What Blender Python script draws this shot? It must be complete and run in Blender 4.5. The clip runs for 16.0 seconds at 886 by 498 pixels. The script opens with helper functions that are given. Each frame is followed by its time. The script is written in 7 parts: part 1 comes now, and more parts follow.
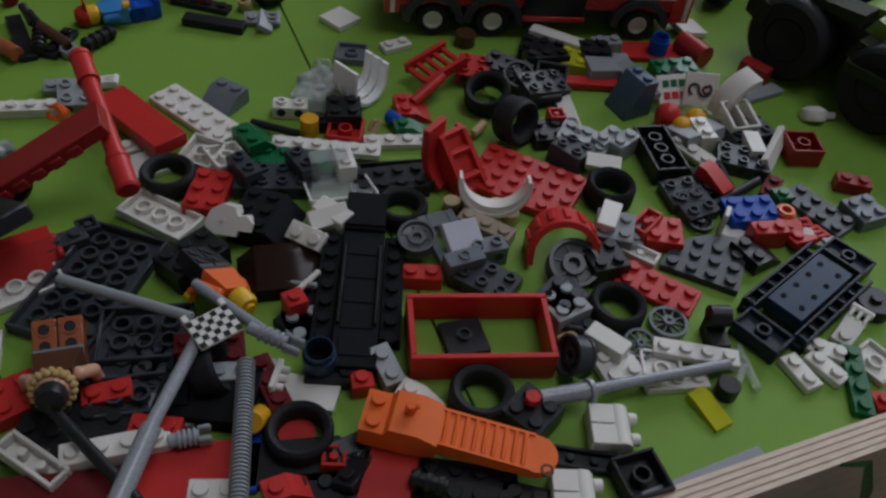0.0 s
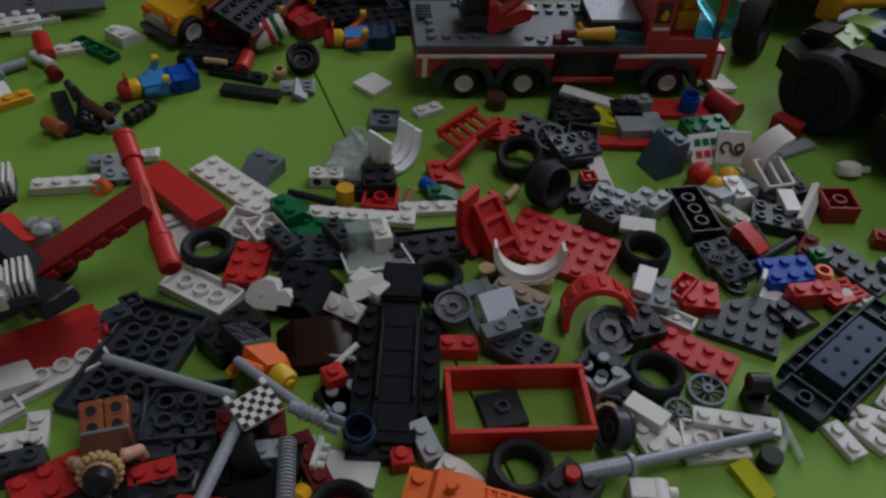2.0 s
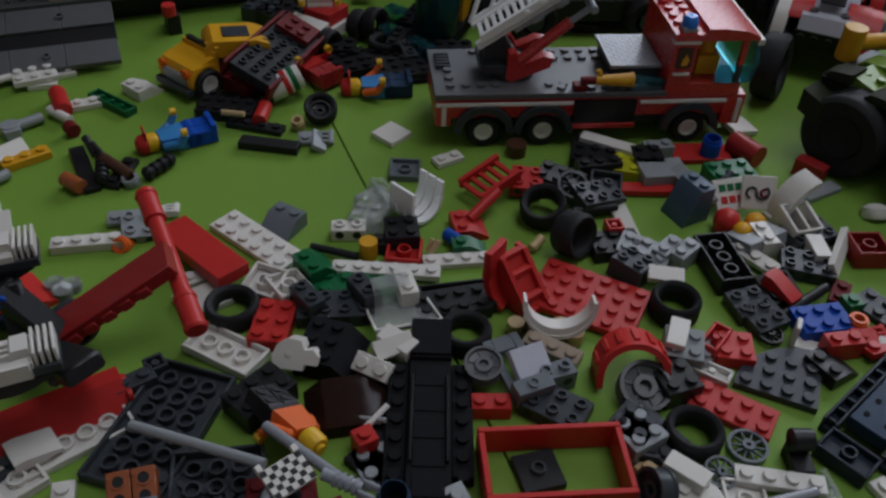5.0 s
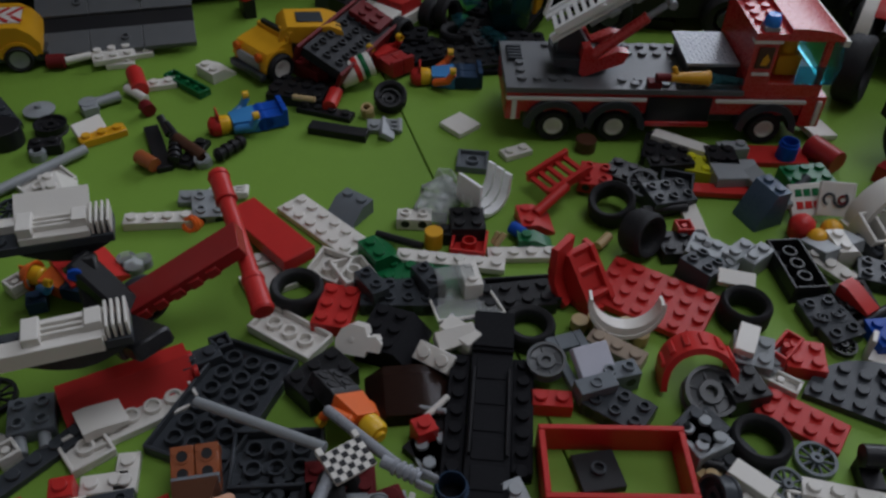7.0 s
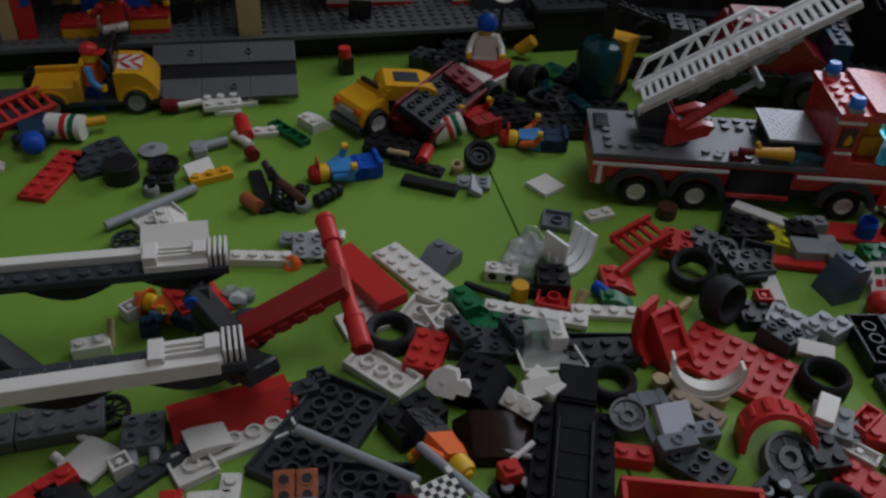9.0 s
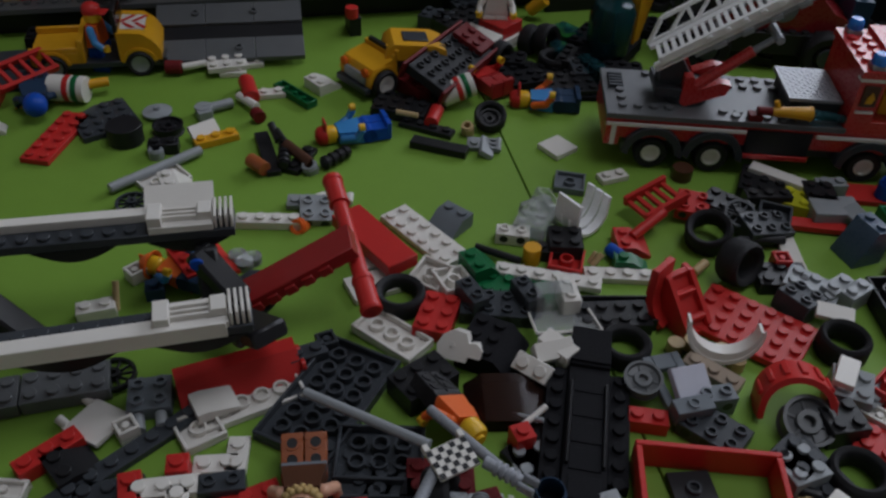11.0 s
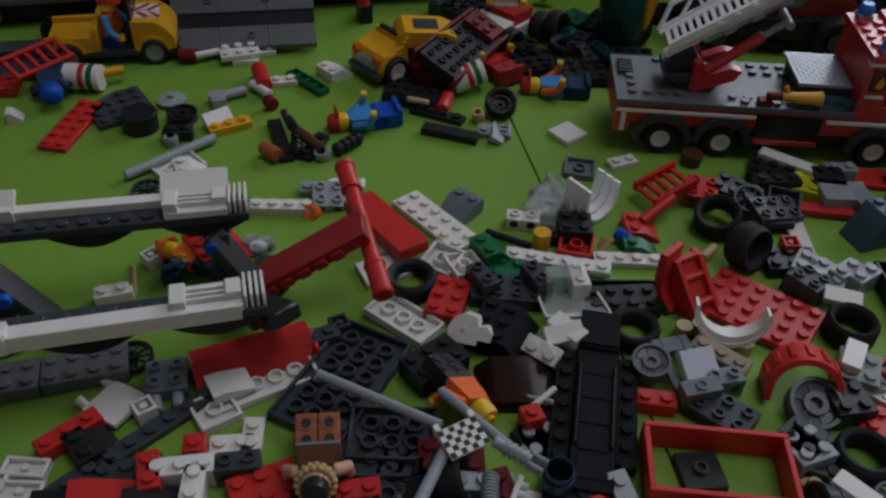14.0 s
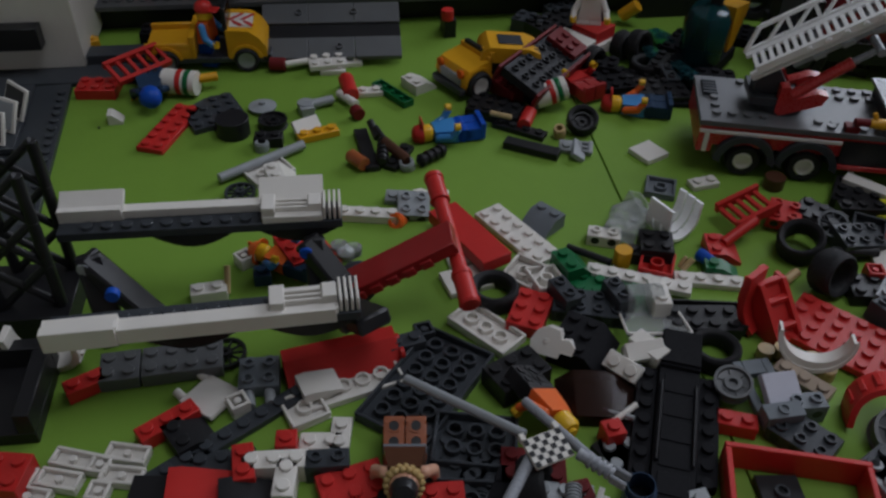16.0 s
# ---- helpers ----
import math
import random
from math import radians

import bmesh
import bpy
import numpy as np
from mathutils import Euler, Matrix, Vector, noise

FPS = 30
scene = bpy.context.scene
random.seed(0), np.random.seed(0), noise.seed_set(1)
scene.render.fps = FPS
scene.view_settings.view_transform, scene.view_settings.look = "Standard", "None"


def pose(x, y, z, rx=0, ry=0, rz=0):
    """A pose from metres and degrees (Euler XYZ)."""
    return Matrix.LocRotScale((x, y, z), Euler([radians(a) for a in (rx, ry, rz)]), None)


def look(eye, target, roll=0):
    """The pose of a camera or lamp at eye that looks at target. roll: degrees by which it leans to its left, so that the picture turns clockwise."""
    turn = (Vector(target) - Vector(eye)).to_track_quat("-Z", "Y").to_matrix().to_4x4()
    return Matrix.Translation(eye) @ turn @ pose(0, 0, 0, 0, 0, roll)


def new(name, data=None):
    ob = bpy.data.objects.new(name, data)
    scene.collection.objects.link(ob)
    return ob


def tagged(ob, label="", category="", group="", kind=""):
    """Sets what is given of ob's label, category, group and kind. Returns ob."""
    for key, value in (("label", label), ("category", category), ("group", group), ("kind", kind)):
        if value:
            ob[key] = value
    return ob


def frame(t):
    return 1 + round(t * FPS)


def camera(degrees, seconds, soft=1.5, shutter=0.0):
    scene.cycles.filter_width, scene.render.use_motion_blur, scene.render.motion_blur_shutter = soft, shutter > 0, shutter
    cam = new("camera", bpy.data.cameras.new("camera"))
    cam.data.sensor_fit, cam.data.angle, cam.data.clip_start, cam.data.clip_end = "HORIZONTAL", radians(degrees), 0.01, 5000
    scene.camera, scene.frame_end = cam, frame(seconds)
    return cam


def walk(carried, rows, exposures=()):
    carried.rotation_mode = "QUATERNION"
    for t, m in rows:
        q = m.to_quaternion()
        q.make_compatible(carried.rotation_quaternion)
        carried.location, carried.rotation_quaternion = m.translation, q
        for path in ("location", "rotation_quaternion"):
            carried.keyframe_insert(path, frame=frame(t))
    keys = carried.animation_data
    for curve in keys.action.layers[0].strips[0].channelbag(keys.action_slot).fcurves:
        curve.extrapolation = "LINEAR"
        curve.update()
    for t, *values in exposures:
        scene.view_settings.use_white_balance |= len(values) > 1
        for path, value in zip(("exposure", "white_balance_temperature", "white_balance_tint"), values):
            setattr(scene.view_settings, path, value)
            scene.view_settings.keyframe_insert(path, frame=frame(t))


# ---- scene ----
cam = camera(54.92, 16.0, 2.6)
# seconds, place in metres, turn in degrees
PATH = [
    (0, 0.00130, 0.00678, 0.24374, 44.548, -5.321, 10.982),
    (0.5, 0.00273, 0.00448, 0.24785, 45.143, -4.433, 10.873),
    (1, 0.00546, 0.00905, 0.25192, 45.965, -3.455, 10.056),
    (1.5, 0.00185, 0.01459, 0.25239, 46.346, -3.169, 10.725),
    (2, -0.00245, 0.01380, 0.25610, 46.765, -3.078, 11.814),
    (2.5, -0.00579, 0.01827, 0.25153, 47.078, -3.932, 10.807),
    (3, 0.00550, 0.02030, 0.26144, 48.747, -1.812, 9.407),
    (3.5, -0.00848, 0.01668, 0.26446, 50.721, -2.350, 10.154),
    (4, -0.01264, 0.01887, 0.26091, 50.257, -2.508, 10.841),
    (4.5, -0.01379, 0.02170, 0.25889, 49.517, -2.365, 11.126),
    (7, -0.01978, 0.02180, 0.25630, 48.375, -1.854, 15.739),
    (7.5, -0.02908, 0.00951, 0.26601, 50.881, -1.576, 20.581),
    (8, -0.02740, 0.00402, 0.27101, 52.912, -1.748, 20.424),
    (8.5, -0.03097, 0.00011, 0.26857, 52.616, -2.566, 20.279),
    (11, -0.03492, 0.00397, 0.25680, 50.128, -2.186, 20.900),
    (11.5, -0.03205, 0.00631, 0.25909, 50.657, -1.081, 20.183),
    (12, -0.02825, 0.01003, 0.27048, 51.400, 1.340, 18.665),
    (12.5, -0.02403, 0.00593, 0.28062, 53.237, 0.378, 17.895),
    (13, -0.02691, 0.00495, 0.27279, 52.371, -1.307, 18.431),
    (13.5, -0.03169, 0.00377, 0.26202, 50.214, -1.756, 20.412),
    (14, -0.03280, -0.00027, 0.25860, 49.350, -1.596, 21.453),
    (14.5, -0.03772, -0.00386, 0.26094, 49.064, -1.319, 23.130),
    (15, -0.03786, -0.00138, 0.26082, 48.847, -1.061, 23.624),
    (15.5, -0.03931, -0.00333, 0.25926, 49.324, -1.096, 24.187),
    (16, -0.04373, -0.01166, 0.26458, 49.892, -1.175, 25.666),
]
walk(cam, [(t, pose(x, y, z, rx, ry, rz)) for t, x, y, z, rx, ry, rz in PATH], [(0.0, -0.30, 6350, 14), (16.0, -0.30, 6350, 14)])

# ---- light ----
world = bpy.data.worlds.new("room_sky")
scene.world = world
world.use_nodes = True
wn = world.node_tree.nodes
sky = wn.new("ShaderNodeTexSky")
sky.sky_type, sky.sun_disc, sky.sun_elevation, sky.sun_rotation = "NISHITA", False, radians(38), radians(-30)
world.node_tree.links.new(sky.outputs[0], wn["Background"].inputs[0])
wn["Background"].inputs[1].default_value = 0.1


def area_lamp(name, eye, target, sx, sy, watts, colour):
    data = bpy.data.lights.new(name, "AREA")
    data.shape, data.size, data.size_y, data.energy, data.color = "RECTANGLE", sx, sy, watts, colour
    ob = new(name, data)
    ob.matrix_world = look(eye, target)
    return ob


# Daylight falls through an assumed, unseen roof window above the table and a wide window in the far wall.
area_lamp("window_light", (0.55, 0.55, 2.58), (0.00, 0.40, 0.0), 1.3, 1.3, 21, (0.92, 0.96, 1.0))
area_lamp("side_window_light", (0.70, 2.12, 1.10), (0.05, 0.38, 0.0), 1.7, 1.0, 26, (0.88, 0.94, 1.0))

# ---- materials ----


def plastic(name, rgb, rough=0.28, vary=0.12, metal=0.0, bump=0.15, clear=0.0, spec=0.36):
    """Moulded toy plastic with fine scratches, dust and slight unevenness."""
    m = bpy.data.materials.new(name)
    m.use_nodes = True
    nt = m.node_tree
    b = nt.nodes["Principled BSDF"]
    co = nt.nodes.new("ShaderNodeTexCoord")
    n1, n2 = nt.nodes.new("ShaderNodeTexNoise"), nt.nodes.new("ShaderNodeTexNoise")
    n1.inputs["Scale"].default_value, n1.inputs["Detail"].default_value = 90, 4
    n2.inputs["Scale"].default_value, n2.inputs["Detail"].default_value = 900, 6
    info = nt.nodes.new("ShaderNodeObjectInfo")
    mix = nt.nodes.new("ShaderNodeMix")
    mix.data_type = "RGBA"
    add = nt.nodes.new("ShaderNodeMath")
    add.operation = "MULTIPLY_ADD"
    nt.links.new(info.outputs["Random"], add.inputs[0])
    add.inputs[1].default_value = 0.45
    nt.links.new(n1.outputs["Fac"], add.inputs[2])
    nt.links.new(add.outputs[0], mix.inputs["Factor"])
    mix.inputs[6].default_value = (*[min(1, c * (1 + vary)) for c in rgb], 1)
    mix.inputs[7].default_value = (*[c * (1 - vary) for c in rgb], 1)
    nt.links.new(mix.outputs[2], b.inputs["Base Color"])
    for n in (n1, n2):
        nt.links.new(co.outputs["Object"], n.inputs["Vector"])
    ramp = nt.nodes.new("ShaderNodeMapRange")
    ramp.inputs["To Min"].default_value, ramp.inputs["To Max"].default_value = rough * 0.7, min(1, rough * 1.7)
    nt.links.new(n2.outputs["Fac"], ramp.inputs["Value"])
    nt.links.new(ramp.outputs[0], b.inputs["Roughness"])
    bp = nt.nodes.new("ShaderNodeBump")
    bp.inputs["Strength"].default_value, bp.inputs["Distance"].default_value = bump, 0.0003
    nt.links.new(n2.outputs["Fac"], bp.inputs["Height"])
    nt.links.new(bp.outputs[0], b.inputs["Normal"])
    b.inputs["Metallic"].default_value = metal
    b.inputs["IOR"].default_value = 1.5
    b.inputs["Specular IOR Level"].default_value = spec
    if clear:
        b.inputs["Transmission Weight"].default_value = clear
        b.inputs["IOR"].default_value = 1.2
    return m


RED = plastic("red_plastic", (0.54, 0.028, 0.024), 0.32, spec=0.3)
GLOSSRED = plastic("glossy_red_plastic", (0.52, 0.028, 0.026), 0.24, 0.06, spec=0.75)
# Whiter than WHITE to put the ladder's missing light into its colour.
GLOSSWHITE = plastic("glossy_white_plastic", (0.92, 0.92, 0.92), 0.25, 0.04, spec=0.7)
DECKGREY = plastic("deck_grey_plastic", (0.105, 0.11, 0.115), 0.32, spec=0.45)
DRED = plastic("dark_red_plastic", (0.15, 0.012, 0.014), 0.45, spec=0.2)
WHITE = plastic("white_plastic", (0.72, 0.69, 0.64), vary=0.06)
BLACK = plastic("black_plastic", (0.0165, 0.0165, 0.0185), 0.3, spec=0.28)
DGREY = plastic("dark_grey_plastic", (0.046, 0.052, 0.060), spec=0.28)
GREY = plastic("light_grey_plastic", (0.30, 0.32, 0.335))
SILVER = plastic("silver_grey_plastic", (0.30, 0.315, 0.345), 0.24, metal=0.08)
BLUE = plastic("blue_plastic", (0.006, 0.070, 0.42), 0.36, spec=0.22)
NAVY = plastic("dark_blue_grey_plastic", (0.020, 0.044, 0.088), spec=0.16)
SKIN = plastic("yellow_plastic", (0.80, 0.47, 0.02))
YEL = plastic("warm_yellow_plastic", (0.72, 0.36, 0.015))
ORANGE = plastic("orange_plastic", (0.82, 0.15, 0.025), spec=0.28)
GREEN = plastic("green_plastic", (0.004, 0.13, 0.04))
LIME = plastic("lime_plastic", (0.16, 0.27, 0.03))
TAN = plastic("tan_plastic", (0.52, 0.38, 0.19))
BROWN = plastic("brown_plastic", (0.075, 0.03, 0.016))
RUST = plastic("reddish_brown_plastic", (0.33, 0.09, 0.03))
FLESH = plastic("light_flesh_plastic", (0.66, 0.36, 0.24))
HAIR = plastic("sandy_hair_plastic", (0.48, 0.33, 0.13))
AZURE = plastic("medium_blue_plastic", (0.05, 0.24, 0.55))
RUBBER = plastic("black_rubber", (0.015, 0.015, 0.017), 0.55, bump=0.4, spec=0.3)
DULL = plastic("dull_black_plastic", (0.0095, 0.0095, 0.0115), 0.6, spec=0.10)
DTEAL = plastic("dark_teal_plastic", (0.012, 0.075, 0.085), 0.10, 0.05, clear=0.6, spec=0.8)
# Partly diffuse white, standing in for pale reflections on clear pieces.
CLEAR = plastic("clear_plastic", (0.9, 0.93, 0.92), 0.14, 0.03, clear=0.80)
SMOKE = plastic("smoked_brown_plastic", (0.075, 0.035, 0.026), 0.14, 0.1, clear=0.72)
TYEL = plastic("clear_yellow_plastic", (1.0, 0.98, 0.06), 0.08, 0.02, clear=0.55)
TBLUE = plastic("clear_teal_plastic", (0.14, 0.48, 0.55), 0.16, 0.05, clear=0.93)
TORANGE = plastic("clear_orange_plastic", (0.95, 0.22, 0.03), 0.15, 0.05, clear=0.5)
BLGREY = plastic("blue_grey_plastic", (0.15, 0.17, 0.19))
LILAC = plastic("pale_lilac_plastic", (0.50, 0.50, 0.57))
BEACON = plastic("bright_blue_plastic", (0.01, 0.22, 0.80), 0.2, spec=0.7)
# Red darkened partly for shade on the tail beam and far-right bricks.
MIDRED = plastic("mid_red_plastic", (0.34, 0.020, 0.020), 0.3, spec=0.35)
DARKCAR = plastic("deep_red_plastic", (0.24, 0.012, 0.016), 0.25, spec=0.6)
BEIGE = plastic("pale_beige_plastic", (0.38, 0.30, 0.23), 0.2)
SLATE = plastic("slate_blue_plastic", (0.06, 0.10, 0.16), 0.25)
DNAVY = plastic("blackish_blue_plastic", (0.020, 0.028, 0.042), spec=0.2)
# Black raised in colour for lens veil at the back; also the upturned base.
LIFTBLACK = plastic("lifted_black_plastic", (0.021, 0.022, 0.026), 0.45, 0.3, spec=0.25)
OLIVE = plastic("dark_olive_plastic", (0.026, 0.031, 0.016), 0.55, spec=0.15)

# ---- mesh kit ----
U, PH, SR, SH = 0.008, 0.0032, 0.0024, 0.0017


def _chamfered():
    bm = bmesh.new()
    bmesh.ops.create_cube(bm, size=2)
    bmesh.ops.bevel(bm, geom=bm.edges[:], offset=0.5, segments=1, affect="EDGES")
    bm.verts.index_update()
    vs = [tuple(round(c, 3) for c in v.co) for v in bm.verts]
    fs = [tuple(v.index for v in f.verts) for f in bm.faces]
    bm.free()
    return vs, fs


CHV, CHF = _chamfered()


class Shape:
    """Vertices and faces of one mesh, gathered from simple solids; m is the pose of each, k the index of its material."""

    def __init__(self):
        self.v, self.f, self.k, self.s = [], [], [], []

    def add(self, vs, fs, m=None, k=0, smooth=False):
        n = len(self.v)
        self.v += [tuple(m @ Vector(p)) if m else tuple(p) for p in vs]
        for f in fs:
            self.f.append(tuple(n + i for i in f))
            self.k.append(k)
            self.s.append(smooth)
        return self

    def box(self, x0, y0, z0, x1, y1, z1, m=None, k=0, c=0.0003):
        c = min(c, abs(x1 - x0) / 3, abs(y1 - y0) / 3, abs(z1 - z0) / 3)
        mid, half = ((x0 + x1) / 2, (y0 + y1) / 2, (z0 + z1) / 2), (abs(x1 - x0) / 2, abs(y1 - y0) / 2, abs(z1 - z0) / 2)
        vs = [tuple(mid[i] + math.copysign(half[i] - (c if abs(p[i]) < 0.9 else 0), p[i]) for i in range(3)) for p in CHV]
        return self.add(vs, CHF, m, k)

    def lathe(self, prof, n=24, m=None, k=0, smooth=True, wave=None):
        """Turns a profile of (radius, z) round z; wave(i, j) scales the radius."""
        for (ra, za), (rb, zb), j in zip(prof, prof[1:], range(len(prof))):
            vs, fs = [], []
            for i in range(n):
                a = 2 * math.pi * i / n
                wa, wb = (wave(i, j), wave(i, j + 1)) if wave else (1, 1)
                vs += [(ra * wa * math.cos(a), ra * wa * math.sin(a), za), (rb * wb * math.cos(a), rb * wb * math.sin(a), zb)]
                q = (i + 1) % n
                fs.append((2 * i, 2 * q, 2 * q + 1, 2 * i + 1))
            self.add(vs, fs, m, k, smooth)
        return self

    def cyl(self, r, h, m=None, k=0, n=14, r2=None, c=0.0002):
        r2 = r if r2 is None else r2
        c = min(c, h / 3, r / 3, max(r2, 1e-4) / 3)
        return self.lathe([(1e-5, 0), (r - c, 0), (r, c), (r2, h - c), (r2 - c, h), (1e-5, h)], n, m, k)

    def ring(self, ro, ri, h, m=None, k=0, n=20):
        return self.lathe([(ri, 0), (ro, 0), (ro, h), (ri, h), (ri, 0)], n, m, k)

    def ball(self, r, m=None, k=0, n=16):
        return self.lathe([(max(1e-5, r * math.sin(math.pi * i / 8)), -r * math.cos(math.pi * i / 8)) for i in range(9)], n, m, k)

    def prism(self, pts, d, m=None, k=0):
        """An outline in x and z (anticlockwise seen from -y), carried from y = 0 to y = d."""
        n = len(pts)
        vs = [(x, 0, z) for x, z in pts] + [(x, d, z) for x, z in pts]
        fs = [tuple(range(n)), tuple(range(2 * n - 1, n - 1, -1))]
        fs += [(i, i + n, (i + 1) % n + n, (i + 1) % n) for i in range(n)]
        return self.add(vs, fs, m, k)

    def rod(self, a, b, r, k=0, n=12, r2=None):
        a, b = Vector(a), Vector(b)
        turn = (b - a).to_track_quat("Z", "Y").to_matrix().to_4x4()
        return self.cyl(r, (b - a).length, Matrix.Translation(a) @ turn, k, n, r2)

    def studs(self, nx, ny, z, x0=0.0, y0=0.0, m=None, k=0, hollow=False):
        """Studs on a field of nx by ny, centred on x0, y0."""
        for i in range(nx):
            for j in range(ny):
                at = Matrix.Translation((x0 + (i - (nx - 1) / 2) * U, y0 + (j - (ny - 1) / 2) * U, z - 0.0001))
                if hollow:
                    self.ring(SR, 0.0015, SH, (m @ at) if m else at, k, 12)
                else:
                    self.cyl(SR, SH, (m @ at) if m else at, k, 12)
        return self

    def mesh(self, name, mats):
        me = bpy.data.meshes.new(name)
        me.from_pydata(self.v, [], self.f)
        for m in mats:
            me.materials.append(m)
        me.polygons.foreach_set("material_index", self.k)
        me.polygons.foreach_set("use_smooth", self.s)
        bm = bmesh.new()
        bm.from_mesh(me)
        bmesh.ops.remove_doubles(bm, verts=bm.verts[:], dist=2e-6)
        bmesh.ops.recalc_face_normals(bm, faces=bm.faces[:])
        for f in bm.faces:
            f.smooth = True
        for e in bm.edges:
            e.smooth = len(e.link_faces) == 2 and e.calc_face_angle(0.0) < 0.7
        bm.to_mesh(me)
        bm.free()
        me.update()
        return me


def part(name, shape, mats, parent, label="", m=None):
    ob = new(name, shape.mesh(name, mats if isinstance(mats, (list, tuple)) else [mats]))
    ob.parent = parent
    if m:
        ob.matrix_basis = m
    return tagged(ob, label)


def thing(name, shape, mats, m, label, category, group="", kind=""):
    ob = new(name, shape.mesh(name, mats if isinstance(mats, (list, tuple)) else [mats]) if shape else None)
    ob.matrix_basis = m
    return tagged(ob, label, category, group, kind)


def at(x, y, a=0.0, z=0.0, rx=0.0, ry=0.0):
    """A pose on the table: turned by a degrees about z, then tipped about its own x and y."""
    return pose(x, y, z, 0, 0, a) @ pose(0, 0, 0, rx, ry, 0)


COLOURS = dict(red=RED, dark_red=DRED, white=WHITE, black=BLACK, dark_grey=DGREY, light_grey=GREY, silver=SILVER, blue=BLUE, navy=NAVY, yellow=YEL, orange=ORANGE,
               green=GREEN, lime=LIME, tan=TAN, brown=BROWN, rust=RUST, clear=CLEAR, smoked=SMOKE, clear_yellow=TYEL, teal=TBLUE, azure=AZURE, clear_orange=TORANGE,
               blue_grey=BLGREY, dull_black=DULL, pale_lilac=LILAC, pale_beige=BEIGE, dark_olive=OLIVE, slate=SLATE, mid_red=MIDRED, mid_grey=DECKGREY)
MESHES = {}


def keep(key, name, mats, build):
    """One mesh for all pieces that are alike."""
    if key not in MESHES:
        s = Shape()
        build(s)
        MESHES[key] = s.mesh(name, mats)
    return MESHES[key]


def lay(name, me, m, label, category="toy brick", group=""):
    ob = new(name, me)
    ob.matrix_basis = m
    return tagged(ob, label, category, group)


def hollow(s, lx, ly, h, tubes, k=0):
    """The open underside of a plate or brick, which shows upwards: rim, floor and tubes."""
    t = 0.0013
    s.box(-lx / 2, -ly / 2, 0, lx / 2, ly / 2, h * 0.35, k=k)
    for y in (-ly / 2, ly / 2 - t):
        s.box(-lx / 2, y, h * 0.34, lx / 2, y + t, h, k=k)
    for x in (-lx / 2, lx / 2 - t):
        s.box(x, -ly / 2 + t, h * 0.34, x + t, ly / 2 - t, h, k=k)
    nx, ny = round(lx / U), round(ly / U)
    for i in range(max(1, nx - 1)):
        for j in range(max(1, ny - 1)):
            px, py = (i - (nx - 2) / 2) * U if nx > 1 else 0, (j - (ny - 2) / 2) * U if ny > 1 else 0
            if tubes and (nx > 1 and ny > 1):
                s.ring(0.00325, 0.0024, h * 0.62, Matrix.Translation((px, py, h * 0.34)), k, 14)
            elif tubes:
                s.cyl(0.0015, h * 0.62, Matrix.Translation((px, py, h * 0.34)), k, 10)


def brick(x, y, a, nx, ny, col, h=1, z=0.0, rx=0.0, ry=0.0, tile=False, inv=False, what="", note=""):
    """A plate (h = 1), brick (h = 3) or smooth tile of nx by ny studs; z is the height of its foot; inv shows the hollow underside."""
    if (rx or ry) and z == 0:
        ex, ey = nx * U / 2 * abs(math.sin(radians(ry))), ny * U / 2 * abs(math.sin(radians(rx)))
        z = ex + ey
    mat = COLOURS[col]

    def build(s):
        if inv:
            hollow(s, nx * U - 0.0002, ny * U - 0.0002, h * PH, True)
        else:
            s.box(-nx * U / 2 + 0.0001, -ny * U / 2 + 0.0001, 0, nx * U / 2 - 0.0001, ny * U / 2 - 0.0001, h * PH)
            if not tile:
                s.studs(nx, ny, h * PH)

    kind = what or ("toy_tile" if tile else "toy_plate" if h < 3 else "toy_brick")
    me = keep((kind, nx, ny, h, tile, inv, col), kind, [mat], build)
    word = {"toy_tile": "smooth tile", "toy_plate": "studded plate", "toy_brick": "studded brick"}.get(kind, kind.replace("_", " "))
    label = note or f"{col.replace('_', ' ')} {word} of {nx} by {ny} studs" + (", lying upside down" if inv else ", loose")
    return lay(kind, me, at(x, y, a, z, rx, ry), label, "toy plate" if h < 3 else "toy brick")


def slope(x, y, a, nx, ny, col, h=3, z=0.0, rx=0.0, ry=0.0, top=1, note=""):
    """A roof brick: full height for its first top studs, then falling to a low edge."""
    def build(s):
        lx, ly, hh, e = nx * U, ny * U, h * PH, 0.0015
        xt = -lx / 2 + top * U
        s.prism([(-lx / 2, 0), (lx / 2, 0), (lx / 2, e), (xt, hh), (-lx / 2, hh)], ly - 0.0002, Matrix.Translation((0, -ly / 2, 0)))
        s.studs(int(top), ny, hh, -lx / 2 + top * U / 2, 0) if top >= 1 else None

    me = keep(("slope", nx, ny, h, top, col), "toy_slope_brick", [COLOURS[col]], build)
    return lay("toy_slope_brick", me, at(x, y, a, z, rx, ry), note or f"{col.replace('_', ' ')} plastic sloping roof brick, loose on the table")


def disc(x, y, col, r=0.004, h=0.0032, z=0.0, a=0.0, rx=0.0, ry=0.0, bore=0.0, stud=False, what="toy_round_piece", note=""):
    def build(s):
        if bore:
            s.ring(r, bore, h)
            s.ring(r * 0.86, bore, h * 0.25, Matrix.Translation((0, 0, h)))
        else:
            s.cyl(r, h)
        if stud:
            s.studs(1, 1, h)

    me = keep((what, r, h, bore, stud, col), what, [COLOURS[col]], build)
    return lay(what, me, at(x, y, a, z, rx, ry), note or f"{col.replace('_', ' ')} plastic round piece, loose on the table")


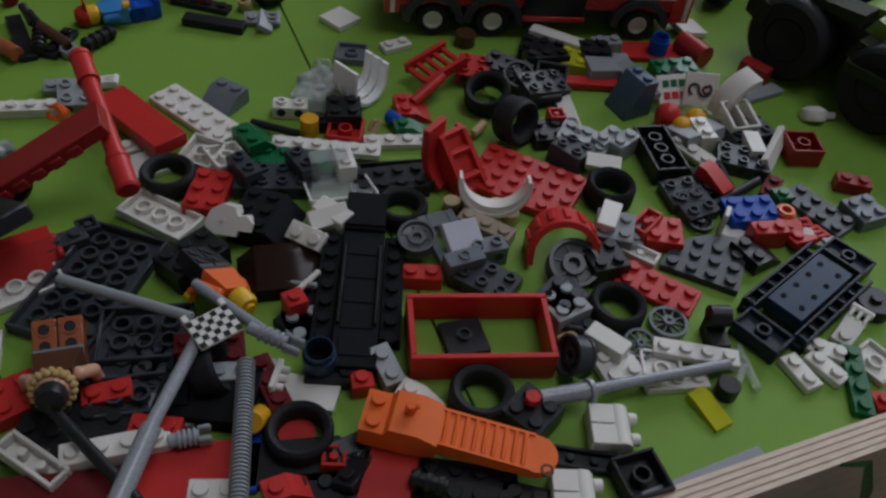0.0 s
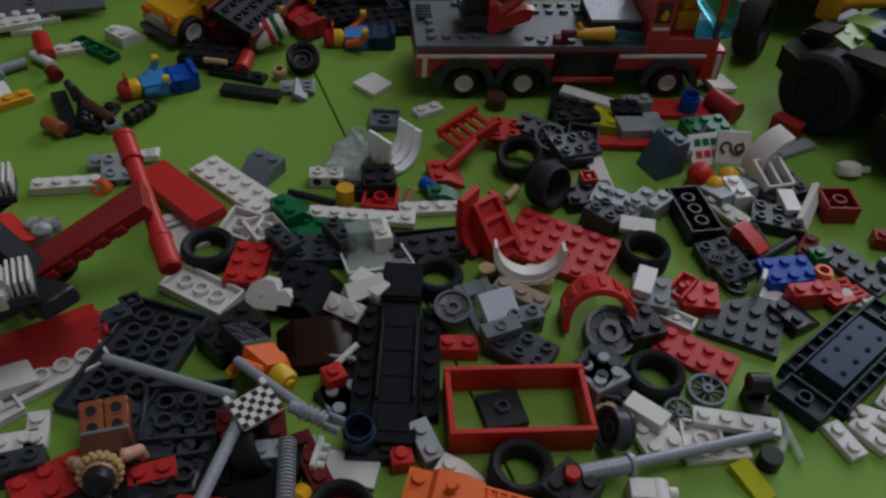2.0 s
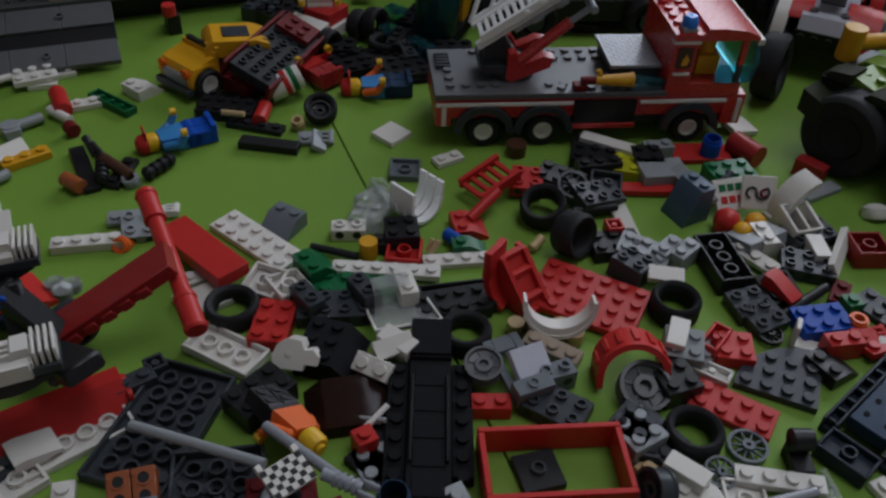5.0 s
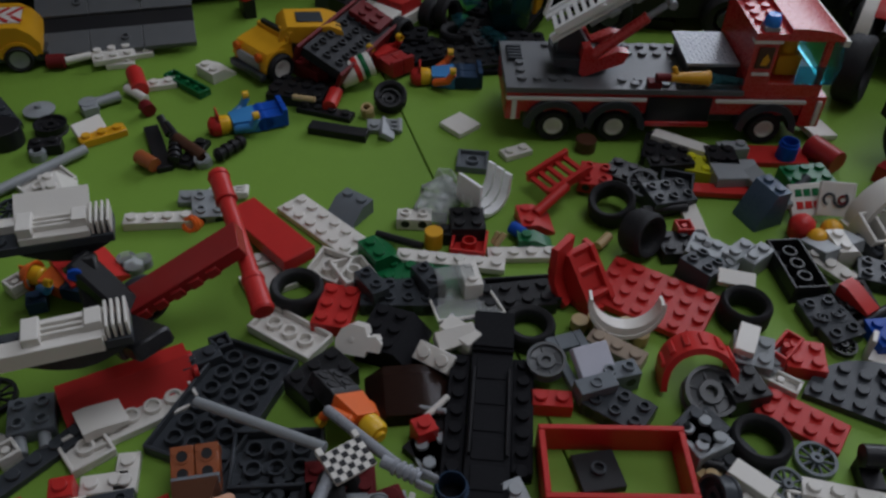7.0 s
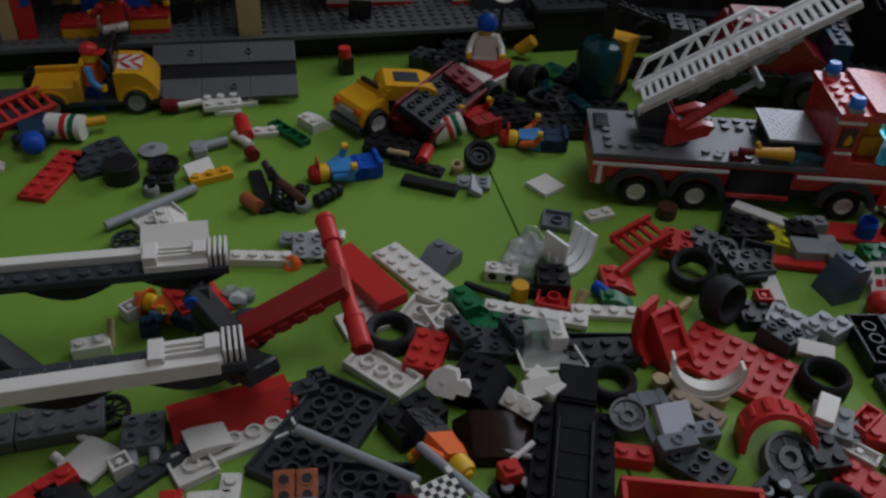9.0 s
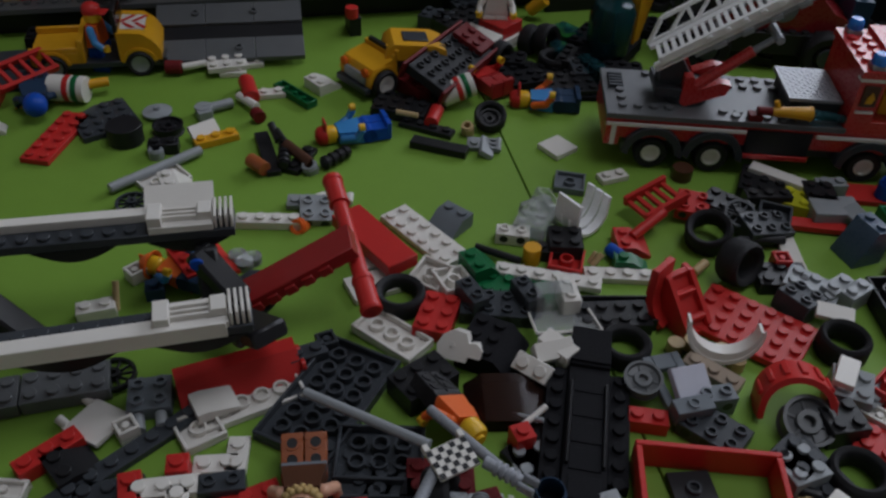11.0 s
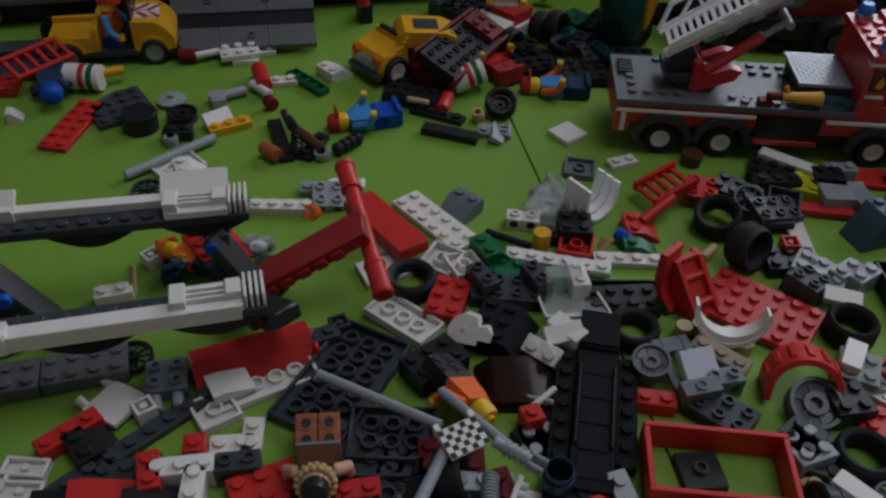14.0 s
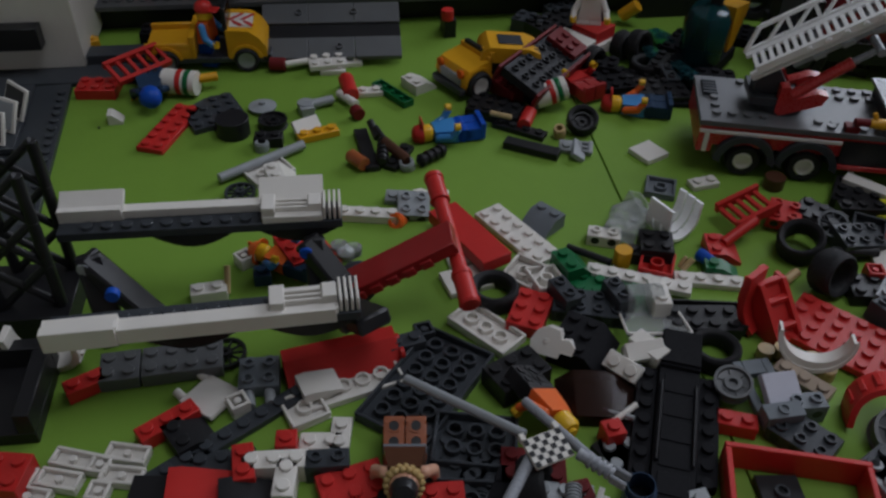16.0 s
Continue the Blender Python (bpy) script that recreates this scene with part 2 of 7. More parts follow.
def tyre_shape(s, r, w, hole, k=0):
    n = 36
    ww = w / 2
    wave = lambda i, j: (0.955 if (i + (j // 2)) % 2 else 1.0) if 3 <= j <= 6 else 1.0
    s.lathe([(hole, -ww * 0.72), (hole * 1.08, -ww * 0.86), (r * 0.88, -ww), (r * 0.97, -ww * 0.8), (r, -ww * 0.62), (r, -ww * 0.06), (r, ww * 0.06), (r, ww * 0.62),
             (r * 0.97, ww * 0.8), (r * 0.88, ww), (hole * 1.08, ww * 0.86), (hole, ww * 0.72), (hole * 0.97, 0), (hole, -ww * 0.72)], n, None, k, True, wave)


def tyre(x, y, r=0.0122, w=0.0125, hole=0.0078, z=None, a=0.0, rx=0.0, ry=0.0, note=""):
    me = keep(("tyre", r, w, hole), "toy_tyre", [RUBBER], lambda s: tyre_shape(s, r, w, hole))
    return lay("toy_tyre", me, at(x, y, a, w / 2 if z is None else z, rx, ry), note or "black rubber toy tyre without its rim, lying flat", "toy tyre", "loose tyres")


def rim_shape(s, r, w, k=0):
    s.lathe([(r * 0.9, 0), (r, 0), (r, w * 0.12), (r * 0.93, w * 0.2), (r * 0.93, w * 0.85), (r, w * 0.9), (r, w), (r * 0.86, w), (r * 0.8, w * 0.7), (r * 0.5, w * 0.62), (r * 0.45, w * 0.85),
             (r * 0.24, w * 0.85), (r * 0.2, w * 0.5), (r * 0.02, w * 0.5)], 28, None, k)
    for q in range(6):
        m = Matrix.Rotation(q * math.pi / 3, 4, "Z")
        s.box(r * 0.42, -r * 0.05, w * 0.55, r * 0.84, r * 0.05, w * 0.74, m, k)


def rim(x, y, col, r=0.009, w=0.008, z=0.0, a=0.0, rx=0.0, ry=0.0, note=""):
    me = keep(("rim", r, w, col), "toy_wheel_rim", [COLOURS[col]], lambda s: rim_shape(s, r, w))
    return lay("toy_wheel_rim", me, at(x, y, a, z, rx, ry), note or f"{col.replace('_', ' ')} plastic wheel rim without a tyre", "toy wheel")


def spoked(x, y, col, r=0.0088, z=0.001, a=0.0, rx=0.0, ry=0.0):
    ob = thing("toy_spoked_wheel", None, None, at(x, y, a, z, rx, ry), f"{col.replace('_', ' ')} plastic wheel cover with thin spokes", "toy wheel")
    s = Shape()
    s.ring(r, r * 0.84, 0.0022)
    part("outer_ring", s, COLOURS[col], ob)
    s = Shape()
    s.ring(r * 0.3, r * 0.12, 0.003)
    part("hub", s, COLOURS[col], ob)
    for q in range(10):
        s = Shape()
        s.box(r * 0.24, -0.00045, 0.0004, r * 0.9, 0.00045, 0.0018, Matrix.Rotation(q * math.pi / 5, 4, "Z"))
        part("spoke", s, COLOURS[col], ob)
    return ob


def bar(ax, ay, az, bx, by, bz, col, r=0.0016, what="toy_bar", note="", rings=0):
    a, b = Vector((ax, ay, az)), Vector((bx, by, bz))
    s = Shape()
    length = (b - a).length
    s.cyl(r, length, None, 0, 14)
    for i in range(rings):
        s.cyl(r * 1.32, length / rings * 0.5, Matrix.Translation((0, 0, length * (i + 0.2) / rings)), 0, 14)
    m = Matrix.Translation(a) @ (b - a).to_track_quat("Z", "Y").to_matrix().to_4x4()
    return thing(what, s, COLOURS[col], m, note or f"{col.replace('_', ' ')} plastic bar lying on other pieces", "toy bar")


def doll(m, torso, legs, head=SKIN, arms=None, hat=None, hatkind="", hand=SKIN, label="", sit=False, belt=None, spread=20, bend=0):
    """A small jointed toy figure as one mesh, its feet at the origin, looking along -y."""
    arms = arms or torso
    mats = [torso, legs, head, arms, hat or BROWN, hand, belt or legs, BLACK]
    s = Shape()
    q = Matrix.Translation((0, 0, 0.0115)) @ Matrix.Rotation(radians(-90 if sit else bend), 4, "X") @ Matrix.Translation((0, 0, -0.0115))
    for sx in (-1, 1):
        s.box(sx * 0.0002, -0.004, 0.0026, sx * 0.0078, 0.0036, 0.0125, q, 1)
        s.box(sx * 0.0002, -0.0065, 0, sx * 0.0078, 0.0036, 0.0028, q, 1)
        s.cyl(0.0042, 0.0076, q @ Matrix.Translation((sx * 0.004 - 0.0038, -0.0002, 0.0122)) @ Matrix.Rotation(radians(90), 4, "Y"), 1, 12)
    for sx in (-1, 1):
        for zz in (0.0036, 0.0094):
            s.ring(0.0026, 0.0019, 0.0005, q @ Matrix.Translation((sx * 0.004, 0.0041, zz)) @ Matrix.Rotation(radians(90), 4, "X"), 1, 12)
            # Black disc in each ring for the dark inside of the leg hole.
            s.cyl(0.0019, 0.0003, q @ Matrix.Translation((sx * 0.004, 0.0039, zz)) @ Matrix.Rotation(radians(90), 4, "X"), 7, 12)
    s.box(-0.0078, -0.0036, 0.0132, 0.0078, 0.0036, 0.0158, None, 6)
    s.add([(-0.0076, -0.0038, 0.0158), (0.0076, -0.0038, 0.0158), (0.0076, 0.0038, 0.0158), (-0.0076, 0.0038, 0.0158),
           (-0.0056, -0.0034, 0.0288), (0.0056, -0.0034, 0.0288), (0.0056, 0.0034, 0.0288), (-0.0056, 0.0034, 0.0288)],
          [(0, 1, 5, 4), (1, 2, 6, 5), (2, 3, 7, 6), (3, 0, 4, 7), (4, 5, 6, 7), (0, 3, 2, 1)], None, 0)
    for sx in (-1, 1):
        sh = Vector((sx * 0.0068, 0, 0.0268))
        el = sh + Vector((sx * 0.0034, -0.0008 - 0.004 * spread / 40, -0.0062))
        wr = el + Vector((sx * 0.0006, -0.0052, -0.0034))
        s.ball(0.0024, Matrix.Translation(sh), 3, 10)
        s.rod(sh, el, 0.0022, 3, 10)
        s.ball(0.0022, Matrix.Translation(el), 3, 10)
        s.rod(el, wr, 0.002, 3, 10)
        s.ring(0.0021, 0.0013, 0.0032, Matrix.Translation(wr + Vector((0, -0.0016, -0.0012))), 5, 10)
    s.cyl(0.0024, 0.0012, Matrix.Translation((0, 0, 0.0286)), 2)
    s.lathe([(1e-5, 0.0294), (0.0038, 0.0294), (0.005, 0.0306), (0.0051, 0.0364), (0.0042, 0.038), (1e-5, 0.0381)], 18, None, 2)
    s.cyl(0.0024, 0.0016, Matrix.Translation((0, 0, 0.038)), 2)
    if hatkind == "cap":
        s.lathe([(0.0054, 0.035), (0.0056, 0.0362), (0.005, 0.0392), (0.003, 0.0408), (1e-5, 0.0413)], 16, None, 4)
        s.box(-0.004, -0.0092, 0.0352, 0.004, -0.003, 0.0362, None, 4)
    elif hatkind == "helmet":
        s.lathe([(0.0058, 0.0318), (0.0064, 0.0345), (0.0063, 0.0375), (0.0048, 0.0405), (0.0025, 0.0418), (1e-5, 0.0421)], 18, Matrix.Translation((0, 0.0006, 0)), 4)
    elif hatkind == "fire":
        s.lathe([(0.0062, 0.035), (0.0078, 0.0347), (0.0078, 0.0356), (0.0058, 0.0362), (0.0054, 0.039), (0.0036, 0.0412), (1e-5, 0.0418)], 18, None, 4)
        s.box(-0.0006, -0.005, 0.039, 0.0006, 0.005, 0.0426, None, 4)
    elif hatkind == "chef":
        s.cyl(0.0056, 0.003, Matrix.Translation((0, 0, 0.0362)), 4, 16)
        s.lathe([(0.0056, 0.0388), (0.0074, 0.041), (0.007, 0.0445), (0.004, 0.0456), (1e-5, 0.0457)], 14, None, 4, True, lambda i, j: 0.93 if i % 2 else 1)
    elif hatkind == "hair":
        for i in range(26):
            a, b = i * 2.4, 0.2 + (i / 26) * 1.45
            s.ball(0.0017, Matrix.Translation((0.0047 * math.sin(b) * math.cos(a), 0.001 + 0.0047 * math.sin(b) * math.sin(a), 0.0358 + 0.0042 * math.cos(b))), 4, 8)
        s.lathe([(0.0055, 0.0318), (0.0057, 0.035), (0.005, 0.0385), (0.003, 0.0402), (1e-5, 0.0405)], 14, Matrix.Translation((0, 0.0012, 0)), 4)
    elif hatkind == "curls":
        s.lathe([(0.0050, 0.0322), (0.0054, 0.0345), (0.0046, 0.0365), (1e-5, 0.0368)], 14, None, 4)
        for i in range(34):
            a, lift = i * 2.0 * math.pi / 17 + (0.18 if i > 16 else 0), 0.0352 if i > 16 else 0.0334
            s.ball(0.0013, Matrix.Translation((0.0060 * math.cos(a), 0.0060 * math.sin(a), lift)), 4, 7)
        s.lathe([(0.0046, 0.0366), (0.0050, 0.0385), (0.0040, 0.0420), (1e-5, 0.0432)], 14, None, 7)
    ob = new("toy_figure", s.mesh("toy_figure", mats))
    ob.matrix_basis = m
    return tagged(ob, label, "toy figure", "little figures")


# ---- the table and the room ----
TABLE = 32.5  # the way the table's edge runs


def wood(name, rgb_a, rgb_b, scale, bands):
    m = bpy.data.materials.new(name)
    m.use_nodes = True
    nt = m.node_tree
    b = nt.nodes["Principled BSDF"]
    co, mp = nt.nodes.new("ShaderNodeTexCoord"), nt.nodes.new("ShaderNodeMapping")
    mp.inputs["Scale"].default_value = scale
    no = nt.nodes.new("ShaderNodeTexNoise")
    no.inputs["Scale"].default_value, no.inputs["Detail"].default_value = bands, 8
    ra = nt.nodes.new("ShaderNodeValToRGB")
    ra.color_ramp.elements[0].color, ra.color_ramp.elements[1].color = (*rgb_a, 1), (*rgb_b, 1)
    ra.color_ramp.elements[0].position, ra.color_ramp.elements[1].position = 0.35, 0.65
    nt.links.new(co.outputs["Object"], mp.inputs[0])
    nt.links.new(mp.outputs[0], no.inputs["Vector"])
    nt.links.new(no.outputs["Fac"], ra.inputs[0])
    nt.links.new(ra.outputs[0], b.inputs["Base Color"])
    b.inputs["Roughness"].default_value = 0.6
    bp = nt.nodes.new("ShaderNodeBump")
    bp.inputs["Strength"].default_value, bp.inputs["Distance"].default_value = 0.2, 0.0005
    nt.links.new(no.outputs["Fac"], bp.inputs["Height"])
    nt.links.new(bp.outputs[0], b.inputs["Normal"])
    return m


LEAF = plastic("leaf_green", (0.035, 0.10, 0.025), 0.4, 0.3)
TABLEGREEN = plastic("green_laminate", (0.174, 0.318, 0.040), 0.5, 0.05, bump=0.12, spec=0.25)
PLY_A = wood("birch_ply_light", (0.62, 0.49, 0.38), (0.74, 0.61, 0.49), (40, 400, 400), 3)
PLY_B = wood("birch_ply_dark", (0.34, 0.24, 0.17), (0.46, 0.34, 0.26), (40, 400, 400), 3)
WALLPAINT = plastic("wall_paint", (0.52, 0.51, 0.49), 0.8, 0.05)
FLOORWOOD = wood("floor_boards", (0.10, 0.06, 0.035), (0.18, 0.11, 0.06), (2, 30, 2), 4)
T = pose(0, 0, 0, 0, 0, TABLE)

# The table top is two green boards that meet in a fine joint.
edge_v = (T.inverted_safe() @ Vector((0.0818, 0.1674, 0))).y
joint_u = (T.inverted_safe() @ Vector((-0.1267, 0.379, 0))).x
table = thing("table", None, None, T, "low play table with a bright green laminate top", "table")
for u0, u1 in ((-0.95, joint_u - 0.0004), (joint_u + 0.0004, 0.62)):
    s = Shape()
    s.box(u0, edge_v, -0.018, u1, 0.95, 0, c=0.0004)
    part("tabletop", s, TABLEGREEN, table)
s = Shape()
s.box(-0.95, edge_v, -0.03, 0.62, 0.95, -0.0185)
part("underboard", s, PLY_B, table)
rim_board = Shape()
y0 = edge_v - 0.0004
for i in range(9):
    thick = 0.0018 if i % 2 == 0 else 0.0006
    y0 -= thick
    rim_board.box(-0.95, y0, -0.05, 0.62, y0 + thick - 0.00003, 0.006 - 0.0002 * (i % 2), k=i % 2, c=0.0001)
part("edge_board", rim_board, [PLY_A, PLY_B], table, "layered birch plywood edge board")
for u in (-0.9, 0.57):
    for v in (edge_v + 0.03, 0.9):
        s = Shape()
        s.box(u - 0.02, v - 0.02, -0.5, u + 0.02, v + 0.02, -0.03, c=0.002)
        part("leg", s, PLY_A, table)

s = Shape()
s.box(-2.2, -2.0, -0.55, 2.2, 2.2, -0.5)
thing("floor", s, FLOORWOOD, Matrix(), "dark wooden floor boards", "floor", kind="structure")
s = Shape()
for b in ((-2.2, -2.0, 2.6, -0.15, 2.2, 2.7), (1.25, -2.0, 2.6, 2.2, 2.2, 2.7), (-0.15, -2.0, 2.6, 1.25, -0.15, 2.7), (-0.15, 1.25, 2.6, 1.25, 2.2, 2.7)):
    s.box(*b)
thing("ceiling", s, WALLPAINT, Matrix(), "plain pale ceiling with an assumed roof window opening", "ceiling", kind="structure")
for nm, b in (("wall_south", (-2.2, -2.1, -0.5, 2.2, -2.0, 2.6)), ("wall_west", (-2.3, -2.0, -0.5, -2.2, 2.2, 2.6)), ("wall_east", (2.2, -2.0, -0.5, 2.3, 2.2, 2.6))):
    s = Shape()
    s.box(*b)
    thing(nm, s, WALLPAINT, Matrix(), "plain grey painted wall", "wall", kind="structure")

s = Shape()
for b in ((-2.2, 2.2, -0.5, -0.25, 2.3, 2.6), (1.65, 2.2, -0.5, 2.2, 2.3, 2.6), (-0.25, 2.2, -0.5, 1.65, 2.3, 0.55), (-0.25, 2.2, 1.65, 1.65, 2.3, 2.6)):
    s.box(*b)
thing("wall_north", s, WALLPAINT, Matrix(), "grey painted wall with a wide window opening", "wall", kind="structure")

random.seed(5)
plant = thing("potted_plant", None, None, pose(0.152, 0.146, -0.5), "green potted plant with long narrow leaves on the floor", "plant")
s = Shape()
s.lathe([(1e-5, 0), (0.045, 0), (0.060, 0.10), (0.064, 0.105), (0.060, 0.110), (0.054, 0.100), (1e-5, 0.098)], 28)
part("pot", s, BROWN, plant, "dark brown pot")
for q in range(26):
    a, reach, top = q * 2.399, random.uniform(0.010, 0.036), random.uniform(0.42, 0.51)
    s, pts = Shape(), []
    for k in range(9):
        f = k / 8
        r, z, w = 0.012 + reach * f ** 1.6, 0.10 + top * (1 - (1 - f) ** 1.7) * (1 - 0.18 * f * f), 0.0065 * math.sin(math.pi * min(0.97, 0.18 + 0.8 * f))
        pts += [(r * math.cos(a) - w * math.sin(a), r * math.sin(a) + w * math.cos(a), z), (r * math.cos(a), r * math.sin(a), z - 0.0015), (r * math.cos(a) + w * math.sin(a), r * math.sin(a) - w * math.cos(a), z)]
    s.add(pts, [(3 * k + c, 3 * k + c + 1, 3 * k + c + 4, 3 * k + c + 3) for k in range(8) for c in (0, 1)], None, 0, True)
    part("leaf", s, LEAF, plant)

# ---- the fire engine ----
truck = thing("toy_fire_engine", None, None, pose(-0.0838, 0.3965, 0, 0, 0, 17.0), "red toy fire engine with a raised white ladder and grey deck", "toy truck")
L, WD = 0.1665, 0.048
s = Shape()
s.box(0, 0.001, 0.0165, L - 0.003, WD - 0.001, 0.0285)
s.box(0, 0.0, 0.0125, 0.008, WD, 0.0285)
s.box(0.155, 0.0, 0.0105, L, WD, 0.0285)
part("body", s, GLOSSRED, truck)
for b in ((0.0, 0.0245, 0.0725, 0.0265), (0.1085, 0.0245, 0.156, 0.0265), (0.003, 0.013, 0.0055, 0.0243), (L - 0.0045, 0.012, L - 0.002, 0.0265)):
    s = Shape()
    s.box(b[0], -0.0012, b[1], b[2], 0.0005, b[3])
    part("stripe", s, WHITE, truck, "thin white side stripe")
s = Shape()
s.box(-0.0008, -0.0008, 0.0285, 0.122, WD + 0.0008, 0.0317)
for x0, nx, y0, ny in ((0.012, 3, 0.008, 1), (0.02, 5, WD - 0.004, 1), (0.056, 4, 0.008, 1), (0.056, 6, WD - 0.008, 2), (0.09, 3, 0.014, 2), (0.004, 1, 0.02, 4), (0.062, 5, 0.004, 1)):
    s.studs(nx, ny, 0.0317, x0 + nx * U / 2, y0)
part("deck", s, DECKGREY, truck)
s = Shape()
for i in range(5):
    s.box(0.002, WD - 0.022 + i * 0.0032, 0.0317, 0.010, WD - 0.0202 + i * 0.0032, 0.034)
part("grille", s, DGREY, truck)
s = Shape()
s.box(0.02, 0.008, 0.008, 0.152, WD - 0.008, 0.0166)
part("chassis", s, DGREY, truck)
# Solid black slab stands in for the dark of the locker opening.
s = Shape()
s.box(0.0735, -0.0004, 0.0125, 0.107, 0.004, 0.0266)
part("side_locker", s, BLACK, truck, "black panel for the open side locker")
s = Shape()
s.box(0.073, -0.0014, 0.0100, 0.1075, 0.006, 0.0128)
part("step", s, GLOSSRED, truck)
for wx in (0.0257, 0.0577, 0.138):
    for wy, sy in ((0.0, 1), (WD, -1)):
        arch = Shape()
        ro, ri = 0.0162, 0.0122
        pts = [(ro * math.cos(radians(a)), ro * math.sin(radians(a))) for a in range(-4, 185, 12)] + [(ri * math.cos(radians(a)), ri * math.sin(radians(a))) for a in range(184, -5, -12)]
        arch.prism(pts, 0.008, Matrix.Translation((wx, wy - 0.0025 if sy > 0 else wy - 0.0055, 0.0088)))
        part("mudguard", arch, DGREY, truck)
        w = Shape()
        tyre_shape(w, 0.0091, 0.0095, 0.0048)
        wheel = part("wheel", w, RUBBER, truck, "black tyre", pose(wx, wy + sy * 0.003, 0.0091, 90, 0, 0))
        w = Shape()
        w.lathe([(0.0048, -0.001), (0.0050, 0.0040), (0.0043, 0.0043), (0.0037, 0.0024), (0.0014, 0.0016), (1e-5, 0.0016)], 20, pose(0, 0, 0, 0 if sy > 0 else 180, 0, 0))
        part("rim", w, WHITE, wheel, "white wheel rim")
# cab
CX0, CX1 = 0.1205, 0.163
s = Shape()
s.box(CX0, 0, 0.0286, CX1 - 0.0015, WD, 0.036)
for y in (0.0, WD - 0.0016):
    s.box(CX0, y, 0.0355, CX0 + 0.0125, y + 0.0016, 0.060)
s.box(CX0, 0.001, 0.0355, CX0 + 0.003, WD - 0.001, 0.060)
for y in (0.0, WD - 0.003):
    s.box(CX1 - 0.006, y, 0.0355, CX1 - 0.003, y + 0.003, 0.060)
part("cab", s, GLOSSRED, truck)
s = Shape()
s.box(CX0 - 0.001, -0.001, 0.0585, CX0 + 0.0135, 0.004, 0.0605)
s.box(CX0 + 0.002, -0.0013, 0.041, CX0 + 0.011, 0.0002, 0.0425)
s.box(CX1 + 0.001, -0.001, 0.0575, CX1 + 0.0045, WD + 0.001, 0.0610)
part("white_trim", s, WHITE, truck, "white trim strip")
s = Shape()
s.box(CX0 + 0.0025, -0.0012, 0.045, CX0 + 0.0105, 0.0002, 0.0565)
part("door_badge", s, BROWN, truck, "dark flame badge")
s = Shape()
s.prism([(0, 0), (0.003, 0.0), (0.004, 0.003), (0.0022, 0.0062), (0.0004, 0.003)], 0.0008, Matrix.Translation((CX0 + 0.0048, -0.0019, 0.0472)))
part("flame", s, YEL, truck)
s = Shape()
pts = [(CX0 - 0.001, 0.0605), (CX1 + 0.0015, 0.0605), (CX1 + 0.0015, 0.0625), (CX1 - 0.006, 0.0655), (CX1 - 0.018, 0.067), (CX0 + 0.016, 0.067), (CX0 + 0.016, 0.0642), (CX0 - 0.001, 0.0642)]
s.prism(pts, WD + 0.002, Matrix.Translation((0, -0.001, 0)))
s.studs(2, 4, 0.0642, CX0 + 0.0075, WD / 2)
part("roof", s, GLOSSRED, truck)
for y in (0.004, WD - 0.004):
    s = Shape()
    s.box(CX0 + 0.003, y - 0.0038, 0.0642, CX0 + 0.0106, y + 0.0038, 0.0668)
    base = part("beacon_base", s, GREY, truck)
    s = Shape()
    s.lathe([(0.004, 0.0666), (0.0041, 0.0668), (0.0039, 0.0705), (0.003, 0.0722), (1e-5, 0.0726)], 16, Matrix.Translation((CX0 + 0.0068, y, 0)))
    part("beacon", s, BEACON, truck, "blue beacon")
s = Shape()
s.prism([(CX1 - 0.002, 0.036), (CX1 + 0.004, 0.036), (CX1 + 0.0055, 0.046), (CX1 + 0.003, 0.058), (CX1 + 0.001, 0.058), (CX1 + 0.0035, 0.046), (CX1 + 0.002, 0.038), (CX1 - 0.002, 0.038)], WD - 0.002, Matrix.Translation((0, 0.001, 0)))
s.box(CX0 + 0.026, -0.0006, 0.036, CX1 + 0.002, 0.001, 0.046)
part("windscreen", s, TBLUE, truck, "clear teal windscreen")
s = Shape()
s.lathe([(1e-5, 0), (0.0046, 0.0), (0.005, 0.001), (0.005, 0.007), (0.004, 0.009), (1e-5, 0.009)], 16, Matrix.Translation((CX0 + 0.024, 0.016, 0.047)))
s.box(CX0 + 0.018, 0.009, 0.036, CX0 + 0.030, 0.023, 0.047)
part("driver_doll", s, YEL, truck, "yellow toy driver")
# silver box behind the cab
s = Shape()
s.box(0.094, 0.011, 0.0317, 0.120, WD - 0.006, 0.0399)
part("equipment_box", s, DGREY, truck)
s = Shape()
s.box(0.092, 0.009, 0.0400, 0.120, WD - 0.004, 0.0420)
for i in range(11):
    for j in range(11):
        s.box(-0.0009, -0.00025, 0, 0.0009, 0.00025, 0.0004, pose(0.0945 + i * 0.0023, 0.012 + j * 0.0029, 0.0419, 0, 0, 45 if (i + j) % 2 else -45), 0, 0.0001)
part("chequer_lid", s, SILVER, truck, "silver chequer plate lid")
# turntable, ram, ladder
s = Shape()
s.cyl(0.013, 0.005, Matrix.Translation((0.042, WD / 2, 0.0317)), 0, 24)
s.box(0.024, 0.012, 0.0362, 0.05, 0.036, 0.041)
s.prism([(0.026, 0.040), (0.046, 0.040), (0.034, 0.058), (0.026, 0.055)], 0.012, Matrix.Translation((0, 0.018, 0)))
part("turntable", s, DGREY, truck)
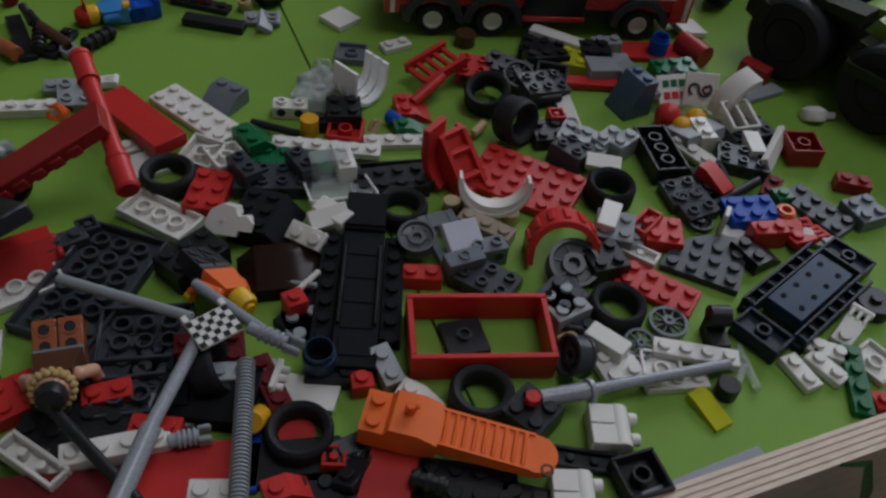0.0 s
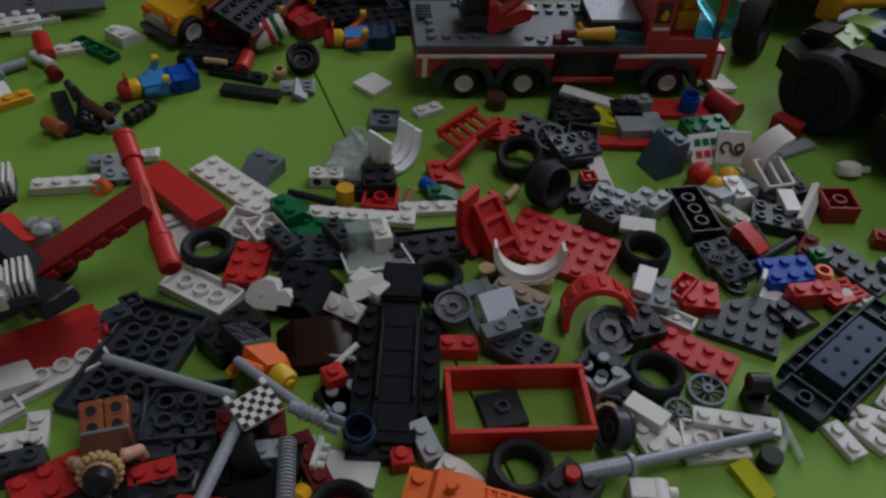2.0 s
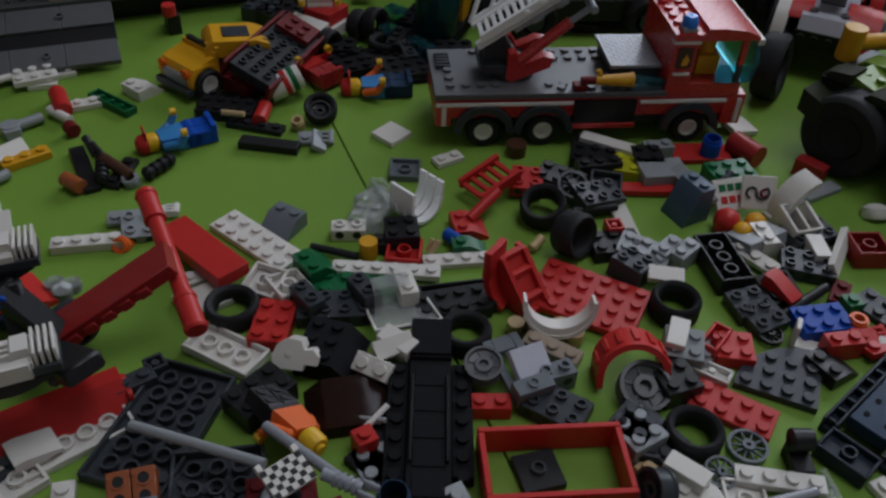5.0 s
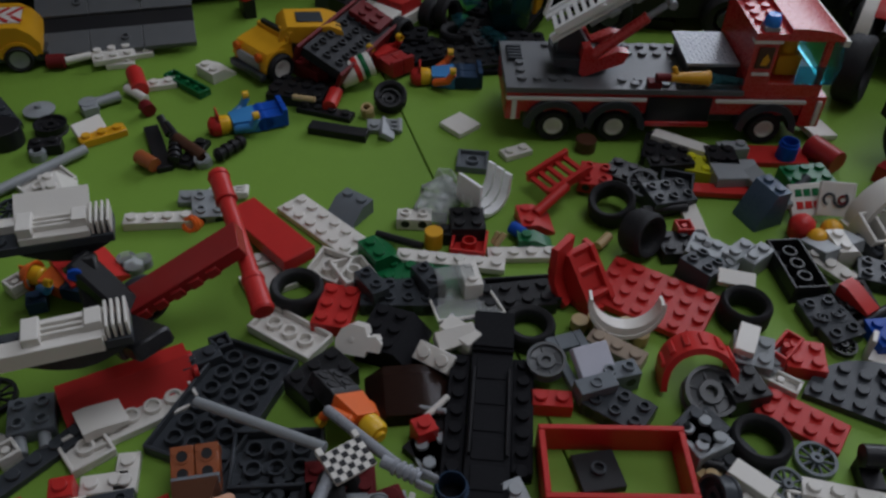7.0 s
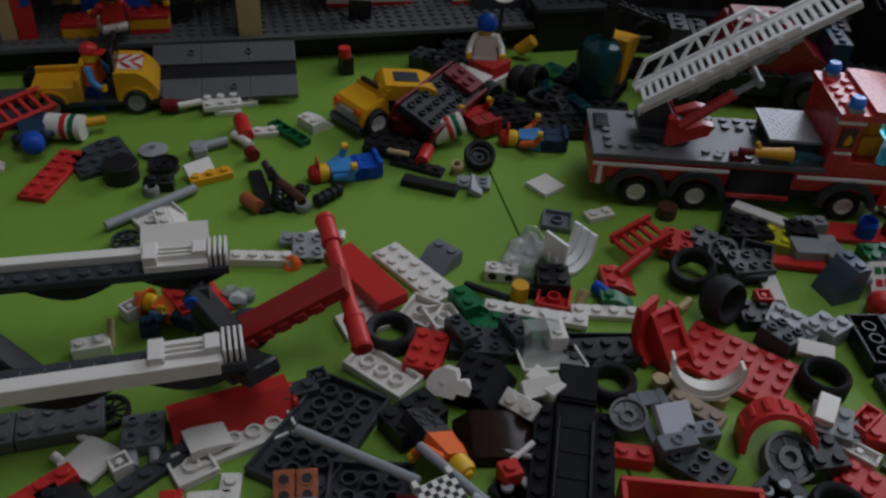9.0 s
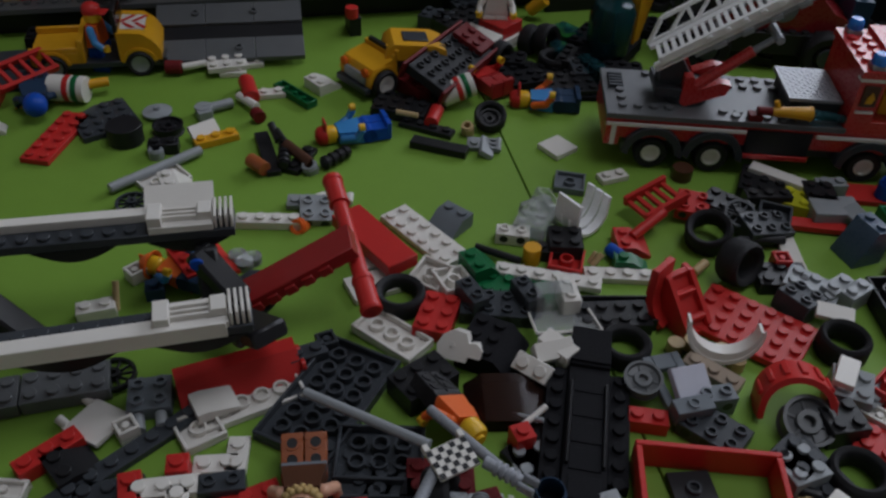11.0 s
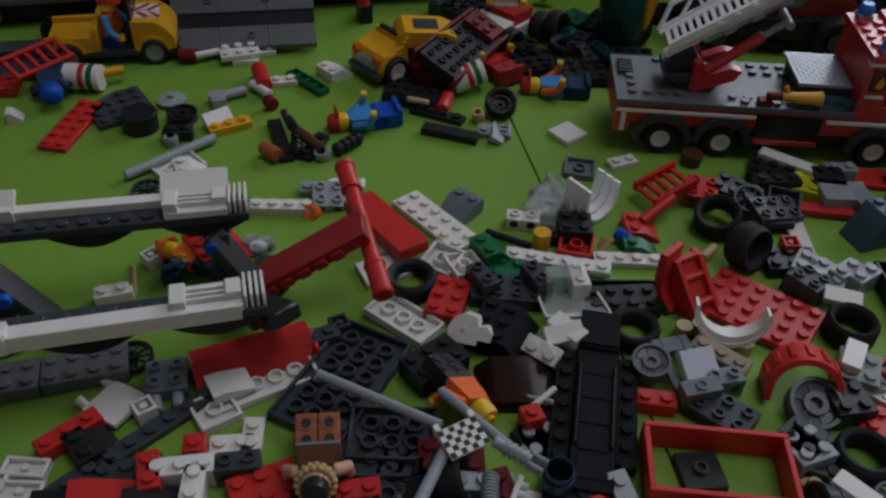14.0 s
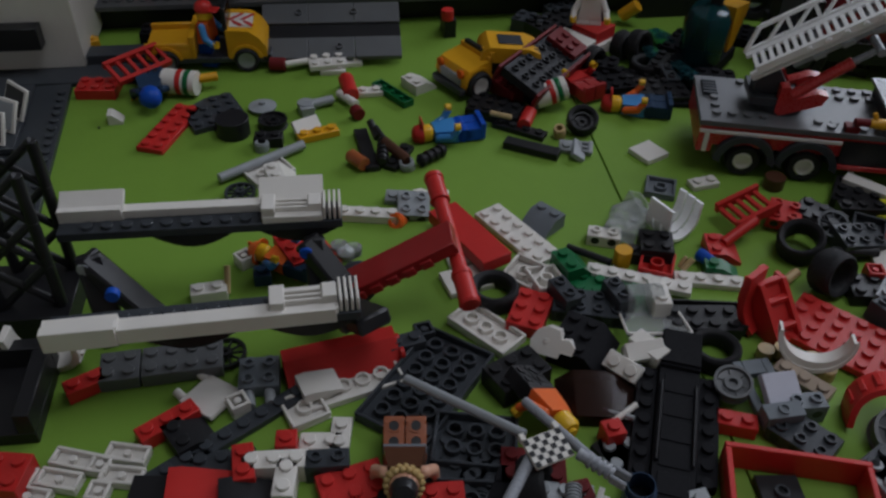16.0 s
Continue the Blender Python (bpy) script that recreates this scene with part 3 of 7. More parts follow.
for y in (0.011, 0.031):
    s = Shape()
    s.prism([(0.040, 0.0317), (0.060, 0.040), (0.062, 0.0455), (0.056, 0.0465), (0.046, 0.042), (0.042, 0.049), (0.038, 0.048), (0.0375, 0.034)], 0.0065, Matrix.Translation((0, y, 0)))
    part("ram_bracket", s, GLOSSRED, truck)
s = Shape()
s.rod((0.044, 0.012, 0.044), (0.068, 0.012, 0.0655), 0.0029)
ram = part("ram", s, GLOSSRED, truck)
s = Shape()
s.rod((0.068, 0.012, 0.0655), (0.078, 0.012, 0.0736), 0.0017)
s.rod((0.078, 0.007, 0.0736), (0.078, 0.024, 0.0736), 0.0022)
part("piston", s, SILVER, ram)
LB, LT = Vector((0.022, 0, 0.0515)), Vector((0.116, 0, 0.116))
lad = (LT - LB)
LLEN = lad.length
LM = Matrix.Translation((LB.x, WD / 2, LB.z)) @ Matrix.Rotation(-math.atan2(lad.z, lad.x), 4, "Y")
LW = 0.0132
s = Shape()
for y in (-LW, LW):
    s.box(0, y - 0.0011, -0.0005, LLEN, y + 0.0011, 0.0035)
    s.box(0, y - 0.0011 if y < 0 else y - 0.0048, 0.0003, LLEN, y + 0.0048 if y < 0 else y + 0.0011, 0.0021)
ladder = part("ladder", s, GLOSSWHITE, truck, "raised white ladder", LM)
for i in range(27):
    s = Shape()
    s.box(0.003 + i * 0.0041, -LW, 0.0002, 0.0052 + i * 0.0041, LW, 0.0018, c=0.0002)
    part("rung", s, GLOSSWHITE, ladder)
s = Shape()
h, y = 0.0135, LW
s.box(0.012, y - 0.0011, h - 0.0022, 0.070, y + 0.0011, h)
s.rod((0.0, y, 0.002), (0.012, y, h - 0.001), 0.0013)
s.rod((0.076, y, 0.002), (0.070, y, h - 0.001), 0.0013)
for i in range(4):
    x0 = 0.012 + i * 0.0145
    s.box(x0 + 0.0125, y - 0.001, 0.002, x0 + 0.0145, y + 0.001, h - 0.001)
    s.rod((x0, y, 0.002), (x0 + 0.0132, y, h - 0.001), 0.0011)
part("truss", s, GLOSSWHITE, ladder)
s = Shape()
s.box(0.004, -LW - 0.0014, 0.002, 0.086, -LW + 0.0014, 0.0062)
for i in range(6):
    s.cyl(0.0016, 0.0012, pose(0.030 + i * 0.009, -LW - 0.0014, 0.004, 90, 0, 0), 0, 8)
part("side_rail", s, GLOSSWHITE, ladder)
s = Shape()
s.box(0.02, -LW - 0.001, -0.003, 0.085, -LW + 0.001, -0.0005)
s.box(0.02, LW - 0.001, -0.003, 0.085, LW + 0.001, -0.0005)
for i in range(4):
    s.box(0.03 + i * 0.014, -LW - 0.0022, -0.0035, 0.036 + i * 0.014, LW + 0.0022, -0.0008)
part("lower_rail", s, GREY, ladder)
s = Shape()
s.ball(0.003, Matrix.Translation((LLEN + 0.001, -0.004, 0.003)))
for q in range(6):
    s.rod((LLEN + 0.001, -0.004, 0.003), (LLEN + 0.001 + 0.005 * math.cos(q), -0.004 + 0.005 * math.sin(q), 0.003 + 0.003 * math.sin(q * 2)), 0.0012)
part("flame_tip", s, TORANGE, ladder, "clear orange flame piece")
# hose nozzle on the near side
s = Shape()
s.rod((0.0755, 0.002, 0.0375), (0.083, 0.002, 0.0375), 0.0022, 0)
s.rod((0.083, 0.002, 0.0375), (0.1015, 0.002, 0.0375), 0.0024, 1, 14, 0.0036)
s.rod((0.1015, 0.002, 0.0375), (0.103, 0.002, 0.0375), 0.004, 1)
s.rod((0.086, 0.002, 0.0385), (0.084, 0.003, 0.043), 0.0013, 1)
s.box(0.072, 0.0, 0.0317, 0.079, 0.006, 0.0352, k=0)
s.rod((0.103, 0.002, 0.0372), (0.124, 0.002, 0.0355), 0.0028, 2, 12, 0.0018)
part("hose_nozzle", s, [DRED, YEL, TBLUE], truck, "yellow nozzle with a clear blue jet")

# ---- custom pieces ----


def arch_band(s, ro, ri, w, a0, a1, m=None, k=0, step=10):
    """A bent band: a slice of ring from angle a0 to a1, in the x-z plane, w deep along y."""
    n = max(2, int((a1 - a0) / step))
    an = [radians(a0 + (a1 - a0) * i / n) for i in range(n + 1)]
    pts = [(ro * math.cos(a), ro * math.sin(a)) for a in an] + [(ri * math.cos(a), ri * math.sin(a)) for a in reversed(an)]
    n2 = len(an)
    vs = [(x, 0, z) for x, z in pts] + [(x, w, z) for x, z in pts]
    t = 2 * n2
    fs = []
    for i in range(n2 - 1):
        j = t - 1 - i
        fs += [(i, i + 1, j - 1, j), (t + i, t + j, t + j - 1, t + i + 1), (i, t + i, t + i + 1, i + 1), (j, j - 1, t + j - 1, t + j)]
    fs += [(0, t - 1, 2 * t - 1, t), (n2 - 1, t + n2 - 1, t + n2, n2)]
    s.add(vs, fs, m, k)
    return s


def mudguard(x, y, a, col, z=0.0, rx=0.0, ry=0.0, ro=0.0155, ri=0.0125, w=0.014, note=""):
    ob = thing("toy_mudguard", None, None, at(x, y, a, z, rx, ry), note or f"{col} plastic wheel arch from a toy car", "toy part")
    s = Shape()
    arch_band(s, ro, ri, w, 0, 180, Matrix.Translation((0, -w / 2, 0)))
    part("arch", s, COLOURS[col], ob)
    for sx in (-1, 1):
        s = Shape()
        s.box(sx * ri, -w / 2, -0.006, sx * ro, w / 2, 0.0005)
        part("side", s, COLOURS[col], ob)
    for k in range(7):
        s = Shape()
        s.box(ro - 0.0006, -w * 0.30, -0.0012, ro + 0.0010, w * 0.30, 0.0012, Matrix.Rotation(radians(-(15 + 25 * k)), 4, "Y"))
        part("ridge", s, COLOURS[col], ob)
    return ob


def technic(x, y, a, nx, ny, col, h=3, z=0.0, rx=0.0, ry=0.0):
    """A brick with ringed black discs for the dark of its pin holes and studs with open tops."""
    def build(s):
        lx, ly, hh = nx * U, ny * U, h * PH
        s.box(-lx / 2, -ly / 2, 0, lx / 2, ly / 2, hh)
        s.studs(nx, ny, hh, hollow=True)
        for i in range(nx):
            for sy in (-1, 1):
                s.ring(0.0031, 0.0022, 0.0005, pose((i - (nx - 1) / 2) * U, sy * (ly / 2 + 0.0001), hh * 0.55, 90 * sy, 0, 0), 0, 14)
                s.cyl(0.0022, 0.0003, pose((i - (nx - 1) / 2) * U, sy * (ly / 2 + 0.00002), hh * 0.55, 90 * sy, 0, 0), 1, 12)
    me = keep(("technic", nx, ny, h, col), "toy_pin_brick", [COLOURS[col], BLACK], build)
    return lay("toy_pin_brick", me, at(x, y, a, z, rx, ry), f"{col.replace('_', ' ')} plastic brick with round pin holes and open studs")


def clip_bar(x, y, a, col, z=0.0, rx=0.0, ry=0.0, n=3):
    """A small hinge or clip piece: a plate with a bar held off it."""
    s = Shape()
    s.box(-U, -U / 2, 0, U * 0.6, U / 2, PH)
    s.studs(1, 1, PH, -U / 2)
    for yy in (-0.003, 0.0, 0.003)[:n]:
        s.box(U * 0.5, yy - 0.0008, 0, U * 1.3, yy + 0.0008, 0.0036)
    s.rod((U * 1.15, -0.0045, 0.0022), (U * 1.15, 0.0045, 0.0022), 0.0016)
    return thing("toy_hinge_piece", s, COLOURS[col], at(x, y, a, z, rx, ry), f"{col.replace('_', ' ')} plastic hinge piece, loose among the bricks", "toy part")


LYING = Matrix(((0, 0, 1, -0.02), (-1, 0, 0, 0), (0, -1, 0, 0), (0, 0, 0, 1)))
FACEDOWN = Matrix(((0, 0, 1, -0.02), (1, 0, 0, 0), (0, 1, 0, 0), (0, 0, 0, 1)))

# ---- front of the table ----
# orange brick separator
sep = thing("toy_brick_separator", None, None, at(-0.0008, 0.1560, 0, 0.0066, 0, 2), "orange plastic brick separator with a ribbed handle", "toy tool")
s = Shape()
s.prism([(-0.0310, 0.0012), (-0.0295, 0.0), (-0.0120, 0.0), (-0.0060, 0.0022), (-0.0060, 0.0086), (-0.0125, 0.0112), (-0.0215, 0.0112), (-0.0232, 0.0082), (-0.0310, 0.0082)], 0.0156, Matrix.Translation((0, -0.0078, 0)))
for yy in (-0.004, 0.004):
    s.cyl(SR, SH, pose(-0.0272, yy, 0.0081), 0, 14)
part("head", s, ORANGE, sep)
s = Shape()
s.prism([(-0.0062, 0.0024), (0.0255, 0.0026), (0.0255, 0.0058), (-0.0062, 0.0080)], 0.0136, Matrix.Translation((0, -0.0068, 0)))
s.cyl(0.0068, 0.0034, pose(0.0253, 0, 0.0025), 0, 22)
for yy in (-0.0068, 0.0058):
    s.prism([(-0.0062, 0.0078), (0.0240, 0.0056), (0.0240, 0.0066), (-0.0062, 0.0089)], 0.0010, Matrix.Translation((0, yy, 0)))
grip = part("handle", s, ORANGE, sep)
for i in range(9):
    s = Shape()
    zz = 0.0078 - i * 0.00022
    s.box(-0.0052 + i * 0.0032, -0.0060, zz - 0.0012, -0.0038 + i * 0.0032, 0.0060, zz + 0.0011, c=0.0004)
    part("rib", s, ORANGE, grip)
s = Shape()
s.rod((-0.0165, 0.0006, 0.0108), (-0.0165, 0.0006, 0.0152), 0.0017)
s.rod((-0.0165, 0.0006, 0.0130), (-0.0140, 0.0012, 0.0148), 0.0011)
part("axle_pin", s, ORANGE, sep)
# Dark ring on the handle puts the notch's shade into colour.
s = Shape()
s.ring(0.0022, 0.0014, 0.0008, pose(0.0290, -0.0050, 0.0052), 0, 14)
part("end_notch", s, BROWN, sep, "small dark ring for a notch")
brick(-0.0191, 0.1392, -90, 4, 2, "red", h=2, tile=True, note="smooth red plastic tile lying under the orange separator")
tyre(0.0041, 0.1780, 0.0112, 0.0095, 0.0074)
tyre(-0.0503, 0.1483, 0.0110, 0.0095, 0.0078)
tyre(0.0479, 0.2299, 0.0110, 0.0100, 0.0076)
tyre(0.0415, 0.2970, 0.0108, 0.0115, 0.0076)
tyre(-0.1394, 0.2520, 0.0113, 0.0095, 0.0076)
tyre(-0.0427, 0.2608, 0.0108, 0.0090, 0.0070)
tyre(-0.0207, 0.3483, 0.0112, 0.0115, 0.0076, 0.0075, 10, 18, -10)
tyre(-0.0050, 0.3274, 0.0108, 0.0120, 0.0066, 0.0110, -35, 0, 76, "black rubber toy tyre with rim, standing on its tread")
disc(-0.0522, 0.1507, "red", 0.0062, 0.002, what="toy_dish", note="red plastic dish inside a tyre")
# black motor block with the long grey shaft
brick(0.0215, 0.1739, -30, 2, 2, "black", h=3)
disc(0.0207, 0.1755, "red", 0.0026, 0.003, 0.0113)
bar(0.0233, 0.1784, 0.0095, 0.0409, 0.1868, 0.0095, "silver", 0.0031, "toy_shaft", "thick silver-grey plastic shaft sleeve")
bar(0.0390, 0.1860, 0.0095, 0.0893, 0.2137, 0.0060, "silver", 0.0020, "toy_shaft", "long grey plastic shaft lying across white pieces")
bar(0.0388, 0.1858, 0.0094, 0.0404, 0.1867, 0.0092, "silver", 0.0042, "toy_collar", "thin grey plastic collar round the shaft")
# white legs of figures
for x, y, a in ((0.0481, 0.1761, 11), (0.0383, 0.1481, 12)):
    s = Shape()
    s.box(-0.007, -0.0078, 0, 0.0015, -0.0002, 0.0078)
    s.box(-0.007, 0.0002, 0, 0.0015, 0.0078, 0.0078)
    s.cyl(0.004, 0.0156, pose(0.003, -0.0078, 0.0042, -90, 0, 0), 0, 14)
    for yy in (-0.004, 0.004):
        s.cyl(0.0022, 0.003, pose(0.0066, yy, 0.0045, 0, 90, 0), 0, 12)
    thing("toy_figure_legs", s, WHITE, at(x, y, a), "white plastic legs of a toy figure", "toy part")
brick(0.0405, 0.1635, 4, 3, 1, "black", inv=True)
brick(0.0590, 0.1600, 30, 2, 2, "black", inv=True, h=2.4)
brick(0.0051, 0.1453, 7, 4, 2, "black")
brick(0.0239, 0.1459, 0, 2, 1, "black")
brick(0.0814, 0.1663, 35, 6, 1, "light_grey", tile=True, note="grey plastic tile strip lying along the table edge")
slope(0.0832, 0.1953, -49, 2, 1, "clear_yellow", 1, top=0.5, note="clear yellow plastic wedge, catching the light")
disc(0.0893, 0.2045, "black", 0.0042, 0.0062)
bar(0.0944, 0.2268, 0.0020, 0.1009, 0.2080, 0.0020, "clear", 0.0014, note="thin clear plastic bar on the green table")
bar(0.0974, 0.2204, 0.0015, 0.0925, 0.2061, 0.0015, "clear", 0.0014, note="thin clear plastic bar on the green table")
brick(0.1171, 0.2202, -54, 2, 1, "white")
brick(0.1272, 0.2250, -41, 2, 1, "white")
brick(0.1288, 0.2338, -10, 2, 1, "white")
brick(0.1379, 0.2221, -88, 4, 1, "green")
brick(0.1464, 0.2329, -41, 2, 2, "white", inv=True)
brick(0.1461, 0.2144, 15, 1, 1, "red")
clip_bar(0.1384, 0.2462, 59, "white", 0.002, 0, -20)
disc(0.1497, 0.2622, "black", 0.0075, 0.006, stud=True)
# dark blue-grey vehicle base
ch = thing("toy_vehicle_base", None, None, at(0.1225, 0.2590, 53) @ Matrix.Diagonal((0.92, 0.84, 1, 1)), "dark blue-grey plastic vehicle base with pin holes, upturned", "toy part")
s = Shape()
s.box(-0.0215, -0.0092, 0.003, 0.0215, 0.0092, 0.0096)
base = part("base_block", s, NAVY, ch)
for i in range(4):
    # Ringed dull black discs stand in for the dark of the holes.
    for j in (-1, 1):
        s = Shape()
        s.ring(0.0014, 0.0010, 0.0004, pose(-0.0150 + i * 0.010, j * 0.0048, 0.0095), 0, 12)
        s.cyl(0.0010, 0.00035, pose(-0.0150 + i * 0.010, j * 0.0048, 0.0095), 0, 12)
        part("pin_hole", s, DULL, base)
for j in (-1, 1):
    s = Shape()
    for q in (0.0102, 0.0158):
        s.box(-0.0280, j * q, 0.0, 0.0280, j * (q + 0.0014), 0.0078)
    s.box(-0.0280, j * 0.0102, 0.0, 0.0280, j * 0.0172, 0.0034)
    for i in range(7):
        s.box(-0.0260 + i * 0.0080, j * 0.0114, 0.0033, -0.0246 + i * 0.0080, j * 0.0160, 0.0068)
    part("side_rail", s, DNAVY, ch)
for x0, x1 in ((-0.042, -0.0285), (0.0285, 0.041)):
    s = Shape()
    s.box(x0, -0.0118, 0.0, x1, 0.0118, 0.0045)
    s.ring(0.0034, 0.0024, 0.0030, pose((x0 + x1) / 2, 0, 0.0044), 0, 14)
    for xx in (x0, x1 - 0.0014):
        s.box(xx, -0.0118, 0.0044, xx + 0.0014, 0.0118, 0.0072)
    for yy in (-0.0118, 0.0104):
        s.box(x0 + 0.0015, yy, 0.0044, x1 - 0.0015, yy + 0.0014, 0.0072)
    part("end_plate", s, DNAVY, ch)
# dark grey quarter-round plate
s = Shape()
R4 = 4 * U
s.add([(0, 0, 0)] + [(-R4 * math.cos(radians(a)), R4 * math.sin(radians(a)), 0) for a in range(0, 91, 6)] + [(0, 0, PH)] + [(-R4 * math.cos(radians(a)), R4 * math.sin(radians(a)), PH) for a in range(0, 91, 6)],
      [tuple(range(0, 17))[::-1], tuple(range(17, 34))] + [(i, (i + 1) % 17, (i + 1) % 17 + 17, i + 17) for i in range(17)])
for i in range(4):
    for j in range(4):
        if math.hypot(i + 0.5, j + 0.5) < 3.75:
            s.cyl(SR, SH, pose(-(i + 0.5) * U, (j + 0.5) * U, PH - 0.0001), 0, 12)
thing("toy_round_corner_plate", s, DGREY, at(0.0959, 0.2541, -12), "dark grey quarter-round plate with studs", "toy plate")
# between box and wheels
spoked(0.0682, 0.2310, "blue_grey", 0.0076)
spoked(0.0571, 0.2160, "blue_grey", 0.0062, 0.003, 0, 12, 8)
s = Shape()
s.box(-0.004, -0.006, 0, 0.0038, 0.006, 0.0055)
s.box(-0.004, 0.002, 0, 0.0038, 0.0065, 0.011)
s.cyl(0.0042, 0.0078, pose(-0.004, 0.004, 0.0105, 0, 90, 0), 0, 14)
thing("toy_boot_piece", s, BLACK, at(0.0859, 0.2279, 13), "black plastic boot-shaped piece on the table", "toy part")
brick(0.0448, 0.2111, -27, 2, 1, "white", h=3, tile=True)
rim(0.0366, 0.2012, "dark_grey", 0.0078, 0.007, 0.0080, 25, 0, -70)
brick(0.0499, 0.2044, 33, 2, 2, "white", z=0.001)
brick(0.0656, 0.2072, 9, 2, 2, "white", inv=True, ry=6)
brick(0.0779, 0.2173, 3, 4, 1, "white", z=0.002)
brick(0.0712, 0.2039, 19, 3, 1, "white")
brick(0.0333, 0.2282, -35, 3, 2, "dark_grey", ry=8)
bar(0.0263, 0.2169, 0.0040, 0.0359, 0.2167, 0.0040, "black", 0.0022)
brick(0.0322, 0.2125, -43, 1, 1, "tan")
brick(0.0273, 0.2245, -47, 2, 2, "light_grey", h=3)
slope(-0.0158, 0.1723, -15, 2, 1, "white", 2, top=1)
brick(-0.0304, 0.1815, -50, 2, 1, "light_grey", h=2, ry=10)
brick(-0.0366, 0.1737, 24, 1, 1, "red", h=2)
brick(-0.0375, 0.1432, 12, 1, 1, "red", inv=True, h=2)
clip_bar(-0.0325, 0.1500, 40, "black", 0.002, 20, 0)
clip_bar(-0.0295, 0.1400, 75, "black", 0.003, -20, 10)
bar(-0.0125, 0.1400, 0.0090, -0.0005, 0.1392, 0.0090, "black", 0.0024, "toy_arm", "black plastic arm resting on a red tile", 3)
disc(-0.0520, 0.1770, "navy", 0.0058, 0.0120, 0.0, 0, 6, 0, 0.0046, what="toy_cup", note="dark blue plastic cup standing among black pieces")
s = Shape()
s.box(-0.011, -0.006, 0, 0.011, 0.006, 0.0018)
s.box(-0.011, -0.006, 0.0017, -0.009, 0.006, 0.009)
for yy in (-0.0035, 0.0, 0.0035):
    s.cyl(0.0014, 0.003, pose(-0.0095, yy, 0.006, 0, 90, 0), 0, 10)
thing("toy_panel", s, WHITE, at(-0.0540, 0.1664, 2, 0.001), "white plastic wall panel lying on the table", "toy part")
brick(-0.0274, 0.2273, 13, 2, 1, "red", h=2)
brick(-0.0685, 0.1996, 42, 1, 1, "red", h=3)
brick(-0.0623, 0.1939, 36, 2, 2, "light_grey")
bar(-0.0702, 0.2039, 0.0060, -0.0638, 0.2145, 0.0090, "white", 0.0012, note="thin white plastic bar among dark pieces")
bar(-0.0752, 0.2092, 0.0050, -0.0630, 0.2084, 0.0080, "light_grey", 0.001)
brick(-0.0659, 0.1648, -50, 3, 1, "dark_red", z=0.003)
disc(-0.0649, 0.1528, "yellow", 0.0036, 0.009, 0.004, 0, 50, 0, what="toy_cup", note="yellow plastic cone under the ribbed hose")
brick(-0.0640, 0.1380, 14, 1, 3, "blue", h=1, tile=True)
tyre(-0.0855, 0.1625, 0.0105, 0.0100, 0.0070, 0.0105, 20, 0, 70, "black rubber toy tyre leaning in the heap")
slope(-0.0472, 0.1288, 36, 2, 1, "red", 3, top=1)
brick(-0.0504, 0.1397, 20, 4, 2, "black", tile=True)
brick(-0.0328, 0.1324, 19, 4, 2, "black")
# ---- front left heap ----


def clip_end(a, b, col):
    """A ribbed grip whose end opens into a two-pronged clip."""
    va, vb = Vector(a), Vector(b)
    n = (vb - va).length
    ob = thing("toy_clip_end", None, None, Matrix.Translation(va) @ (vb - va).to_track_quat("Z", "Y").to_matrix().to_4x4(), f"ribbed {col.replace('_', ' ')} plastic grip with an open clip", "toy part")
    s = Shape()
    s.cyl(0.0022, n * 0.72, None, 0, 14)
    part("grip", s, COLOURS[col], ob)
    for i in range(4):
        s = Shape()
        s.cyl(0.0029, n * 0.07, Matrix.Translation((0, 0, n * (0.22 + 0.12 * i))), 0, 14)
        part("collar", s, COLOURS[col], ob)
    for sx in (-1, 1):
        s = Shape()
        s.box(sx * 0.0013, -0.0020, n * 0.68, sx * 0.0029, 0.0020, n, None, 0, 0.0005)
        part("prong", s, COLOURS[col], ob)
    return ob


bar(-0.1469, 0.1814, 0.0150, -0.0948, 0.1733, 0.0200, "light_grey", 0.0019, note="long grey plastic rod lying over a dark plate")
bar(-0.0892, 0.1647, 0.0210, -0.0901, 0.1292, 0.0200, "silver", 0.0022, "toy_shaft", "slim silver-grey plastic shaft leaning on the heap")
bar(-0.0899, 0.1313, 0.0200, -0.0894, 0.1064, 0.0180, "silver", 0.0031, "toy_shaft", "thick end of a silver-grey plastic shaft")
bar(-0.0728, 0.1636, 0.0160, -0.0569, 0.1128, 0.0160, "light_grey", 0.0023, "toy_hose", "ribbed grey plastic hose lying over bricks", 40)
bar(-0.1015, 0.1909, 0.0160, -0.0693, 0.1730, 0.0210, "silver", 0.0019, note="grey flag pole with a chequered flag")
clip_end((-0.0752, 0.1735, 0.0210), (-0.0562, 0.1705, 0.0195), "silver")
bar(-0.1304, 0.1363, 0.0170, -0.0842, 0.1091, 0.0170, "black", 0.0020, note="thin black plastic rod across the heap")
clip_end((-0.0862, 0.1320, 0.0120), (-0.0748, 0.1378, 0.0120), "light_grey")
flag = thing("toy_flag", None, None, at(-0.0847, 0.1681, 51, 0.0245, 8, 0) @ Matrix.Scale(0.88, 4), "white plastic flag with black chequers", "toy flag")
s = Shape()
s.box(-0.0085, -0.0065, -0.0009, 0.0085, 0.0065, 0.0007)
for xx in (-0.0075, 0.0075):
    s.box(xx - 0.0012, 0.006, -0.0016, xx + 0.0012, 0.0092, 0.0016)
sheet = part("sheet", s, WHITE, flag)
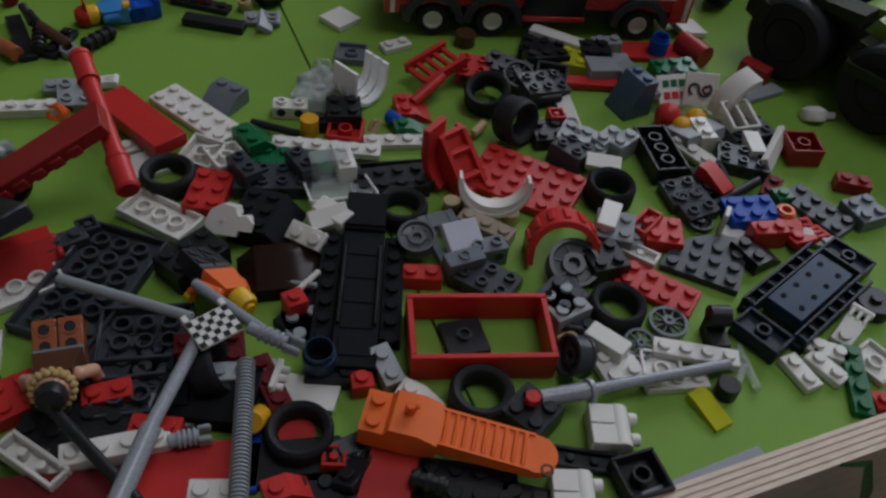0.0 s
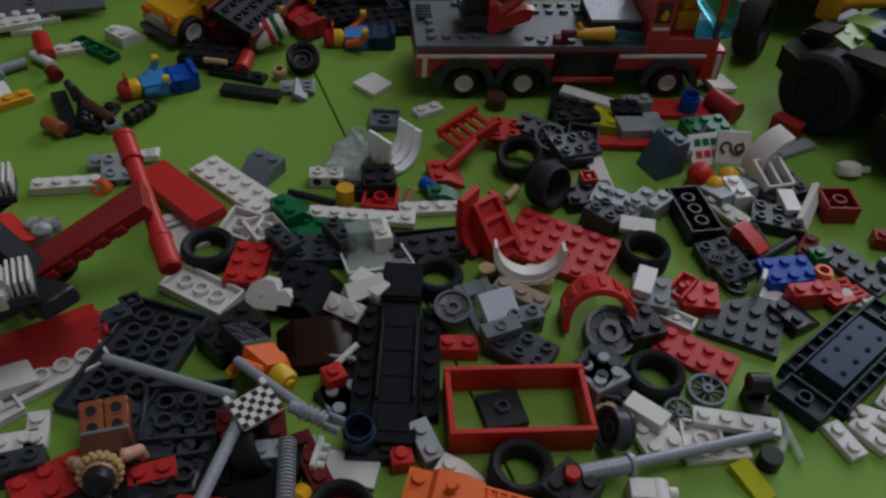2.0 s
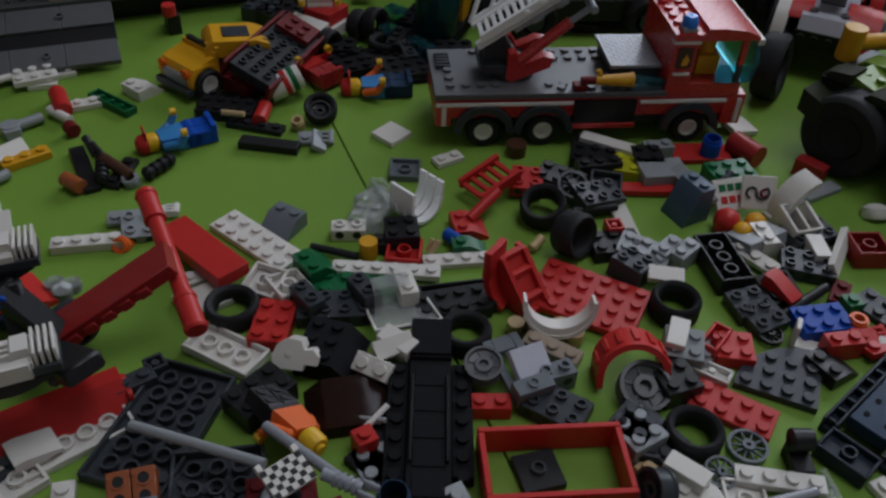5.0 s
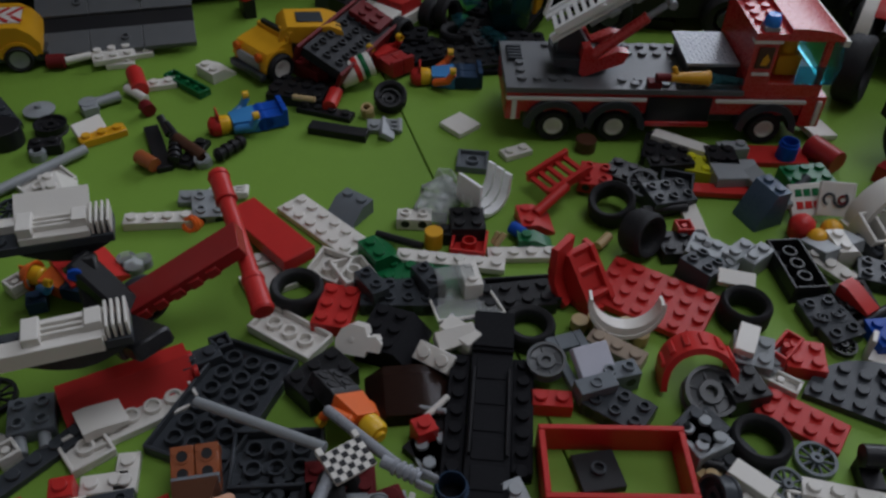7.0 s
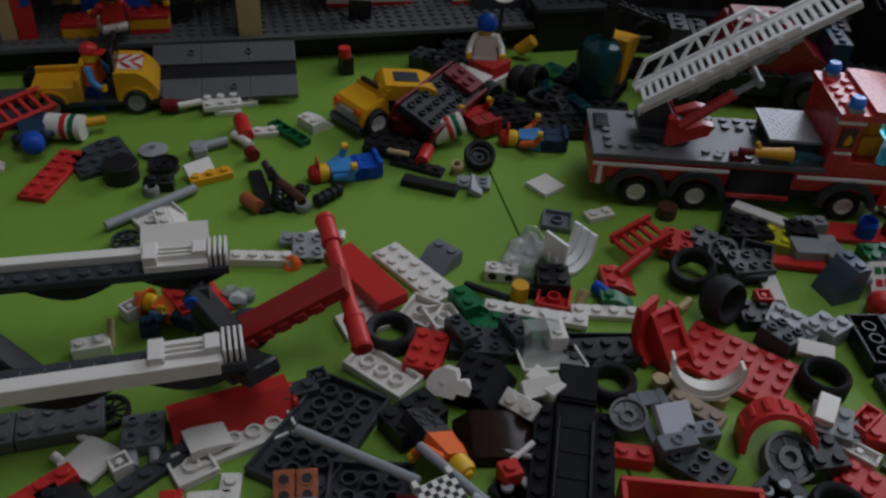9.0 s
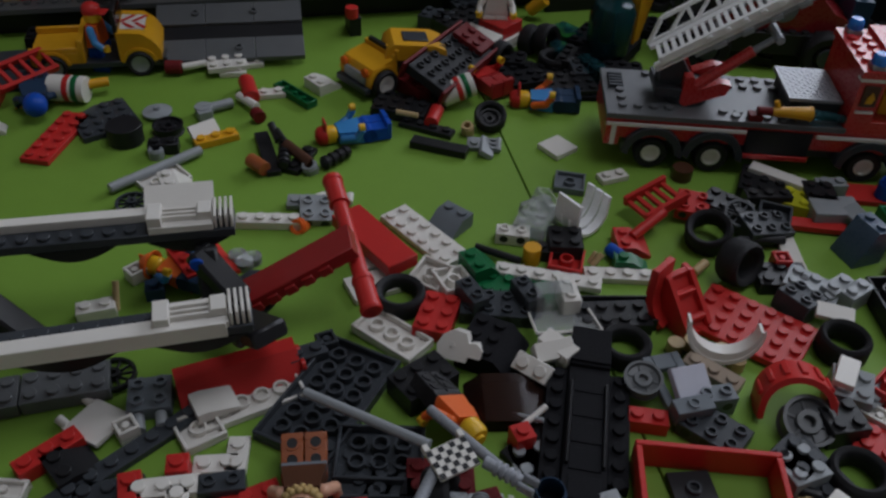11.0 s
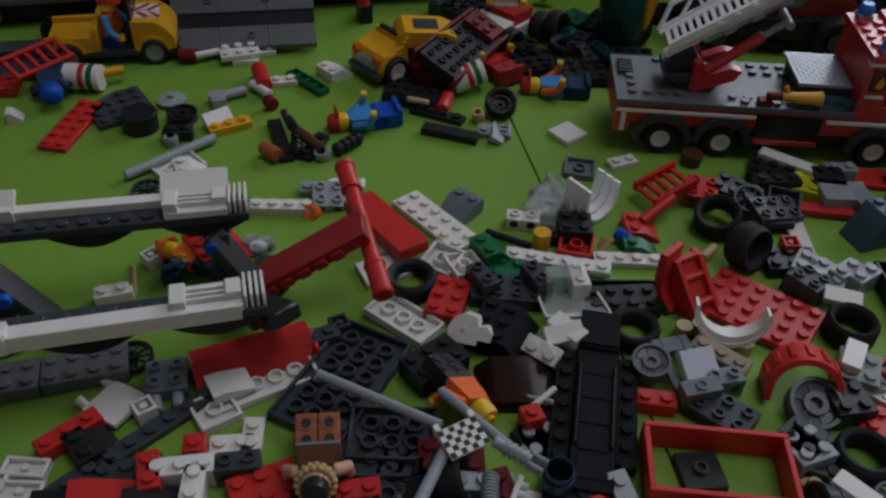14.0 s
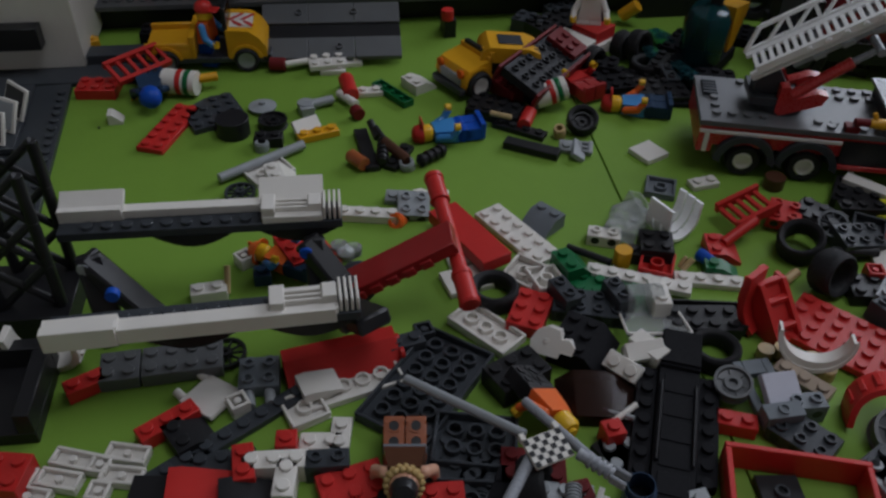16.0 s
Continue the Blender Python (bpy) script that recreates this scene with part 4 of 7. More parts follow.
for i in range(7):
    for j in range(5):
        if (i + j) % 2 == 0:
            s = Shape()
            s.box(-0.00115, -0.00115, 0, 0.00115, 0.00115, 0.0002, pose(-0.0072 + i * 0.0024, -0.0052 + j * 0.0025, 0.0007), 0, 0.00005)
            part("chequer", s, BLACK, sheet)
brick(-0.1006, 0.1270, 28, 4, 1, "white", h=3, z=0.003)
brick(-0.1219, 0.1173, -20, 3, 1, "white", h=2, inv=True, z=0.006)
brick(-0.0791, 0.1228, 20, 4, 3, "red", z=0.006, tile=True)
brick(-0.1157, 0.1309, 5, 5, 3, "black", z=0.002)
# Its darker red stands in for shade at the heap's left.
brick(-0.1122, 0.1083, 20, 5, 2, "dark_red", z=0.006, tile=True)
brick(-0.0926, 0.1366, 8, 2, 1, "red", h=3, z=0.002)
brick(-0.1148, 0.1479, 31, 2, 1, "red", h=2)
brick(-0.0898, 0.1722, 23, 3, 2, "dark_red", h=2)
brick(-0.1016, 0.1640, 5, 3, 2, "dark_grey", h=1)
brick(-0.1136, 0.1740, 20, 4, 3, "dark_grey", inv=True, h=2)
brick(-0.1202, 0.1619, -3, 4, 3, "dark_grey")
brick(-0.1045, 0.1500, 23, 4, 2, "dark_grey", inv=True, h=2)
brick(-0.0926, 0.1490, 31, 2, 2, "light_grey")
brick(-0.1099, 0.1412, 17, 5, 3, "dark_grey", inv=True)
brick(-0.0840, 0.1568, 6, 4, 3, "dull_black", h=2, tile=True)
brick(-0.0768, 0.1667, 29, 3, 1, "light_grey", z=0.003, ry=12)
brick(-0.0676, 0.1213, 14, 2, 1, "white", h=3)
brick(-0.0550, 0.1955, -28, 4, 3, "black", tile=True)
# big dark grey plate, upside down
brick(-0.1425, 0.1915, 85, 7, 4, "dark_grey", inv=True, h=1.6, note="large dark grey plate lying upside down, tubes showing")
# dolls in the heap
doll(at(-0.1300, 0.1485, -63, 0.0130, 0, -24) @ FACEDOWN, BROWN, RUST, FLESH, FLESH, HAIR, "curls", FLESH, "toy figure with brown legs and sandy curls, lying face down", belt=BLGREY, bend=48)
doll(at(-0.0955, 0.1990, -34, 0.010) @ Matrix.Scale(0.90, 4) @ LYING @ Matrix.Rotation(radians(150), 4, "Z"), ORANGE, BLACK, SKIN, ORANGE, None, "", SKIN, "toy figure with an orange top and black legs, lying", spread=0)
# smoked canopy
s = Shape()
s.prism([(-0.017, 0), (0.017, 0), (0.014, 0.003), (0.004, 0.0065), (-0.010, 0.0065)], 0.0235, Matrix.Translation((0, -0.0118, 0)))
thing("toy_canopy", s, SMOKE, at(-0.0784, 0.2158, 23), "smoked brown see-through canopy among black bricks", "toy part")
# long black chassis
ch = thing("toy_long_chassis", None, None, at(-0.0485, 0.2170, -79), "long black plastic chassis of joined studded plates", "toy part")
s = Shape()
s.box(-0.0235, -0.0080, 0.0, 0.0420, 0.0080, 0.0086)
centre = part("centre_plate", s, DULL, ch)
for i in range(5):
    s = Shape()
    s.box(-0.020 + i * 0.012, -0.0058, 0.0085, -0.0105 + i * 0.012, 0.0058, 0.0090)
    part("tile", s, DULL, centre)
for j in (-1, 1):
    s = Shape()
    s.box(-0.0235, j * 0.0082, 0.0008, 0.0400 - 0.012 * (j > 0), j * 0.0160, 0.0064)
    s.studs(7, 1, 0.0064, 0.004, j * 0.0120)
    part("side_plate", s, DULL, ch)
    s = Shape()
    s.box(-0.0150, j * 0.0066 - 0.0006, 0.0085, 0.0240, j * 0.0066 + 0.0006, 0.0104)
    part("rail", s, BLACK, ch, "shiny black rail")
s = Shape()
s.box(-0.0440, -0.0080, 0.0010, -0.0237, 0.0080, 0.0098)
s.box(-0.0440, -0.0079, 0.0097, -0.0250, 0.0079, 0.0108)
part("front_block", s, DULL, ch)
s = Shape()
s.box(0.0300, -0.0160, 0.0, 0.0460, 0.0070, 0.0052)
s.studs(2, 2, 0.0052, 0.0380, -0.0060)
part("rear_plate", s, BLACK, ch)
# black wedge and bits
slope(-0.0899, 0.2392, -20, 3, 2, "dull_black", 2, top=0.5)
slope(-0.0927, 0.2392, -3, 3, 3, "dull_black", 3, top=2)
brick(-0.1119, 0.2108, 60, 3, 2, "black", h=3)
s = Shape()
s.prism([(-0.0085, 0), (0.003, 0), (0.0035, 0.0025), (0.0085, 0.0025), (0.0090, 0.0060), (0.0062, 0.0085), (0.0030, 0.0080), (0.0015, 0.0115), (-0.0035, 0.0120), (-0.0075, 0.0095), (-0.0095, 0.0050)], 0.0095, Matrix.Translation((0, -0.0048, 0)))
s.cyl(0.0012, 0.0004, pose(-0.003, -0.0049, 0.006, 90, 0, 0), 0, 10)
thing("toy_shell_piece", s, WHITE, at(-0.1029, 0.2273, 4, 0.005, -38, 0), "white plastic visor-like shell piece with a notch", "toy part")
brick(-0.0500, 0.2812, 23, 4, 2, "black", inv=True, h=2)
rim(-0.0325, 0.2425, "mid_grey", 0.0076, 0.005, 0.006, 0, 12, 0)
s = Shape()
for q in ((-0.0155, -0.0078, 0.0155, -0.0042), (-0.0155, 0.0042, 0.0155, 0.0078), (-0.0155, -0.0042, -0.0085, 0.0042), (0.0070, -0.0042, 0.0155, 0.0042)):
    s.box(q[0], q[1], 0, q[2], q[3], PH)
s.box(0.0085, -0.0078, 0.003, 0.0155, 0.0078, 0.0082)
s.ring(0.0024, 0.0015, 0.0010, pose(0.012, 0, 0.0081), 0, 12)
thing("toy_bracket_plate", s, BLGREY, at(-0.0199, 0.2452, -54, 0.005, 0, 6), "blue-grey plastic bracket with a square hole, tilted", "toy part")
brick(-0.0151, 0.2449, 41, 2, 2, "pale_lilac", z=0.009, tile=True, rx=30, ry=8)
brick(-0.0071, 0.2593, -19, 3, 1, "pale_beige", h=2, z=0.002, rx=6)
technic(-0.0027, 0.2317, -20, 3, 2, "dark_grey", 2)
technic(-0.0051, 0.2456, 32, 2, 1, "blue_grey", 3)
brick(0.0260, 0.2269, -28, 2, 2, "dark_grey", h=3)
for i in range(5):
    disc(-0.0235 + i * 0.0062, 0.2705 + (i % 2) * 0.004, "tan", 0.0036, 0.0055, 0.001, 0, 0, 0, what="toy_round_stud")
s = Shape()
cr = [(0.0146 * math.cos(radians(a)), 0.0165 + 0.0165 * math.sin(radians(a))) for a in range(180, 361, 10)]
cr += [(0.0134 * math.cos(radians(a)), 0.0168 + 0.0125 * math.sin(radians(a))) for a in range(358, 181, -8)]
s.prism(cr, 0.0075, Matrix.Translation((0, -0.0038, 0)))
s.prism([(x * 1.05, z - 0.0006) for x, z in cr[:19]] + [(x * 1.02, z + 0.001) for x, z in reversed(cr[:19])], 0.0012, Matrix.Translation((0, -0.0044, 0)))
thing("toy_mudguard", s, WHITE, at(-0.0066, 0.2700, 11, 0.0045, -14, 0), "white plastic wheel arch standing with its thin horns up", "toy part")
mudguard(0.0240, 0.2565, 10, "red", 0.006, -20, 0, 0.0142, 0.0116, 0.015, "red plastic mudguard standing beside a grey wheel")
rim(0.0290, 0.2490, "mid_grey", 0.0102, 0.008, 0.002, 0, 22, 6)
brick(0.0443, 0.2719, -1, 2, 2, "light_grey", h=3, rx=6)
brick(0.0411, 0.2731, -9, 1, 2, "white", h=1, z=0.011, tile=True)
brick(0.0652, 0.2785, 5, 2, 2, "red", h=2)
brick(0.0572, 0.2788, -27, 1, 2, "red", h=3, inv=True)
clip_bar(0.0546, 0.2744, 52, "light_grey", 0.002, 15, 10)
brick(0.0560, 0.2640, -20, 2, 1, "white", inv=True, h=1.3, z=0.001)
brick(0.0411, 0.2533, -59, 2, 2, "black", h=3)

# ---- middle strip ----
brick(-0.1466, 0.2984, -28, 6, 2, "white")
brick(-0.1341, 0.2318, -17, 4, 2, "white", inv=True, h=1.4)
brick(-0.0838, 0.2915, 9, 6, 1, "white", z=0.0016)
brick(-0.0546, 0.3072, 19, 4, 1, "white")
brick(-0.1082, 0.3996, 60, 2, 2, "white", tile=True)
brick(0.0050, 0.2951, -15, 6, 4, "red", z=0.0012)
brick(0.0640, 0.2480, -20, 4, 2, "red")
brick(-0.1205, 0.2485, -84, 3, 2, "red", h=2)
brick(-0.3585, 0.2974, 102, 6, 2, "red")
box = thing("toy_open_box", None, None, at(-0.0009, 0.2025, 16), "red plastic box without a bottom, open at the top", "toy box")
for b in ((-0.0258, -0.0148, 0, 0.0258, -0.0126, 0.0125), (-0.0258, 0.0126, 0, 0.0258, 0.0148, 0.0125), (-0.0258, -0.0126, 0, -0.0236, 0.0126, 0.0123), (0.0236, -0.0126, 0, 0.0258, 0.0126, 0.0123)):
    s = Shape()
    s.box(*b)
    part("side", s, RED, box)
brick(-0.0061, 0.2032, 27, 2, 2, "black", note="black plastic plate with a round socket, inside the red box", tile=True)
disc(-0.0062, 0.2035, "dark_grey", 0.0028, 0.0012, 0.0032, 0, 0, 0, 0.0018)
brick(-0.2185, 0.2783, 22, 4, 1, "white", h=1.4)
disc(-0.2039, 0.2842, "orange", 0.0043, 0.005, 0.0, 0, 60, 0, 0.0022)
clip_bar(-0.2107, 0.2985, 21, "light_grey", 0.001, 10, 0)
clip_bar(-0.1989, 0.3056, 23, "white", 0.001, -10, 0)
technic(-0.2018, 0.2939, 30, 2, 2, "light_grey", 2, 0, 14, 6)
slope(-0.1385, 0.3120, -108, 2, 2, "blue_grey", 2.4, top=1, note="grey plastic sloping brick standing on the table")
brick(-0.1619, 0.2695, 40, 2, 1, "white")
brick(-0.1540, 0.2578, 47, 3, 2, "white", tile=True)
brick(-0.1318, 0.2709, -10, 2, 2, "white", inv=True, h=2, z=0.001, rx=10)
brick(-0.1218, 0.2697, 48, 2, 2, "white", h=2, inv=True, z=0.001, ry=10)
bar(-0.1211, 0.2994, 0.0030, -0.0985, 0.2977, 0.0030, "black", 0.0018)
disc(-0.0948, 0.3024, "yellow", 0.0042, 0.0092, 0.0, 0, 0, 0, note="dark yellow round brick standing on end")
brick(-0.0788, 0.3047, 7, 2, 2, "red", inv=True, h=2)
technic(-0.1075, 0.3140, 14, 2, 1, "white", 2)
brick(-0.0880, 0.3090, 18, 2, 1, "black", h=2)
brick(-0.0826, 0.3153, 19, 2, 2, "black", h=3)
bar(-0.0629, 0.3220, 0.0040, -0.0537, 0.3165, 0.0040, "blue", 0.0032, "toy_cone", "small blue plastic cone")
slope(-0.0511, 0.3167, 19, 2, 1, "green", 2, top=1)
slope(-0.1134, 0.2859, 49, 2, 2, "green", 3, top=1)
brick(-0.0951, 0.2795, 7, 6, 2, "green", h=1)
technic(-0.1096, 0.2607, 51, 1, 2, "dark_grey", 4)
technic(-0.0882, 0.2707, 47, 1, 2, "dark_grey", 4)
technic(-0.0986, 0.2636, 17, 4, 2, "dark_grey", 2)
bar(-0.0673, 0.3076, 0.0030, -0.0642, 0.3118, 0.0080, "tan", 0.0014, note="small tan plastic hand tool")
bar(-0.0692, 0.3092, 0.0030, -0.0672, 0.3120, 0.0080, "tan", 0.0011, note="small tan plastic hand tool")
# clear canopy and white bricks
ws = thing("toy_windscreen", None, None, at(-0.0709, 0.2643, 27, 0.0055, -10, 0), "clear plastic windscreen tray, lit edges drawn as white rods", "toy part")
s = Shape()
s.add([(-0.0125, -0.010, 0), (0.0150, -0.010, 0), (0.0120, 0.0085, 0), (-0.0135, 0.0085, 0), (-0.0125, -0.010, 0.0010), (0.0150, -0.010, 0.0010), (0.0120, 0.0085, 0.0010), (-0.0135, 0.0085, 0.0010)],
      [(3, 2, 1, 0), (4, 5, 6, 7), (0, 1, 5, 4), (1, 2, 6, 5), (2, 3, 7, 6), (3, 0, 4, 7)])
part("pane", s, CLEAR, ws)
# White rods stand in for light caught along the clear edges.
for ends in (((-0.0125, -0.010, 0.0016), (0.0150, -0.010, 0.0016)), ((0.0150, -0.010, 0.0016), (0.0120, 0.0085, 0.0028)), ((-0.0125, -0.010, 0.0016), (-0.0135, 0.0085, 0.0028))):
    s = Shape()
    s.rod(*ends, 0.0006, 0, 8)
    part("rim", s, WHITE, ws)
for k in range(4):
    s = Shape()
    s.cyl(0.0021, 0.0024, pose(-0.0105 + k * 0.0068, 0.0080, 0.0010), 0, 14)
    part("stud", s, CLEAR, ws, "clear round stud")
brick(-0.0773, 0.2724, 29, 2, 1, "clear", h=4, z=0.003, tile=True, note="clear plastic panel standing on edge")
brick(-0.0716, 0.2765, 28, 1, 2, "white", h=3, z=0.004)
brick(-0.0701, 0.2465, 34, 2, 1, "white", h=3, z=0.003, rx=30, ry=-6, tile=True)
brick(-0.0670, 0.2472, -26, 2, 1, "white", h=3, z=0.002, rx=10, tile=True)
brick(-0.0735, 0.2353, -16, 2, 1, "white", h=2, z=0.003, rx=34)
brick(-0.0514, 0.2769, 26, 4, 2, "black", h=2)
# red seat and loader pieces
s = Shape()
arch_band(s, 0.0180, 0.0150, 0.0130, 180, 240, Matrix.Translation((0.0180, -0.0065, 0.0165)), 0, 8)
s.box(0.0, -0.0065, 0.0160, 0.0030, 0.0065, 0.0300)
for yy in (-0.0058, 0.0042):
    s.box(-0.0010, yy, 0.0150, 0.0006, yy + 0.0016, 0.0290)
thing("toy_curved_panel", s, RED, at(-0.0375, 0.2890, -22, 0.0), "red plastic curved panel standing on edge", "toy part")
cab = thing("toy_cab_piece", None, None, at(-0.0255, 0.2905, -38, 0.0), "red plastic sloping frame with open windows beside a studded plate", "toy part")
s = Shape()
s.box(-0.0090, -0.0070, 0, 0.0125, 0.0070, 0.0040)
s.box(-0.0090, -0.0070, 0.0038, -0.0030, 0.0070, 0.0110)
part("base", s, RED, cab)
for yy in (-0.0072, 0.0050):
    s = Shape()
    s.prism([(-0.0090, 0.0040), (0.0125, 0.0040), (0.0125, 0.0062), (-0.0040, 0.0235), (-0.0090, 0.0235)], 0.0022, Matrix.Translation((0, yy, 0)))
    part("side_frame", s, RED, cab)
s = Shape()
s.prism([(-0.0090, 0.0040), (0.0108, 0.0040), (-0.0050, 0.0205), (-0.0090, 0.0205)], 0.0100, Matrix.Translation((0, -0.0050, 0)))
part("wedge", s, RED, cab)
for x0, z0 in ((-0.0075, 0.0205), (-0.0012, 0.0150), (0.0070, 0.0070)):
    s = Shape()
    s.box(x0, -0.0052, z0, x0 + 0.0030, 0.0052, z0 + 0.0028)
    part("crossbar", s, RED, cab)
s = Shape()
for i in range(5):
    s.box(-0.012 + i * 0.0052, -0.007, 0, -0.0095 + i * 0.0052, 0.007, 0.0022)
for yy in (-0.008, 0.008):
    s.box(-0.0125, yy - 0.0012, -0.001, 0.013, yy + 0.0012, 0.0045)
thing("toy_grille", s, RED, at(-0.0488, 0.3606, 51, 0.009, 0, -12), "red plastic grille with bars, tilted on other pieces", "toy part")
technic(-0.0312, 0.3690, 4, 2, 2, "red", 2, 0.003, 8, 0)
bar(-0.0540, 0.3325, 0.0060, -0.0432, 0.3500, 0.0120, "red", 0.0026, "toy_arm", "red plastic arm piece")
slope(-0.0538, 0.3314, 24, 2, 2, "red", 2, top=1)
# white curved seats
seat = thing("toy_seat", None, None, at(-0.0805, 0.3345, 58, 0.001, 0, 4) @ Matrix.Scale(0.95, 4), "white plastic curved seat standing with its horns up", "toy part")
for y0 in (-0.0080, -0.0023, 0.0034):
    s = Shape()
    arch_band(s, 0.0112, 0.0094, 0.0046, 180, 360, Matrix.Translation((0, y0, 0.0112)), 0, 12)
    s.box(0.0094, y0, 0.0111, 0.0112, y0 + 0.0046, 0.0205)
    part("curved_slat", s, GLOSSWHITE, seat)
s = Shape()
s.box(-0.0112, -0.0080, 0.0111, -0.0094, 0.0080, 0.0215)
part("side_panel", s, GLOSSWHITE, seat)
for x0 in (-0.0060, 0.0042):
    s = Shape()
    s.box(x0, -0.0080, 0.0008, x0 + 0.0018, 0.0080, 0.0026)
    part("tie_bar", s, GLOSSWHITE, seat)
for x, y, a, b in ((-0.1001, 0.3348, 54) + (12,), (-0.1010, 0.3235, 2) + (-8,)):
    brick(x, y, a, 2, 2, "clear", h=2, rx=b)
brick(-0.1000, 0.3400, 40, 1, 2, "clear", h=3, inv=True, ry=18)
brick(-0.0935, 0.3690, 10, 2, 2, "blue_grey", inv=True, h=1.2)
brick(-0.0741, 0.3842, 43, 2, 1, "white")
bar(-0.0228, 0.3219, 0.0030, -0.0187, 0.3288, 0.0050, "tan", 0.0022, "toy_cone", "small gold plastic horn piece")
# tyre neighbours
spoked(-0.0085, 0.3678, "dark_grey", 0.008, 0.008, 0, 20, 10)
brick(-0.0153, 0.3742, -18, 3, 2, "black", h=3)
technic(0.0032, 0.3654, 36, 3, 2, "dark_grey", 3, 0, 6, 6)
brick(0.0076, 0.3738, 1, 2, 2, "dark_grey", inv=True, h=2, z=0.004, rx=14)
brick(0.0032, 0.3908, 24, 3, 1, "black", h=3)
brick(0.0185, 0.3543, -71, 4, 1, "white", tile=True, rx=14)
brick(0.0133, 0.3417, 22, 1, 1, "red", h=3, inv=True)
brick(0.0147, 0.3333, 22, 3, 2, "black", h=2)
bar(-0.0063, 0.3516, 0.0050, 0.0141, 0.3610, 0.0050, "black", 0.0022)

# ---- right side ----
technic(0.0226, 0.3172, 58, 2, 2, "dark_grey", 3, 0, 0, 10)
brick(0.0272, 0.3298, -12, 3, 2, "light_grey", h=2, ry=5)
brick(0.0381, 0.3320, 56, 2, 1, "light_grey", h=3)
brick(0.0459, 0.3317, 56, 2, 1, "light_grey", h=3)
brick(0.0373, 0.3136, 2, 2, 1, "white", z=0.006, tile=True, rx=14)
brick(0.0627, 0.3307, -68, 4, 2, "black", h=3, inv=True, note="black brick lying upside down, three tubes showing")
for i, (x, y, a) in enumerate(((0.0739, 0.3069, 26), (0.0789, 0.3011, 36), (0.0869, 0.3205, 26))):
    technic(x, y, a, 2, 2, "black" if i == 2 else "dark_grey", 2, 0, 5 * i, -6)
slope(0.0873, 0.3163, -41, 2, 1, "red", 2, z=0.006, top=0.5)
bar(0.0811, 0.2976, 0.0030, 0.1081, 0.3253, 0.0050, "black", 0.0022)
spoked(0.0815, 0.2915, "black", 0.0055, 0.0015)
brick(0.1033, 0.3036, 22, 3, 2, "blue", h=2)
brick(0.1149, 0.3260, -19, 1, 2, "dark_red")
brick(0.1179, 0.3182, 27, 1, 1, "green", h=2)
disc(0.1174, 0.3041, "orange", 0.0042, 0.004, 0.004, 0, 0, 0, 0.0022)
brick(0.1345, 0.3160, -41, 4, 2, "dark_grey", note="blue-grey studded plate loose on the green table")
brick(0.1092, 0.2898, 21, 2, 1, "red", h=3)
s = Shape()
s.box(-0.008, -0.0035, 0, 0.008, 0.0035, 0.002)
s.box(-0.008, -0.0035, 0.002, -0.006, 0.0035, 0.012)
thing("toy_bracket", s, WHITE, at(0.0976, 0.2900, -13), "white plastic angle bracket", "toy part")
clip_bar(0.1206, 0.2982, 29, "red", 0.003, 10, 10)
clip_bar(0.1260, 0.2936, 33, "red", 0.002, -10, 0)
brick(0.1235, 0.2979, -12, 4, 1, "white", rx=10)
slope(0.1043, 0.2793, 42, 2, 2, "black", 2, top=1)
brick(0.1304, 0.3567, 14, 2, 2, "mid_red", h=3, inv=True, note="dull red plastic box brick on the green table")
brick(0.1524, 0.3383, -1, 2, 1, "mid_red", h=2)
brick(0.1547, 0.3192, 34, 2, 2, "blue_grey", h=2)
brick(0.1125, 0.4183, -34, 2, 1, "mid_red", h=3, tile=True)
# white box-like cluster with signs
sign = thing("toy_sign_board", None, None, at(0.0805, 0.3800, 10, 0.0120, 62, 0) @ Matrix.Scale(0.78, 4), "white square toy sign with a worn dark print", "toy sign")
s = Shape()
s.box(-0.0105, -0.0105, 0, 0.0105, 0.0105, 0.0022)
s.box(-0.0105, -0.0105, 0.0022, -0.0095, 0.0105, 0.0028)
s.box(0.0095, -0.0105, 0.0022, 0.0105, 0.0105, 0.0028)
board = part("board", s, WHITE, sign)
for r0, r1, a0, a1, cx, c in ((0.0048, 0.0032, -60, 200, 0.0025, DGREY), (0.003, 0.0015, 20, 300, 0.0035, DRED), (0.004, 0.0024, 100, 330, -0.0045, DGREY)):
    s = Shape()
    arch_band(s, r0, r1, 0.0004, a0, a1, Matrix.Translation((cx, 0, 0.0026)) @ Matrix.Rotation(radians(90), 4, "X"))
    part("print_mark", s, c, board)
sign = thing("toy_sign_board", None, None, at(0.0680, 0.3793, 25, 0.0085, 42, 0), "white toy sign with green and red printed marks", "toy sign")
s = Shape()
s.box(-0.009, -0.008, 0, 0.009, 0.008, 0.0022)
board = part("board", s, WHITE, sign)
for j, (mm, c) in enumerate(((0.0035, GREEN), (-0.0025, RED))):
    for i in range(3):
        s = Shape()
        s.box(-0.0062 + i * 0.0044, mm - 0.0018, 0.0022, -0.0028 + i * 0.0044, mm + 0.0018, 0.0026, None, 0, 0.0001)
        part("print_bar", s, c, board)
brick(0.0696, 0.4009, 25, 3, 2, "green", h=3)
s = Shape()
arch_band(s, 0.020, 0.0165, 0.012, 100, 200, Matrix.Translation((0.016, -0.006, 0.004)))
s.box(-0.006, -0.006, 0, 0.010, 0.006, 0.0025)
thing("toy_seat", s, WHITE, at(0.0930, 0.3740, 35, 0.002), "white plastic seat with a tall curved back", "toy part")
s = Shape()
